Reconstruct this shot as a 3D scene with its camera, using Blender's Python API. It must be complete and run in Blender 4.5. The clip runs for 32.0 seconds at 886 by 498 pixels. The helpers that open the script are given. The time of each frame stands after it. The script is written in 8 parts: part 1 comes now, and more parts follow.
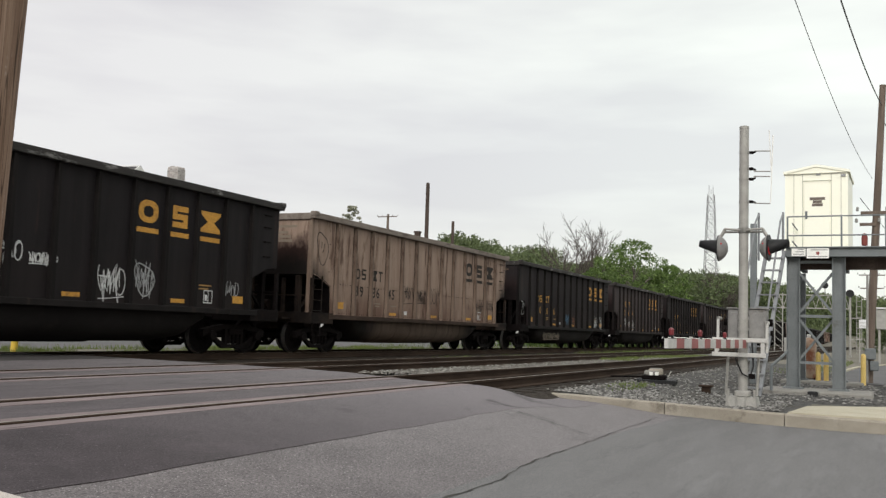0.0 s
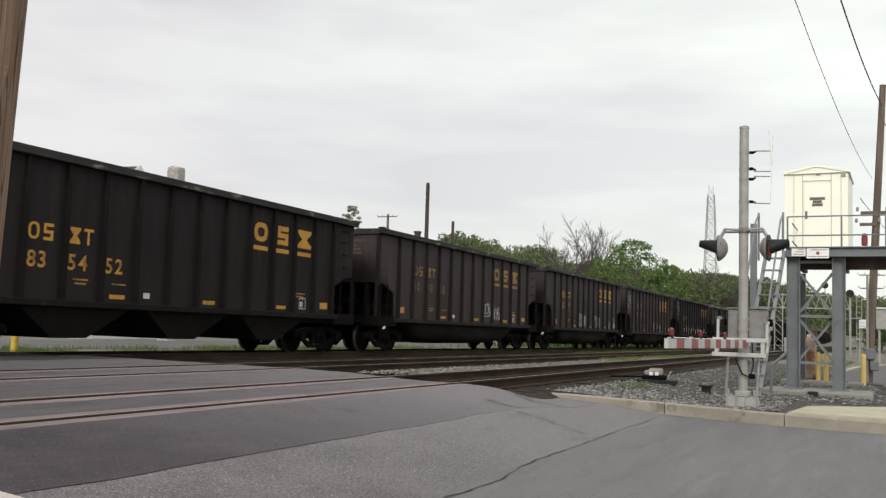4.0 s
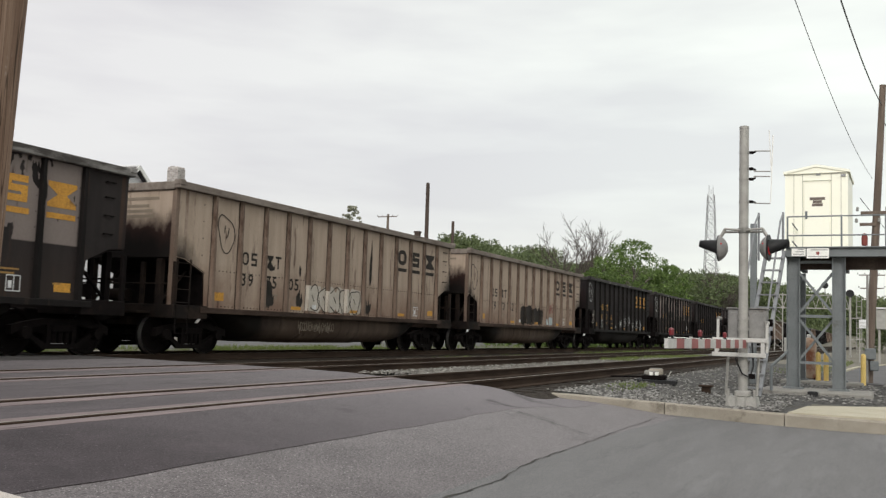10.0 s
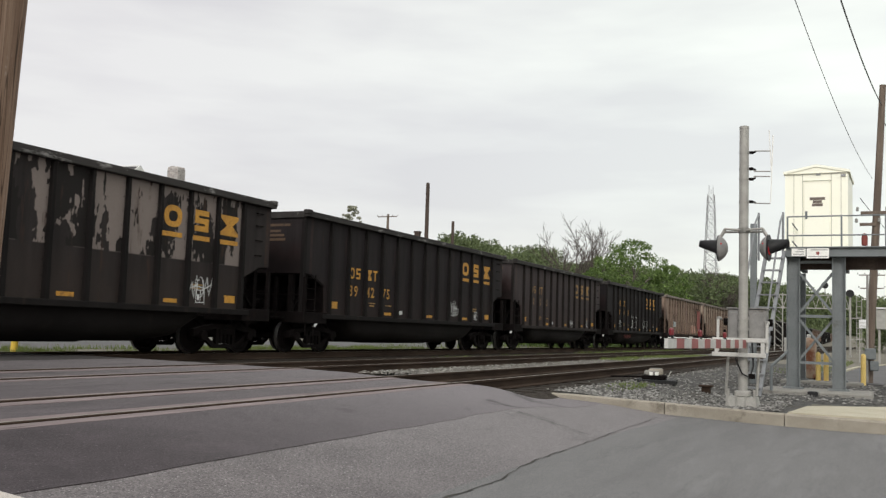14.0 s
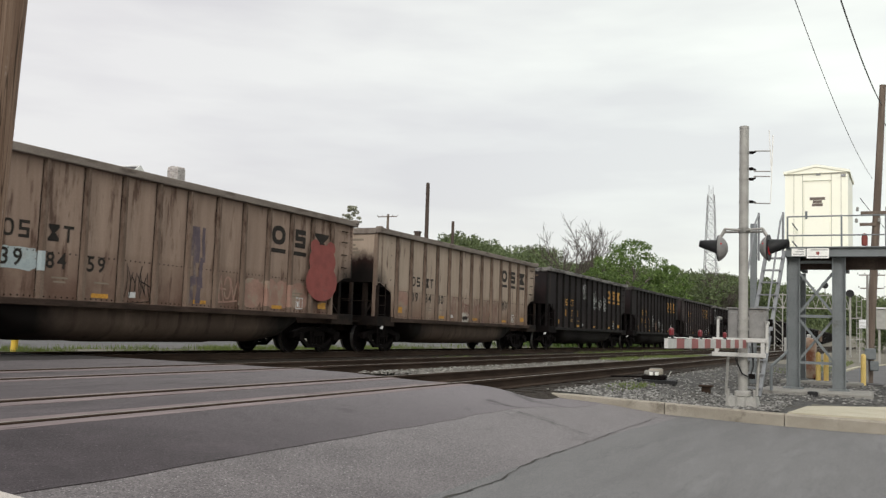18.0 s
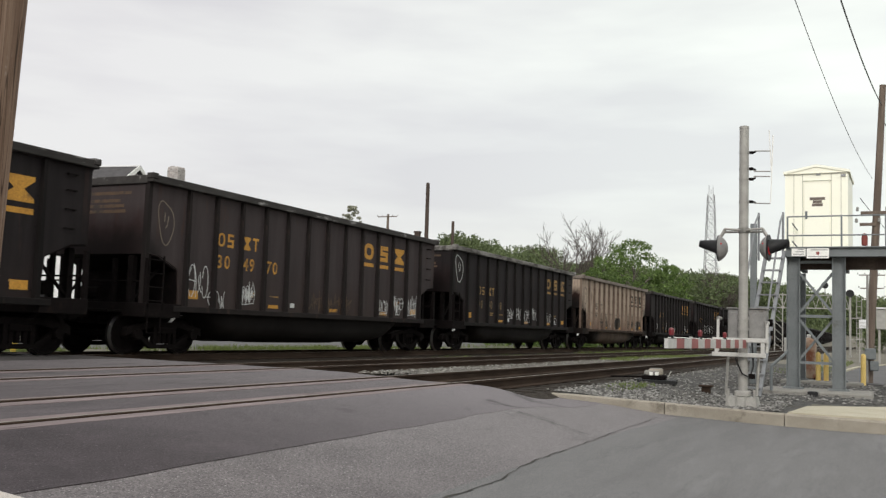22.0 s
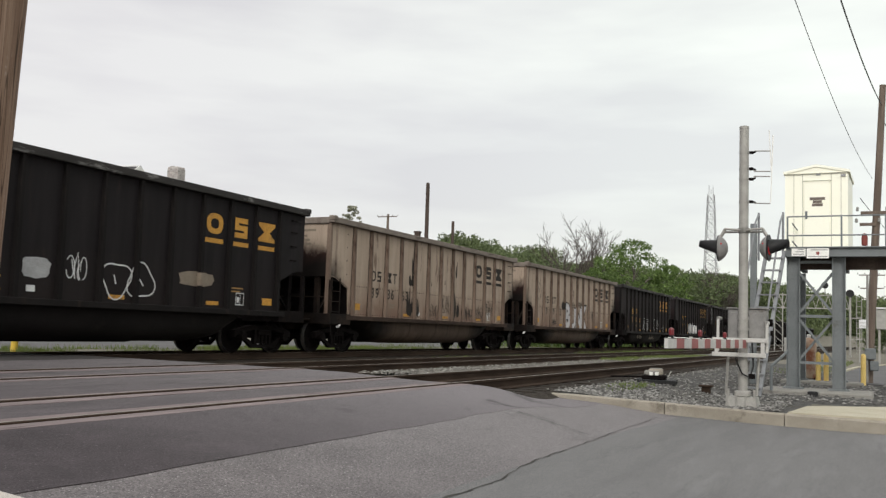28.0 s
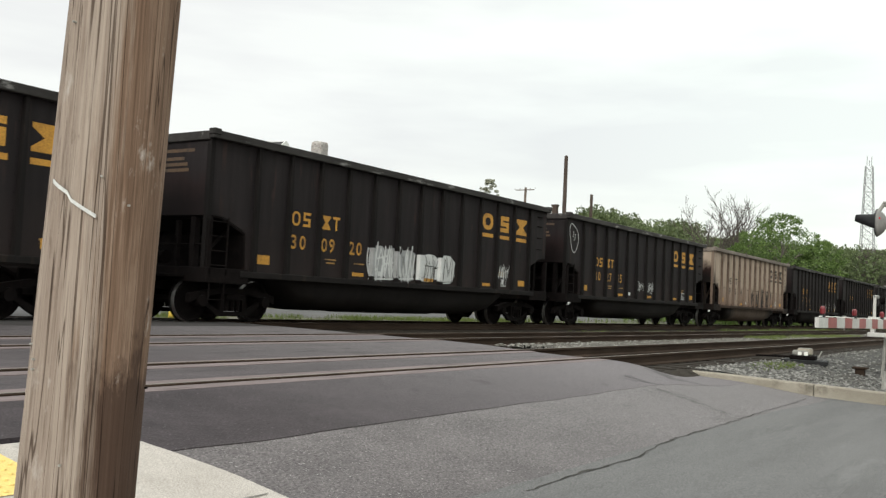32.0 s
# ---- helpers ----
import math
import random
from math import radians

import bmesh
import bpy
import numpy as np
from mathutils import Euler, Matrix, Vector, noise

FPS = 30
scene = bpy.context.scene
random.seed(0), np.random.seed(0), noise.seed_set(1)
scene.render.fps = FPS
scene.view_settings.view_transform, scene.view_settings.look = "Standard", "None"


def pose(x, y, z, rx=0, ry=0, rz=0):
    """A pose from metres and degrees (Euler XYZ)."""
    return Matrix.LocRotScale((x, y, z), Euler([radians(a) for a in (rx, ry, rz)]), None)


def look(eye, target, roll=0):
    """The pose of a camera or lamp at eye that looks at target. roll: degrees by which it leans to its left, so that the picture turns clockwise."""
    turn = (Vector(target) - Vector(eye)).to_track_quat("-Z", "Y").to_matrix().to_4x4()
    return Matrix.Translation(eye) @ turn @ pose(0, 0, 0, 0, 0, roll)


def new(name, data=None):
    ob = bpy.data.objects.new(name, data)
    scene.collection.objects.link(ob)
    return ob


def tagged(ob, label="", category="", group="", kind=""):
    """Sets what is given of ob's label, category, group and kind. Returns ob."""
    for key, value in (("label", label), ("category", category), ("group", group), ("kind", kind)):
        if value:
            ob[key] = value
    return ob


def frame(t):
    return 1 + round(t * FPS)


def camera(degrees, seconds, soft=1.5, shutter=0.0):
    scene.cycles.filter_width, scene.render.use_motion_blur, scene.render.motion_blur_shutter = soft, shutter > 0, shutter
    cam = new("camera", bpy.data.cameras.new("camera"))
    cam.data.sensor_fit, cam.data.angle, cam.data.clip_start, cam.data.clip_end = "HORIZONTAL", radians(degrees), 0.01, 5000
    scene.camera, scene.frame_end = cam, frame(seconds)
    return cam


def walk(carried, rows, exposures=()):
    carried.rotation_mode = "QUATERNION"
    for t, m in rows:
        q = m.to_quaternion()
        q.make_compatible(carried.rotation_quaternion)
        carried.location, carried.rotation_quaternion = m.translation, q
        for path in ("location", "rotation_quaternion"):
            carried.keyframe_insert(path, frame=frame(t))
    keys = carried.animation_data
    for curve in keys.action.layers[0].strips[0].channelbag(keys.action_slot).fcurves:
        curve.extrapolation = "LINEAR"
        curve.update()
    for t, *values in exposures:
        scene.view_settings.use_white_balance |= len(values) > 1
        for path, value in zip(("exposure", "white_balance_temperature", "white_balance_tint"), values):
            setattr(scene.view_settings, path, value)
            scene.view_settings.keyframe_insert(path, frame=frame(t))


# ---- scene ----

# ---------------------------------------------------------------- camera
EYE_Z = 0.76
cam = camera(51.97, 32.0, soft=1.35, shutter=0.05)


def aim(rx, ry, rz):
    return pose(0, 0, EYE_Z, rx, ry, rz)


REST = aim(95.075, -1.992, -64.36)
EXPO = 0.0
walk(cam, [
    (0.0, REST), (28.5, REST), (29.2, REST),
    (29.5, aim(95.008, -1.951, -64.797)),
    (29.7, aim(94.95, -1.91, -64.83)),
    (29.8, aim(93.787, -1.86, -64.764)),
    (30.0, aim(92.013, -1.918, -64.639)),
    (30.2, aim(92.394, -1.904, -64.112)),
    (30.5, aim(92.714, -2.078, -61.384)),
    (30.7, aim(92.859, -2.256, -58.487)),
    (31.0, aim(93.256, -2.557, -56.107)),
    (31.5, aim(93.433, -2.851, -55.825)),
    (31.7, aim(93.298, -2.938, -55.780)),
    (32.0, aim(93.025, -2.943, -55.767)),
], exposures=[(0.0, EXPO, 6500, 10), (29.6, EXPO, 6500, 10), (30.0, EXPO + 0.04, 6500, 9), (30.6, EXPO + 0.15, 6500, 6), (31.1, EXPO + 0.24, 6500, 5), (32.0, EXPO + 0.24, 6500, 5)])

# ---------------------------------------------------------------- sky and sun
SUN_EL, SUN_AZ = radians(32), radians(258)


def make_world():
    world = bpy.data.worlds.new("sky")
    scene.world = world
    world.use_nodes = True
    nt = world.node_tree
    n, l = nt.nodes, nt.links
    n.clear()
    out = n.new("ShaderNodeOutputWorld")
    sky = n.new("ShaderNodeTexSky")
    sky.sky_type = "NISHITA"
    sky.sun_disc = False
    sky.sun_elevation, sky.sun_rotation = SUN_EL, SUN_AZ
    sky.dust_density = 3.0
    blue = n.new("ShaderNodeBackground")
    blue.inputs[1].default_value = 0.02
    l.new(sky.outputs[0], blue.inputs[0])
    # an even layer of cloud, streaked in long flat bands
    tc = n.new("ShaderNodeTexCoord")
    mp = n.new("ShaderNodeMapping")
    mp.inputs["Rotation"].default_value = (0, radians(7), radians(30))
    mp.inputs["Scale"].default_value = (1.0, 1.0, 5.0)
    l.new(tc.outputs["Generated"], mp.inputs["Vector"])
    big = n.new("ShaderNodeTexNoise")
    big.inputs["Scale"].default_value = 2.1
    big.inputs["Detail"].default_value = 5.0
    big.inputs["Roughness"].default_value = 0.5
    l.new(mp.outputs[0], big.inputs["Vector"])
    ramp = n.new("ShaderNodeValToRGB")
    ramp.color_ramp.elements[0].position, ramp.color_ramp.elements[0].color = 0.34, (0.76, 0.745, 0.75, 1)
    ramp.color_ramp.elements[1].position, ramp.color_ramp.elements[1].color = 0.60, (0.96, 0.965, 0.925, 1)
    l.new(big.outputs["Fac"], ramp.inputs[0])
    cloud = n.new("ShaderNodeBackground")
    up = n.new("ShaderNodeSeparateXYZ")
    l.new(tc.outputs["Generated"], up.inputs[0])
    lift = n.new("ShaderNodeMapRange")
    lift.interpolation_type = "SMOOTHSTEP"
    lift.inputs["From Min"].default_value, lift.inputs["From Max"].default_value = 0.34, 0.95
    lift.inputs["To Min"].default_value, lift.inputs["To Max"].default_value = 0.915, 1.36
    l.new(up.outputs[2], lift.inputs["Value"])
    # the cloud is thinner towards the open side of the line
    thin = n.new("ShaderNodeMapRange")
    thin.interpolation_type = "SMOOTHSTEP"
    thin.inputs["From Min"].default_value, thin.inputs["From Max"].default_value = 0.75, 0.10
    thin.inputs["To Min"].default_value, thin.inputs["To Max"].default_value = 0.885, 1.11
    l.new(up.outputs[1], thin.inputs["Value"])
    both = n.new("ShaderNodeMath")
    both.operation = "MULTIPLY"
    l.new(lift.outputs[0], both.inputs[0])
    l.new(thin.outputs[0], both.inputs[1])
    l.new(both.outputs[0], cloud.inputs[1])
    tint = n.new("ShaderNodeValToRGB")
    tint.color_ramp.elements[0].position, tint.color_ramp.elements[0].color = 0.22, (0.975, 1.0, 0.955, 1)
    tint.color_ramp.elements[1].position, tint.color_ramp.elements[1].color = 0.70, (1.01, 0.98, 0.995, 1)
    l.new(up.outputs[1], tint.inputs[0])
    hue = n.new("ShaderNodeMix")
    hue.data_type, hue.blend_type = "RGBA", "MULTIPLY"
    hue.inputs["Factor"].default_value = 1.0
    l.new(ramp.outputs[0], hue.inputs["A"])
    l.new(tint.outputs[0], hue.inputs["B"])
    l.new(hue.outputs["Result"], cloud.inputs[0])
    add = n.new("ShaderNodeAddShader")
    l.new(blue.outputs[0], add.inputs[0])
    l.new(cloud.outputs[0], add.inputs[1])
    l.new(add.outputs[0], out.inputs[0])


make_world()
sun_data = bpy.data.lights.new("sun", "SUN")
sun_data.energy, sun_data.angle, sun_data.color = 1.5, radians(20), (1.0, 0.975, 0.93)
sun = new("sun", sun_data)
sun.matrix_world = look((-75, -16, 48), (0, 0, 0))

SPEED, BODY = 14.85, 14.7        # the train's metres a second, and the length of a car's body
RIB0, RIB_STEP = 1.32, 1.015

# ---------------------------------------------------------------- materials


def surf(name, a, b, rough=0.8, metal=0.0, scale=3.0, fine=60.0, bump=0.15, stretch=(1, 1, 1), stain=None, stain_scale=0.6,
         stain_at=0.58, spec=0.5, vary=0.0, speck=0.3, drift=None, grit=None):
    """A rough real surface: two tones in large cloudy patches, a fine grain with relief, and an optional stain tone."""
    m = bpy.data.materials.new(name)
    m.use_nodes = True
    nt = m.node_tree
    n, l = nt.nodes, nt.links
    bs = n["Principled BSDF"]
    bs.inputs["Roughness"].default_value = rough
    bs.inputs["Metallic"].default_value = metal
    bs.inputs["Specular IOR Level"].default_value = spec
    tc = n.new("ShaderNodeTexCoord")
    mp = n.new("ShaderNodeMapping")
    mp.inputs["Scale"].default_value = stretch
    l.new(tc.outputs["Object"], mp.inputs[0])
    n1 = n.new("ShaderNodeTexNoise")
    n1.inputs["Scale"].default_value, n1.inputs["Detail"].default_value = scale, 6.0
    n1.inputs["Roughness"].default_value = 0.62
    l.new(mp.outputs[0], n1.inputs["Vector"])
    n2 = n.new("ShaderNodeTexNoise")
    n2.inputs["Scale"].default_value, n2.inputs["Detail"].default_value = fine, 3.0
    l.new(tc.outputs["Object"], n2.inputs["Vector"])
    r = n.new("ShaderNodeMapRange")
    r.inputs["From Min"].default_value, r.inputs["From Max"].default_value = 0.34, 0.66
    l.new(n1.outputs["Fac"], r.inputs["Value"])
    mix = n.new("ShaderNodeMix")
    mix.data_type = "RGBA"
    mix.inputs["A"].default_value, mix.inputs["B"].default_value = (*a, 1), (*b, 1)
    l.new(r.outputs[0], mix.inputs["Factor"])
    colour = mix.outputs["Result"]
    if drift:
        # pales along x: wear, plus the sheen of the sky put into the colour
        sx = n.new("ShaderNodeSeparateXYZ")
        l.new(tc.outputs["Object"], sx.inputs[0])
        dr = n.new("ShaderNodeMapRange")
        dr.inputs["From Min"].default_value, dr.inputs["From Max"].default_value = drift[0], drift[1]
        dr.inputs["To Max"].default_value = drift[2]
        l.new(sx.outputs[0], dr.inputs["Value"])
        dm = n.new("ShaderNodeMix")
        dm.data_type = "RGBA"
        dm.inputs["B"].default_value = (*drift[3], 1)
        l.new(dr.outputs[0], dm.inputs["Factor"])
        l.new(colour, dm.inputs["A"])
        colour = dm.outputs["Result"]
    grain = n.new("ShaderNodeMix")
    grain.data_type, grain.blend_type = "RGBA", "MULTIPLY"
    grain.inputs["Factor"].default_value = speck
    gr = n.new("ShaderNodeMapRange")
    gr.inputs["From Min"].default_value, gr.inputs["From Max"].default_value = 0.3, 0.7
    gr.inputs["To Min"].default_value, gr.inputs["To Max"].default_value = 0.5, 1.5
    l.new(n2.outputs["Fac"], gr.inputs["Value"])
    l.new(colour, grain.inputs["A"])
    l.new(gr.outputs[0], grain.inputs["B"])
    colour = grain.outputs["Result"]
    if stain:
        n3 = n.new("ShaderNodeTexNoise")
        n3.inputs["Scale"].default_value, n3.inputs["Detail"].default_value = stain_scale, 8.0
        n3.inputs["Roughness"].default_value = 0.68
        l.new(mp.outputs[0], n3.inputs["Vector"])
        sr = n.new("ShaderNodeMapRange")
        sr.inputs["From Min"].default_value, sr.inputs["From Max"].default_value = stain_at, stain_at + 0.12
        l.new(n3.outputs["Fac"], sr.inputs["Value"])
        sm = n.new("ShaderNodeMix")
        sm.data_type = "RGBA"
        sm.inputs["B"].default_value = (*stain, 1)
        l.new(sr.outputs[0], sm.inputs["Factor"])
        l.new(colour, sm.inputs["A"])
        colour = sm.outputs["Result"]
    if grit:
        # single pale stones that show in the binder
        n4 = n.new("ShaderNodeTexNoise")
        n4.inputs["Scale"].default_value, n4.inputs["Detail"].default_value = grit[1], 1.0
        l.new(tc.outputs["Object"], n4.inputs["Vector"])
        gm = n.new("ShaderNodeMapRange")
        gm.inputs["From Min"].default_value, gm.inputs["From Max"].default_value = grit[2], grit[2] + 0.05
        l.new(n4.outputs["Fac"], gm.inputs["Value"])
        gx_node = n.new("ShaderNodeMix")
        gx_node.data_type = "RGBA"
        gx_node.inputs["B"].default_value = (*grit[0], 1)
        l.new(gm.outputs[0], gx_node.inputs["Factor"])
        l.new(colour, gx_node.inputs["A"])
        colour = gx_node.outputs["Result"]
    if vary:
        oi = n.new("ShaderNodeObjectInfo")
        vr = n.new("ShaderNodeMapRange")
        vr.inputs["To Min"].default_value, vr.inputs["To Max"].default_value = 1 - vary, 1 + vary
        l.new(oi.outputs["Random"], vr.inputs["Value"])
        vm = n.new("ShaderNodeMix")
        vm.data_type, vm.blend_type = "RGBA", "MULTIPLY"
        vm.inputs["Factor"].default_value = 1.0
        l.new(colour, vm.inputs["A"])
        l.new(vr.outputs[0], vm.inputs["B"])
        colour = vm.outputs["Result"]
    l.new(colour, bs.inputs["Base Color"])
    if bump:
        bp = n.new("ShaderNodeBump")
        bp.inputs["Strength"].default_value, bp.inputs["Distance"].default_value = bump, 0.02
        l.new(n2.outputs["Fac"], bp.inputs["Height"])
        l.new(bp.outputs[0], bs.inputs["Normal"])
    return m


def leafy(name, a, b):
    """Foliage: the tone differs from clump to clump; light passes through a little."""
    m = bpy.data.materials.new(name)
    m.use_nodes = True
    n, l = m.node_tree.nodes, m.node_tree.links
    bs = n["Principled BSDF"]
    bs.inputs["Roughness"].default_value = 0.6
    bs.inputs["Specular IOR Level"].default_value = 0.25
    geo = n.new("ShaderNodeNewGeometry")
    mix = n.new("ShaderNodeMix")
    mix.data_type = "RGBA"
    mix.inputs["A"].default_value, mix.inputs["B"].default_value = (*a, 1), (*b, 1)
    l.new(geo.outputs["Random Per Island"], mix.inputs["Factor"])
    l.new(mix.outputs["Result"], bs.inputs["Base Color"])
    tr = n.new("ShaderNodeBsdfTranslucent")
    l.new(mix.outputs["Result"], tr.inputs["Color"])
    ms = n.new("ShaderNodeMixShader")
    ms.inputs[0].default_value = 0.3
    l.new(bs.outputs[0], ms.inputs[1])
    l.new(tr.outputs[0], ms.inputs[2])
    l.new(ms.outputs[0], n["Material Output"].inputs[0])
    return m


def pebble(name, a, b):
    """Loose stones: each has a tone of its own, with a fine grain."""
    m = bpy.data.materials.new(name)
    m.use_nodes = True
    n, l = m.node_tree.nodes, m.node_tree.links
    bs = n["Principled BSDF"]
    bs.inputs["Roughness"].default_value = 0.95
    bs.inputs["Specular IOR Level"].default_value = 0.1
    geo = n.new("ShaderNodeNewGeometry")
    tc = n.new("ShaderNodeTexCoord")
    grit = n.new("ShaderNodeTexNoise")
    grit.inputs["Scale"].default_value = 70.0
    l.new(tc.outputs["Object"], grit.inputs["Vector"])
    add = n.new("ShaderNodeMath")
    add.operation = "MULTIPLY_ADD"
    add.inputs[1].default_value = 0.35
    l.new(grit.outputs["Fac"], add.inputs[0])
    power = n.new("ShaderNodeMath")
    power.operation = "POWER"
    power.inputs[1].default_value = 1.8
    l.new(geo.outputs["Random Per Island"], power.inputs[0])
    l.new(power.outputs[0], add.inputs[2])
    mix_node = n.new("ShaderNodeMix")
    mix_node.data_type = "RGBA"
    mix_node.inputs["A"].default_value, mix_node.inputs["B"].default_value = (*a, 1), (*b, 1)
    l.new(add.outputs[0], mix_node.inputs["Factor"])
    l.new(mix_node.outputs["Result"], bs.inputs["Base Color"])
    return m


def car_paint(name, a, b, low, soot, soot_amount, peel=None, rust=(0.10, 0.05, 0.03), rust_at=0.60, reach=(1.0, 0.1), ends=0.0):
    """Weathered car side: streaks that run down, a browner lower band, soot at the two ends, and flaked paint where it has any.
    The object's own space is the car's: x along it from 0 to 14.7, z up from the rail."""
    m = bpy.data.materials.new(name)
    m.use_nodes = True
    nt = m.node_tree
    n, l = nt.nodes, nt.links
    bs = n["Principled BSDF"]
    bs.inputs["Roughness"].default_value = 0.72
    bs.inputs["Specular IOR Level"].default_value = 0.14

    def rng(v, lo, hi, t0=0.0, t1=1.0):
        r = n.new("ShaderNodeMapRange")
        r.inputs["From Min"].default_value, r.inputs["From Max"].default_value = lo, hi
        r.inputs["To Min"].default_value, r.inputs["To Max"].default_value = t0, t1
        l.new(v, r.inputs["Value"])
        return r.outputs[0]

    def over(fac, under, top):
        x = n.new("ShaderNodeMix")
        x.data_type = "RGBA"
        l.new(fac, x.inputs["Factor"])
        if isinstance(under, tuple):
            x.inputs["A"].default_value = (*under, 1)
        else:
            l.new(under, x.inputs["A"])
        x.inputs["B"].default_value = (*top, 1)
        return x.outputs["Result"]

    def math(op, u, v):
        x = n.new("ShaderNodeMath")
        x.operation = op
        for i, w in enumerate((u, v)):
            if isinstance(w, float):
                x.inputs[i].default_value = w
            else:
                l.new(w, x.inputs[i])
        return x.outputs[0]

    def cloud(scale, stretch, detail=6.0, shift=0.0):
        mp = n.new("ShaderNodeMapping")
        mp.inputs["Scale"].default_value = stretch
        mp.inputs["Location"].default_value = (shift, 0, shift)
        l.new(where, mp.inputs[0])
        x = n.new("ShaderNodeTexNoise")
        x.inputs["Scale"].default_value, x.inputs["Detail"].default_value = scale, detail
        x.inputs["Roughness"].default_value = 0.65
        l.new(mp.outputs[0], x.inputs["Vector"])
        return x.outputs["Fac"]

    tc = n.new("ShaderNodeTexCoord")
    oi = n.new("ShaderNodeObjectInfo")
    off = n.new("ShaderNodeVectorMath")
    off.operation = "MULTIPLY_ADD"
    comb = n.new("ShaderNodeCombineXYZ")
    l.new(oi.outputs["Random"], comb.inputs[0])
    l.new(comb.outputs[0], off.inputs[0])
    off.inputs[1].default_value = (40, 0, 0)
    l.new(tc.outputs["Object"], off.inputs[2])
    where = off.outputs[0]
    sep = n.new("ShaderNodeSeparateXYZ")
    l.new(tc.outputs["Object"], sep.inputs[0])
    x, z = sep.outputs[0], sep.outputs[2]
    streak = cloud(2.2, (1.6, 1.6, 0.16))
    patch = cloud(0.9, (1, 1, 0.8), shift=7.0)
    col = over(rng(streak, 0.36, 0.66), a, b)
    if peel:
        flakes = cloud(0.9, (1.1, 1.1, 0.55), 4.0, 3.0)
        high = math("MULTIPLY", math("MULTIPLY", rng(z, 2.17, 2.20), rng(x, 1.20, 1.25)), rng(x, 13.45, 13.40))
        col = over(math("MULTIPLY", rng(flakes, 0.430, 0.438), high), col, peel)
        col = over(math("MULTIPLY", rng(cloud(1.1, (1.5, 1.5, .5), 4.0, 11.0), 0.545, 0.553), high), col, (0.016, 0.0135, 0.013))
    band = math("MULTIPLY", rng(z, 2.2, 1.25, 0.15, 1.0), rng(patch, 0.26, 0.56))
    col = over(math("MULTIPLY", math("MULTIPLY", band, rng(z, 2.2, 2.1)), 0.9), col, low)
    col = over(math("MULTIPLY", rng(cloud(3.0, (1.5, 1.5, 0.22), 8.0, 5.0), rust_at, rust_at + 0.1), 0.8), col, rust)
    # rust, and the shade beside each post painted in as a dark line
    bay = n.new("ShaderNodeMath")
    bay.operation = "FRACT"
    l.new(math("DIVIDE", math("SUBTRACT", x, RIB0), RIB_STEP), bay.inputs[0])
    beside = math("MULTIPLY", rng(bay.outputs[0], 0.13, 0.085), rng(cloud(2.4, (0.8, 0.8, 0.5), 8.0, 17.0), 0.36, 0.60))
    col = over(math("MULTIPLY", beside, 0.85), col, rust)
    from_end = math("MINIMUM", x, math("SUBTRACT", BODY, x))
    near_end = rng(from_end, *reach)
    low_down = rng(z, 3.2, 2.1, 0.0, 1.3)
    rough_edge = math("MULTIPLY", math("SUBTRACT", cloud(1.6, (1, 1, 0.7), 8.0, 13.0), 0.5), 1.3)
    dirt = rng(math("ADD", math("MULTIPLY", near_end, low_down), rough_edge), 0.30, 1.15)
    col = over(math("MULTIPLY", dirt, soot_amount), col, soot)
    if ends:
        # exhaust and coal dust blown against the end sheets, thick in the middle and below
        on_end = rng(from_end, 0.06, 0.05)
        blown = math("ADD", rng(z, 3.5, 2.3, 0.0, 1.2), rough_edge)
        col = over(math("MULTIPLY", math("MULTIPLY", rng(blown, 0.18, 0.62), on_end), ends), col, (soot[0] * 3.2, soot[1] * 2.1, soot[2] * 2.0))
        col = over(math("MULTIPLY", math("MULTIPLY", rng(blown, 0.55, 1.0), on_end), ends), col, soot)
    grain = cloud(28.0, (1, 1, 1), 3.0)
    g = n.new("ShaderNodeMix")
    g.data_type, g.blend_type = "RGBA", "MULTIPLY"
    g.inputs["Factor"].default_value = 0.18
    l.new(col, g.inputs["A"])
    l.new(rng(grain, 0.3, 0.7, 0.6, 1.3), g.inputs["B"])
    l.new(g.outputs["Result"], bs.inputs["Base Color"])
    bp = n.new("ShaderNodeBump")
    bp.inputs["Strength"].default_value, bp.inputs["Distance"].default_value = 0.05, 0.02
    l.new(patch, bp.inputs["Height"])
    l.new(bp.outputs[0], bs.inputs["Normal"])
    return m


def glow(name, colour, strength):
    m = surf(name, colour, colour, rough=0.25, bump=0)
    bs = m.node_tree.nodes["Principled BSDF"]
    bs.inputs["Emission Color"].default_value = (*colour, 1)
    bs.inputs["Emission Strength"].default_value = strength
    return m


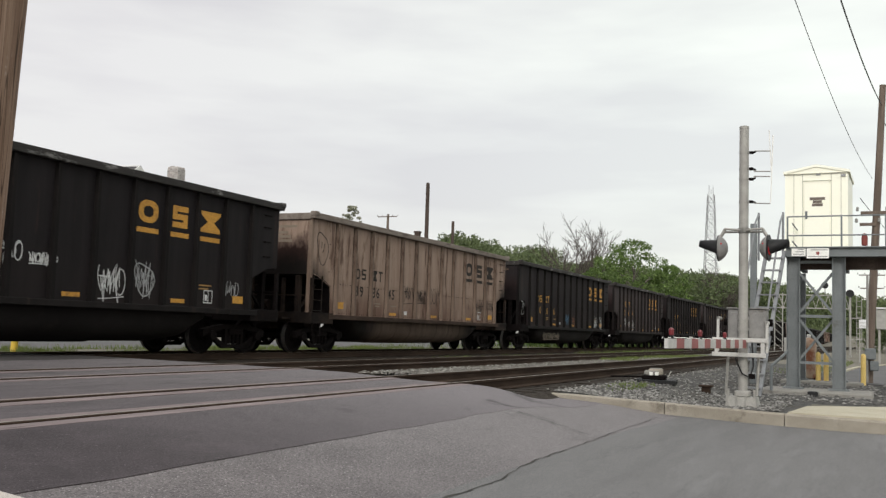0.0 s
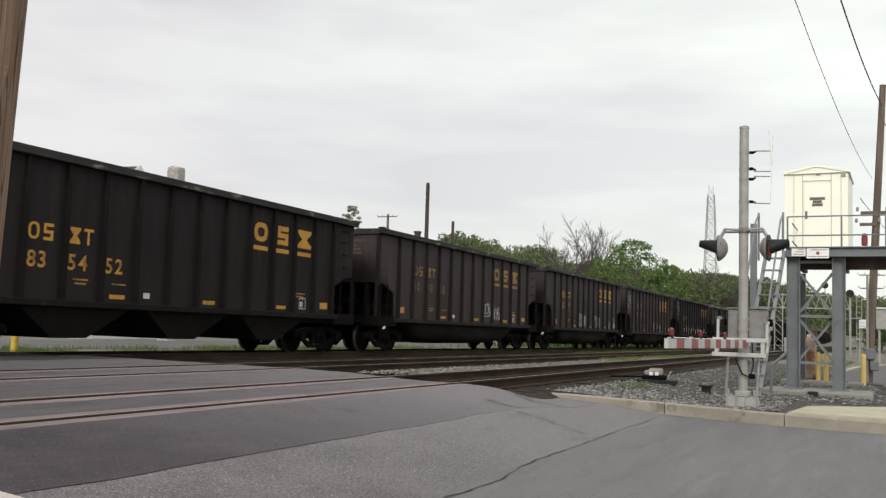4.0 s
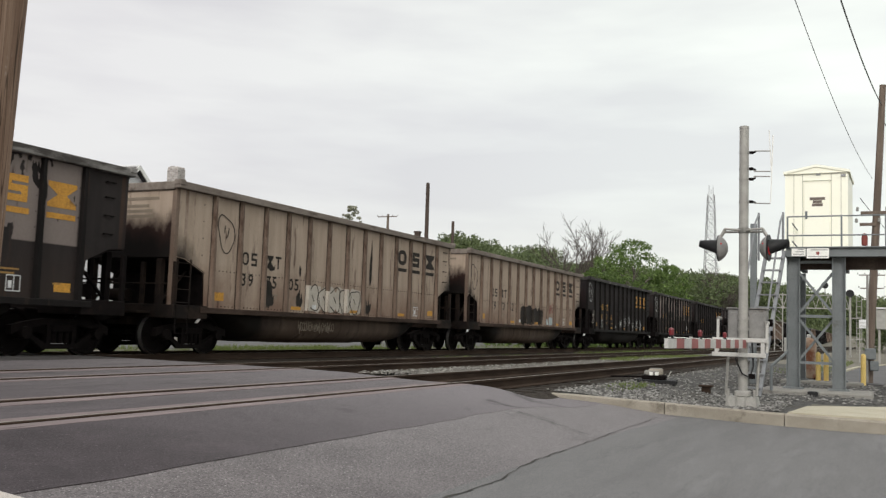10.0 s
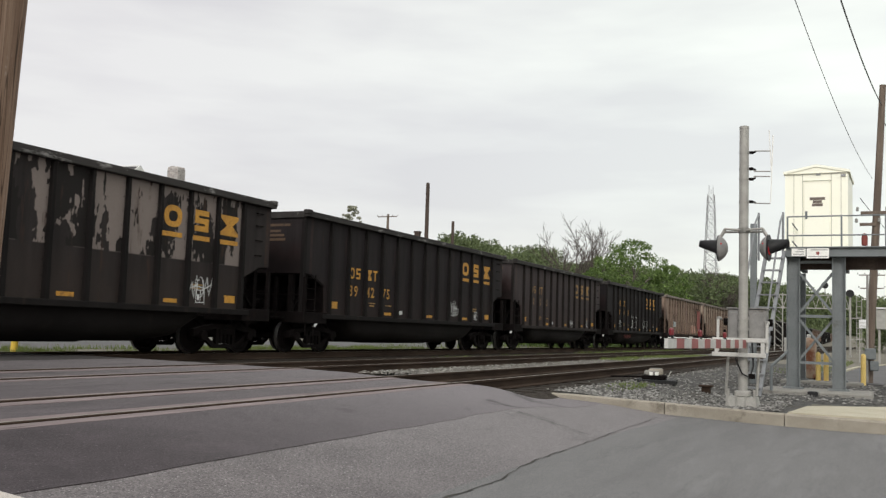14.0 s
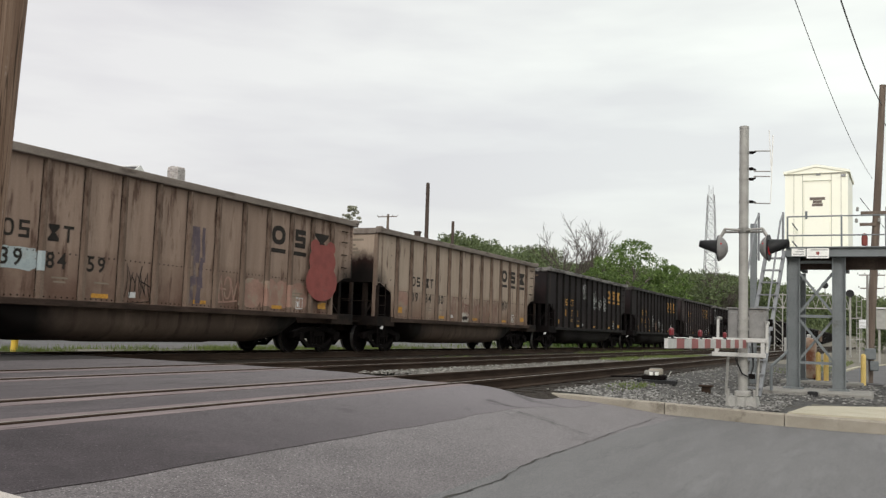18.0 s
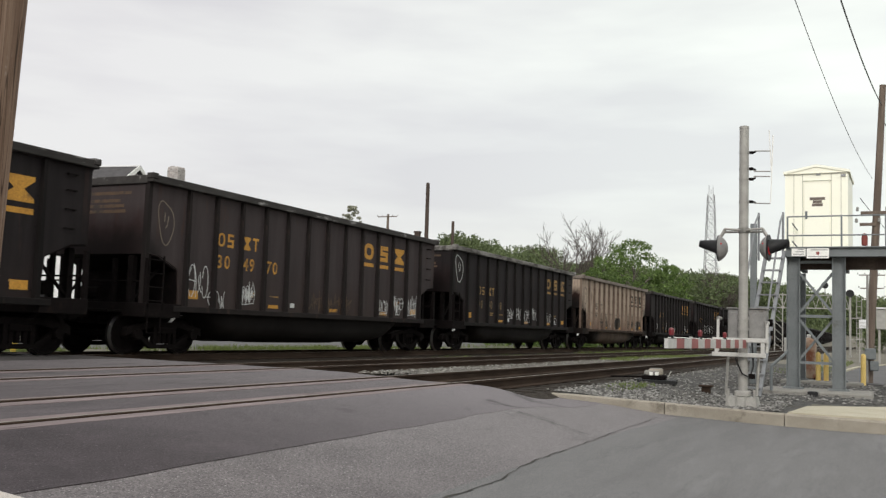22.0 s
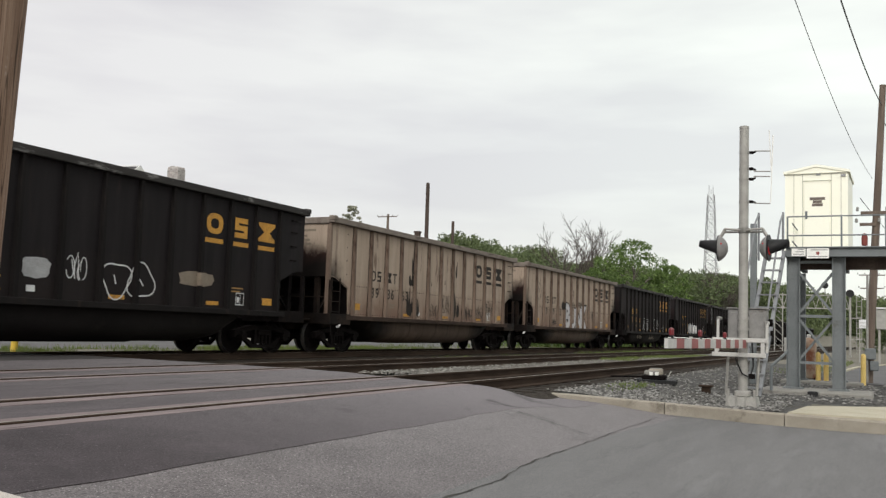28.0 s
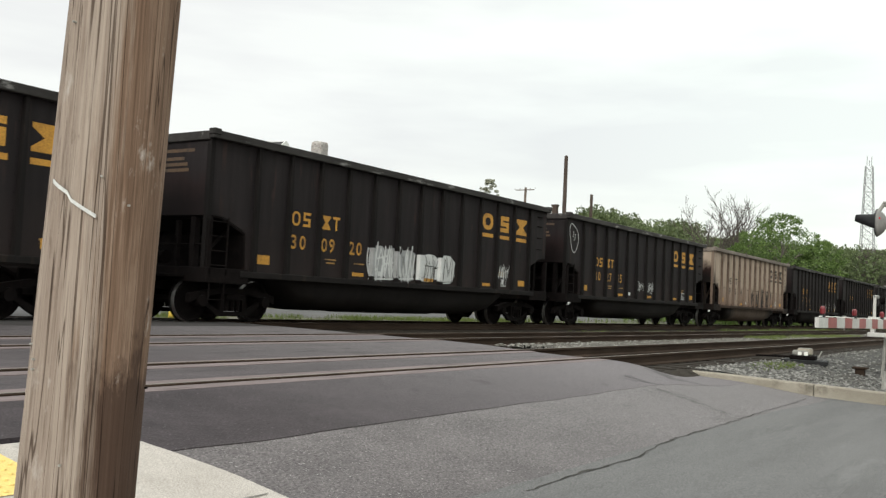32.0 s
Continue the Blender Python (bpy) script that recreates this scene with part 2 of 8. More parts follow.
M = {
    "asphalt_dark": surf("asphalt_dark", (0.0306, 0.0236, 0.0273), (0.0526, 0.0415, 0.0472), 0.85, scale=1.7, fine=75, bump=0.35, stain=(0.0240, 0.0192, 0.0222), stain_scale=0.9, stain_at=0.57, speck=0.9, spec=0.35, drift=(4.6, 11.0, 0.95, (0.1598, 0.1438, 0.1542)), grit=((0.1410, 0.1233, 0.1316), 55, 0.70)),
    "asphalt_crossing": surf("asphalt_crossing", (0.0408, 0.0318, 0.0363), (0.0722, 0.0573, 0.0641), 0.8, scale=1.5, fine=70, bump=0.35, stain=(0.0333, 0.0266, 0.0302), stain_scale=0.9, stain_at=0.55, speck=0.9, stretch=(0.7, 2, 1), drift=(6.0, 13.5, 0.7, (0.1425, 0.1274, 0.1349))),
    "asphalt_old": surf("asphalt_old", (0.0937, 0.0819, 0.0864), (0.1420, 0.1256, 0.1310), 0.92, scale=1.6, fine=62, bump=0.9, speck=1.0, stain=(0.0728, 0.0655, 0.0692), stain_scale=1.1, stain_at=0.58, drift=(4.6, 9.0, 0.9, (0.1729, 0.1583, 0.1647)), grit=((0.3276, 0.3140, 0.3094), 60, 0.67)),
    "asphalt_mid": surf("asphalt_mid", (0.1053, 0.1013, 0.1040), (0.1359, 0.1314, 0.1346), 0.85, scale=0.7, fine=80, bump=0.4, speck=0.9, stretch=(0.5, 4.0, 1), stain=(0.1512, 0.1467, 0.1503), stain_scale=0.8, stain_at=0.56, grit=((0.2430, 0.2385, 0.2385), 65, 0.70)),
    # asphalt under the train: the train's shade painted in as near black
    "asphalt_shade": surf("asphalt_shade", (0.016, 0.0130, 0.0135), (0.030, 0.0245, 0.0250), 0.9, scale=1.2, fine=60, bump=0.35, stain=(0.050, 0.041, 0.042), stain_scale=0.8, stain_at=0.62),
    "asphalt_far": surf("asphalt_far", (0.066, 0.063, 0.066), (0.100, 0.096, 0.099), 0.9, scale=0.4, fine=40),
    "crack": surf("crack", (0.02, 0.018, 0.016), (0.04, 0.035, 0.03), 0.95, fine=90),
    "band": surf("band", (0.122, 0.0914, 0.093), (0.215, 0.1691, 0.172), 0.9, scale=3.0, fine=80, stretch=(0.5, 3, 1), stain=(0.055, 0.0399, 0.041), stain_scale=1.5, stain_at=0.56),
    "concrete": surf("concrete", (0.245, 0.216, 0.178), (0.335, 0.302, 0.254), 0.9, scale=1.8, fine=110, bump=0.4, stain=(0.140, 0.120, 0.097), stain_scale=1.6, stain_at=0.55, speck=0.5),
    "concrete_tan": surf("concrete_tan", (0.36, 0.325, 0.25), (0.44, 0.40, 0.315), 0.9, scale=1.4, fine=110, bump=0.2, stain=(0.29, 0.26, 0.20), stain_scale=1.0),
    "concrete_pale": surf("concrete_pale", (0.3784, 0.3397, 0.3139), (0.4730, 0.4300, 0.4042), 0.9, scale=2.0, fine=140, bump=0.3, stain=(0.2580, 0.2365, 0.2193), stain_scale=2.0, speck=0.65),
    "concrete_grey": surf("concrete_grey", (0.20, 0.19, 0.175), (0.28, 0.27, 0.25), 0.9, scale=2.0, fine=90, bump=0.3, stain=(0.15, 0.14, 0.125)),
    "gravel": surf("gravel", (0.060, 0.058, 0.057), (0.115, 0.112, 0.109), 0.95, scale=6.0, fine=45, bump=1.0, stain=(0.085, 0.077, 0.065), stain_scale=0.5, stain_at=0.55, speck=0.8, spec=0.1),
    "stone": pebble("stone", (0.036, 0.034, 0.033), (0.255, 0.247, 0.238)),
    "ballast": surf("ballast", (0.026, 0.0215, 0.0185), (0.052, 0.044, 0.038), 0.95, scale=5.0, fine=45, bump=1.0, stain=(0.046, 0.037, 0.031), speck=0.65, spec=0.1),
    "ballast_stone": pebble("ballast_stone", (0.085, 0.079, 0.071), (0.36, 0.345, 0.325)),
    "ballast_pale": surf("ballast_pale", (0.085, 0.079, 0.071), (0.15, 0.141, 0.128), 0.95, scale=5.0, fine=42, bump=1.0, stain=(0.055, 0.046, 0.038), stain_scale=0.9, stain_at=0.52, speck=0.9, spec=0.1),
    "ballast_brown": surf("ballast_brown", (0.017, 0.0138, 0.0115), (0.033, 0.0270, 0.0225), 0.95, scale=5.0, fine=42, bump=1.0, speck=0.8, spec=0.03),
    "dirt": surf("dirt", (0.10, 0.09, 0.07), (0.17, 0.155, 0.125), 0.95, scale=0.5, fine=25, bump=0.5),
    "rail_side": surf("rail_side", (0.032, 0.0215, 0.0165), (0.056, 0.0385, 0.0290), 0.85, scale=2.0, fine=50, stretch=(0.4, 1, 1), spec=0.08),
    "rail_head": surf("rail_head", (0.135, 0.108, 0.092), (0.225, 0.190, 0.166), 0.55, metal=0.2, scale=2.0, fine=40, bump=0.02, stretch=(0.3, 4, 1), stain=(0.16, 0.115, 0.085), stain_scale=1.0, stain_at=0.56),
    "tie": surf("tie", (0.028, 0.024, 0.021), (0.052, 0.045, 0.040), 0.95, scale=3.0, fine=40, stretch=(5, 0.5, 1), bump=0.4, spec=0.1),
    "galv": surf("galv", (0.27, 0.26, 0.245), (0.35, 0.34, 0.32), 0.6, metal=0.2, scale=5.0, fine=40, bump=0.08, stain=(0.30, 0.26, 0.21), stain_scale=2.5, stain_at=0.62, speck=0.12),
    "galv_blue": surf("galv_blue", (0.165, 0.171, 0.182), (0.220, 0.226, 0.240), 0.55, metal=0.15, scale=3.0, fine=60, bump=0.06, stain=(0.15, 0.15, 0.155), stain_scale=2.0, stain_at=0.6),
    "grey_paint": surf("grey_paint", (0.125, 0.138, 0.145), (0.165, 0.180, 0.188), 0.6, scale=2.0, fine=60, bump=0.06, stain=(0.105, 0.10, 0.09), stain_scale=1.6, stain_at=0.62),
    "grey_box": surf("grey_box", (0.27, 0.265, 0.25), (0.34, 0.335, 0.315), 0.6, scale=3.0, fine=60, bump=0.06, stain=(0.21, 0.195, 0.17), stain_scale=1.8, speck=0.12),
    "machine_grey": surf("machine_grey", (0.165, 0.160, 0.158), (0.235, 0.228, 0.222), 0.6, scale=4.0, fine=60, bump=0.1, stain=(0.105, 0.092, 0.080), stain_scale=3.0, stain_at=0.56, speck=0.2),
    "sign_brown": surf("sign_brown", (0.105, 0.080, 0.068), (0.16, 0.125, 0.105), 0.6, scale=9.0, bump=0),
    "white_paint": surf("white_paint", (0.74, 0.73, 0.70), (0.82, 0.81, 0.79), 0.5, scale=2.0, fine=50, bump=0.04, stain=(0.55, 0.52, 0.47), stain_scale=1.2, stain_at=0.66),
    "cabin": surf("cabin", (0.93, 0.915, 0.79), (0.95, 0.94, 0.82), 0.4, scale=1.0, fine=50, bump=0.0, stain=(0.88, 0.85, 0.70), stain_scale=0.8, stain_at=0.66, speck=0.04),
    "cabin_line": surf("cabin_line", (0.34, 0.33, 0.27), (0.42, 0.41, 0.34), 0.6),
    "black": surf("black", (0.012, 0.012, 0.013), (0.022, 0.022, 0.024), 0.5, scale=4.0, bump=0.05, spec=0.2),
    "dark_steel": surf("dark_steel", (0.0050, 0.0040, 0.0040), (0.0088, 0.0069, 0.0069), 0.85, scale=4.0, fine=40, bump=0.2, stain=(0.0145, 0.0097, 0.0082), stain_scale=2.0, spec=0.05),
    "wheel_tread": surf("wheel_tread", (0.35, 0.34, 0.33), (0.5, 0.49, 0.48), 0.3, metal=0.9, bump=0.02),
    "brown_wood": surf("brown_wood", (0.10, 0.075, 0.06), (0.17, 0.13, 0.105), 0.9, scale=3.0, fine=60, stretch=(3, 3, 0.2), bump=0.4),
    "stripe_red": surf("stripe_red", (0.22, 0.05, 0.05), (0.30, 0.07, 0.065), 0.5, scale=3.0, bump=0.03),
    "stripe_white": surf("stripe_white", (0.40, 0.39, 0.38), (0.50, 0.49, 0.47), 0.5, scale=3.0, bump=0.03),
    "lens_red": glow("lens_red", (0.42, 0.012, 0.02), 0.10),
    "side_glow": glow("side_glow", (0.45, 0.02, 0.03), 0.12),
    "lamp_red": surf("lamp_red", (0.115, 0.011, 0.016), (0.17, 0.014, 0.020), 0.3, bump=0),
    "yellow": surf("yellow", (0.62, 0.42, 0.05), (0.72, 0.50, 0.07), 0.55, scale=4.0, bump=0.05, stain=(0.40, 0.27, 0.06), stain_scale=3.0),
    "yellow_pale": surf("yellow_pale", (0.70, 0.50, 0.16), (0.78, 0.57, 0.2), 0.75, scale=3.0, fine=90, bump=0.2),
    "tank": surf("tank", (0.40, 0.33, 0.26), (0.27, 0.13, 0.07), 0.75, scale=2.2, fine=40, stretch=(1, 1, 0.8), stain=(0.19, 0.065, 0.03), stain_scale=1.6, stain_at=0.42),
    "grass": leafy("grass", (0.085, 0.115, 0.028), (0.16, 0.20, 0.06)),
    "leaf": leafy("leaf", (0.050, 0.088, 0.023), (0.178, 0.256, 0.074)),
    "woods": leafy("woods", (0.058, 0.080, 0.036), (0.168, 0.205, 0.094)),
    # leaves of the far tree, with haze painted into their pale grey-green
    "hazy_leaf": leafy("hazy_leaf", (0.26, 0.265, 0.20), (0.44, 0.44, 0.35)),
    "bark": surf("bark", (0.09, 0.075, 0.065), (0.15, 0.13, 0.115), 0.95, scale=5.0, fine=60, stretch=(4, 4, 0.5), bump=0.5),
    "twig": surf("twig", (0.070, 0.058, 0.052), (0.115, 0.099, 0.090), 0.95, scale=5.0, bump=0.1, spec=0.1),
    "siding": surf("siding", (0.62, 0.62, 0.64), (0.72, 0.72, 0.73), 0.7, scale=1.0, fine=30, bump=0.05),
    "shingle": surf("shingle", (0.045, 0.042, 0.045), (0.075, 0.070, 0.074), 0.9, scale=3.0, fine=30, bump=0.4),
    "brick_white": surf("brick_white", (0.34, 0.31, 0.30), (0.52, 0.50, 0.49), 0.9, scale=4.0, fine=40, bump=0.3, stain=(0.22, 0.17, 0.155), stain_scale=3.5, stain_at=0.52, vary=0.35),
    "tower_grey": surf("tower_grey", (0.24, 0.24, 0.25), (0.30, 0.30, 0.31), 0.6, bump=0.05),
    "wire": surf("wire", (0.05, 0.055, 0.06), (0.08, 0.085, 0.09), 0.6, bump=0),
    # cars
    "car_black": car_paint("car_black", (0.0122, 0.0097, 0.0104), (0.0206, 0.0166, 0.0177), (0.0230, 0.0166, 0.0160), (0.0064, 0.0049, 0.0052), 0.8, rust=(0.034, 0.0207, 0.0183), rust_at=0.60, ends=0.6),
    "car_brown": car_paint("car_brown", (0.0400, 0.0314, 0.0322), (0.0555, 0.0444, 0.0454), (0.045, 0.0328, 0.0300), (0.0090, 0.0069, 0.0071), 0.85, rust=(0.058, 0.0357, 0.030), rust_at=0.60, ends=0.7),
    "car_flaked": car_paint("car_flaked", (0.019, 0.0154, 0.0155), (0.030, 0.0251, 0.0245), (0.036, 0.0270, 0.024), (0.010, 0.0079, 0.0078), 0.6, peel=(0.190, 0.1583, 0.146), rust=(0.050, 0.0289, 0.021), ends=0.5),
    "car_tan": car_paint("car_tan", (0.228, 0.162, 0.128), (0.305, 0.225, 0.180), (0.118, 0.068, 0.051), (0.0092, 0.0068, 0.0061), 0.95, rust=(0.064, 0.032, 0.023), rust_at=0.545, ends=1.0, reach=(1.25, 0.25)),
    "car_pale": car_paint("car_pale", (0.306, 0.240, 0.190), (0.392, 0.315, 0.254), (0.175, 0.108, 0.081), (0.0092, 0.0068, 0.0061), 0.92, rust=(0.078, 0.042, 0.031), rust_at=0.585, ends=1.0, reach=(1.2, 0.25)),
    "car_jet": car_paint("car_jet", (0.0092, 0.0076, 0.0083), (0.0152, 0.0126, 0.0138), (0.0160, 0.0120, 0.0118), (0.0058, 0.0046, 0.0049), 0.8, rust=(0.022, 0.0145, 0.0136), rust_at=0.62, ends=0.6),
    "stack": surf("stack", (0.052, 0.038, 0.033), (0.085, 0.064, 0.055), 0.85, scale=1.2, fine=20, stretch=(2, 2, 0.3), spec=0.2),
    "post_tan": surf("post_tan", (0.128, 0.090, 0.070), (0.208, 0.156, 0.125), 0.75, scale=1.5, fine=40, stretch=(2, 2, 0.4), stain=(0.052, 0.030, 0.022), stain_scale=1.8, stain_at=0.50, vary=0.15, spec=0.12),
    "post_black": surf("post_black", (0.0066, 0.0055, 0.0055), (0.0112, 0.0093, 0.0092), 0.75, scale=1.5, fine=40, stretch=(2, 2, 0.4), stain=(0.028, 0.020, 0.016), stain_scale=1.8, stain_at=0.58, vary=0.15, spec=0.12),
    "post_brown": surf("post_brown", (0.0122, 0.0096, 0.0095), (0.0180, 0.0143, 0.0140), 0.75, scale=1.5, fine=40, stretch=(2, 2, 0.4), stain=(0.046, 0.0299, 0.024), stain_scale=1.8, stain_at=0.57, vary=0.15, spec=0.12),
    "rim_black": surf("rim_black", (0.022, 0.0195, 0.019), (0.040, 0.036, 0.035), 0.7, scale=2.0, fine=40, stretch=(0.6, 2, 2), stain=(0.25, 0.24, 0.235), stain_scale=2.6, stain_at=0.575, vary=0.2, spec=0.2),
    "rim_worn": surf("rim_worn", (0.14, 0.132, 0.126), (0.23, 0.22, 0.212), 0.7, scale=2.0, fine=40, stretch=(0.6, 2, 2), stain=(0.05, 0.044, 0.041), stain_scale=1.6, stain_at=0.46, spec=0.2),
    "rim_tan": surf("rim_tan", (0.145, 0.120, 0.104), (0.205, 0.174, 0.154), 0.75, scale=2.0, fine=30, stretch=(0.6, 2, 2), stain=(0.080, 0.062, 0.052), stain_scale=1.6, stain_at=0.54, spec=0.2),
    "tub_tan": car_paint("tub_tan", (0.083, 0.060, 0.047), (0.138, 0.104, 0.083), (0.070, 0.049, 0.039), (0.0080, 0.0063, 0.0058), 0.98, rust=(0.045, 0.030, 0.024), rust_at=0.57, reach=(4.8, 3.2)),
    "sill_rust": surf("sill_rust", (0.028, 0.0185, 0.0148), (0.060, 0.041, 0.033), 0.8, scale=2.0, fine=30, stretch=(0.5, 2, 2), stain=(0.024, 0.0165, 0.0135), stain_scale=1.2, stain_at=0.50, spec=0.1),
    "end_rust": surf("end_rust", (0.0150, 0.0105, 0.0085), (0.030, 0.0200, 0.0155), 0.8, scale=3.0, fine=30, stain=(0.009, 0.0068, 0.0062), stain_scale=1.5, stain_at=0.45, spec=0.1),
    "tub_black": surf("tub_black", (0.0075, 0.0062, 0.0062), (0.0125, 0.0103, 0.0103), 0.7, scale=1.0, fine=30, stain=(0.018, 0.0140, 0.0125), stain_scale=0.9, stain_at=0.58, spec=0.1),
    "mark_yellow": surf("mark_yellow", (0.41, 0.196, 0.024), (0.51, 0.254, 0.032), 0.7, scale=3.0, fine=40, bump=0, stain=(0.17, 0.084, 0.022), stain_scale=2.4, stain_at=0.56, speck=0.5),
    "mark_pink": surf("mark_pink", (0.24, 0.135, 0.105), (0.30, 0.18, 0.14), 0.75, scale=3.0, bump=0, stain=(0.27, 0.22, 0.165), stain_scale=2.0, stain_at=0.5),
    "mark_purple": surf("mark_purple", (0.075, 0.055, 0.07), (0.12, 0.085, 0.10), 0.75, scale=3.0, bump=0, stain=(0.2, 0.155, 0.13), stain_scale=3.0, stain_at=0.55),
    "mark_ice": surf("mark_ice", (0.28, 0.33, 0.35), (0.36, 0.41, 0.42), 0.75, scale=3.0, bump=0, stain=(0.26, 0.25, 0.22), stain_scale=3.0),
    "mark_cream": surf("mark_cream", (0.36, 0.32, 0.275), (0.45, 0.41, 0.36), 0.75, scale=3.0, bump=0),
    "mark_brown": surf("mark_brown", (0.165, 0.085, 0.066), (0.225, 0.125, 0.098), 0.75, scale=3.0, bump=0),
    "mark_dim": surf("mark_dim", (0.060, 0.034, 0.020), (0.095, 0.054, 0.026), 0.7, scale=3.0, fine=40, bump=0, stain=(0.025, 0.018, 0.014), stain_scale=2.6, stain_at=0.48),
    "mark_faint": surf("mark_faint", (0.165, 0.130, 0.098), (0.21, 0.17, 0.13), 0.75, scale=3.0, bump=0),
    "mark_faded": surf("mark_faded", (0.22, 0.12, 0.035), (0.32, 0.18, 0.045), 0.7, scale=3.0, fine=40, bump=0, stain=(0.05, 0.034, 0.02), stain_scale=2.6, stain_at=0.50),
    "mark_black": surf("mark_black", (0.016, 0.0135, 0.012), (0.030, 0.025, 0.022), 0.7, scale=3.0, bump=0, spec=0.15),
    "mark_grey": surf("mark_grey", (0.22, 0.22, 0.22), (0.32, 0.32, 0.33), 0.7, scale=3.0, bump=0),
    "mark_white": surf("mark_white", (0.46, 0.46, 0.46), (0.60, 0.60, 0.60), 0.7, scale=3.0, bump=0, stain=(0.28, 0.28, 0.28), stain_scale=2.5),
    "mark_spray": surf("mark_spray", (0.40, 0.385, 0.40), (0.52, 0.505, 0.52), 0.7, scale=2.0, bump=0, stain=(0.30, 0.285, 0.30), stain_scale=1.5, stain_at=0.55),
    "mark_red": surf("mark_red", (0.17, 0.035, 0.03), (0.24, 0.055, 0.045), 0.75, scale=3.0, bump=0, stain=(0.10, 0.04, 0.035), stain_scale=3.0),
    "mark_blue": surf("mark_blue", (0.05, 0.14, 0.24), (0.07, 0.19, 0.30), 0.75, scale=3.0, bump=0),
    "mark_dark_orange": surf("mark_dark_orange", (0.16, 0.055, 0.025), (0.20, 0.075, 0.035), 0.75, scale=3.0, bump=0),
}

# ---------------------------------------------------------------- mesh tools


class Mesh:
    """Gathers corners and faces; turned into one mesh by part() or thing()."""

    def __init__(self):
        self.v, self.f, self.smooth = [], [], False

    def add(self, vs, fs):
        k = len(self.v)
        self.v.extend(tuple(p) for p in vs)
        self.f.extend(tuple(k + i for i in q) for q in fs)
        return self

    def box(self, x0, x1, y0, y1, z0, z1, c=0.0):
        """A box; with c, its upright and lying edges are chamfered by c."""
        if not c:
            vs = [(x, y, z) for z in (z0, z1) for y in (y0, y1) for x in (x0, x1)]
            return self.add(vs, [(0, 2, 3, 1), (4, 5, 7, 6), (0, 1, 5, 4), (2, 6, 7, 3), (0, 4, 6, 2), (1, 3, 7, 5)])
        bm = bmesh.new()
        bmesh.ops.create_cube(bm, size=1.0)
        for p in bm.verts:
            p.co = Vector(((x0 + x1) / 2 + p.co.x * (x1 - x0), (y0 + y1) / 2 + p.co.y * (y1 - y0), (z0 + z1) / 2 + p.co.z * (z1 - z0)))
        bmesh.ops.bevel(bm, geom=bm.edges[:], offset=c, segments=1, affect="EDGES", clamp_overlap=True)
        bm.verts.index_update()
        self.add([p.co[:] for p in bm.verts], [[p.index for p in q.verts] for q in bm.faces])
        bm.free()
        return self

    def tube(self, a, b, r0, r1=None, n=10, caps=True):
        """A round bar from a to b."""
        r1 = r0 if r1 is None else r1
        a, b = Vector(a), Vector(b)
        d = (b - a).normalized()
        u = d.cross(Vector((0, 0, 1)) if abs(d.z) < 0.9 else Vector((1, 0, 0))).normalized()
        w = d.cross(u)
        vs, fs = [], []
        for p, r in ((a, r0), (b, r1)):
            vs += [p + (u * math.cos(2 * math.pi * i / n) + w * math.sin(2 * math.pi * i / n)) * r for i in range(n)]
        fs += [(i, (i + 1) % n, n + (i + 1) % n, n + i) for i in range(n)]
        if caps:
            fs += [tuple(range(n))[::-1], tuple(range(n, 2 * n))]
        return self.add(vs, fs)

    def bar(self, a, b, w, h):
        """A square bar from a to b, w wide and h deep."""
        a, b = Vector(a), Vector(b)
        d = (b - a).normalized()
        u = d.cross(Vector((0, 0, 1)) if abs(d.z) < 0.95 else Vector((1, 0, 0))).normalized() * w / 2
        q = d.cross(u.normalized()) * h / 2
        vs = [p + s * u + t * q for p in (a, b) for s, t in ((-1, -1), (1, -1), (1, 1), (-1, 1))]
        return self.add(vs, [(0, 1, 2, 3), (7, 6, 5, 4), (0, 4, 5, 1), (1, 5, 6, 2), (2, 6, 7, 3), (3, 7, 4, 0)])

    def slab(self, pts, axis, lo, hi):
        """A flat outline, given in the two other axes, drawn out along axis from lo to hi."""
        def at(p, h):
            return {"x": (h, p[0], p[1]), "y": (p[0], h, p[1]), "z": (p[0], p[1], h)}[axis]
        n = len(pts)
        vs = [at(p, lo) for p in pts] + [at(p, hi) for p in pts]
        fs = [tuple(range(n)), tuple(range(2 * n - 1, n - 1, -1))] + [(i, n + i, n + (i + 1) % n, (i + 1) % n) for i in range(n)]
        return self.add(vs, fs)

    def lathe(self, rings, axis="z", n=20, centre=(0, 0, 0)):
        """Rings of (radius, height) turned about an axis through centre."""
        vs, fs = [], []
        for r, h in rings:
            for i in range(n):
                c, s = r * math.cos(2 * math.pi * i / n), r * math.sin(2 * math.pi * i / n)
                p = {"z": (c, s, h), "y": (c, h, s), "x": (h, c, s)}[axis]
                vs.append(tuple(p[k] + centre[k] for k in range(3)))
        for j in range(len(rings) - 1):
            fs += [(j * n + i, j * n + (i + 1) % n, (j + 1) * n + (i + 1) % n, (j + 1) * n + i) for i in range(n)]
        fs += [tuple(range(n))[::-1], tuple(range((len(rings) - 1) * n, len(rings) * n))]
        return self.add(vs, fs)

    def data(self, name, *materials):
        me = bpy.data.meshes.new(name)
        me.from_pydata(self.v, [], self.f)
        for m in materials:
            me.materials.append(M[m] if isinstance(m, str) else m)
        bm = bmesh.new()
        bm.from_mesh(me)
        bmesh.ops.recalc_face_normals(bm, faces=bm.faces[:])
        bm.to_mesh(me)
        bm.free()
        if self.smooth:
            me.polygons.foreach_set("use_smooth", [True] * len(me.polygons))
        me.update()
        return me


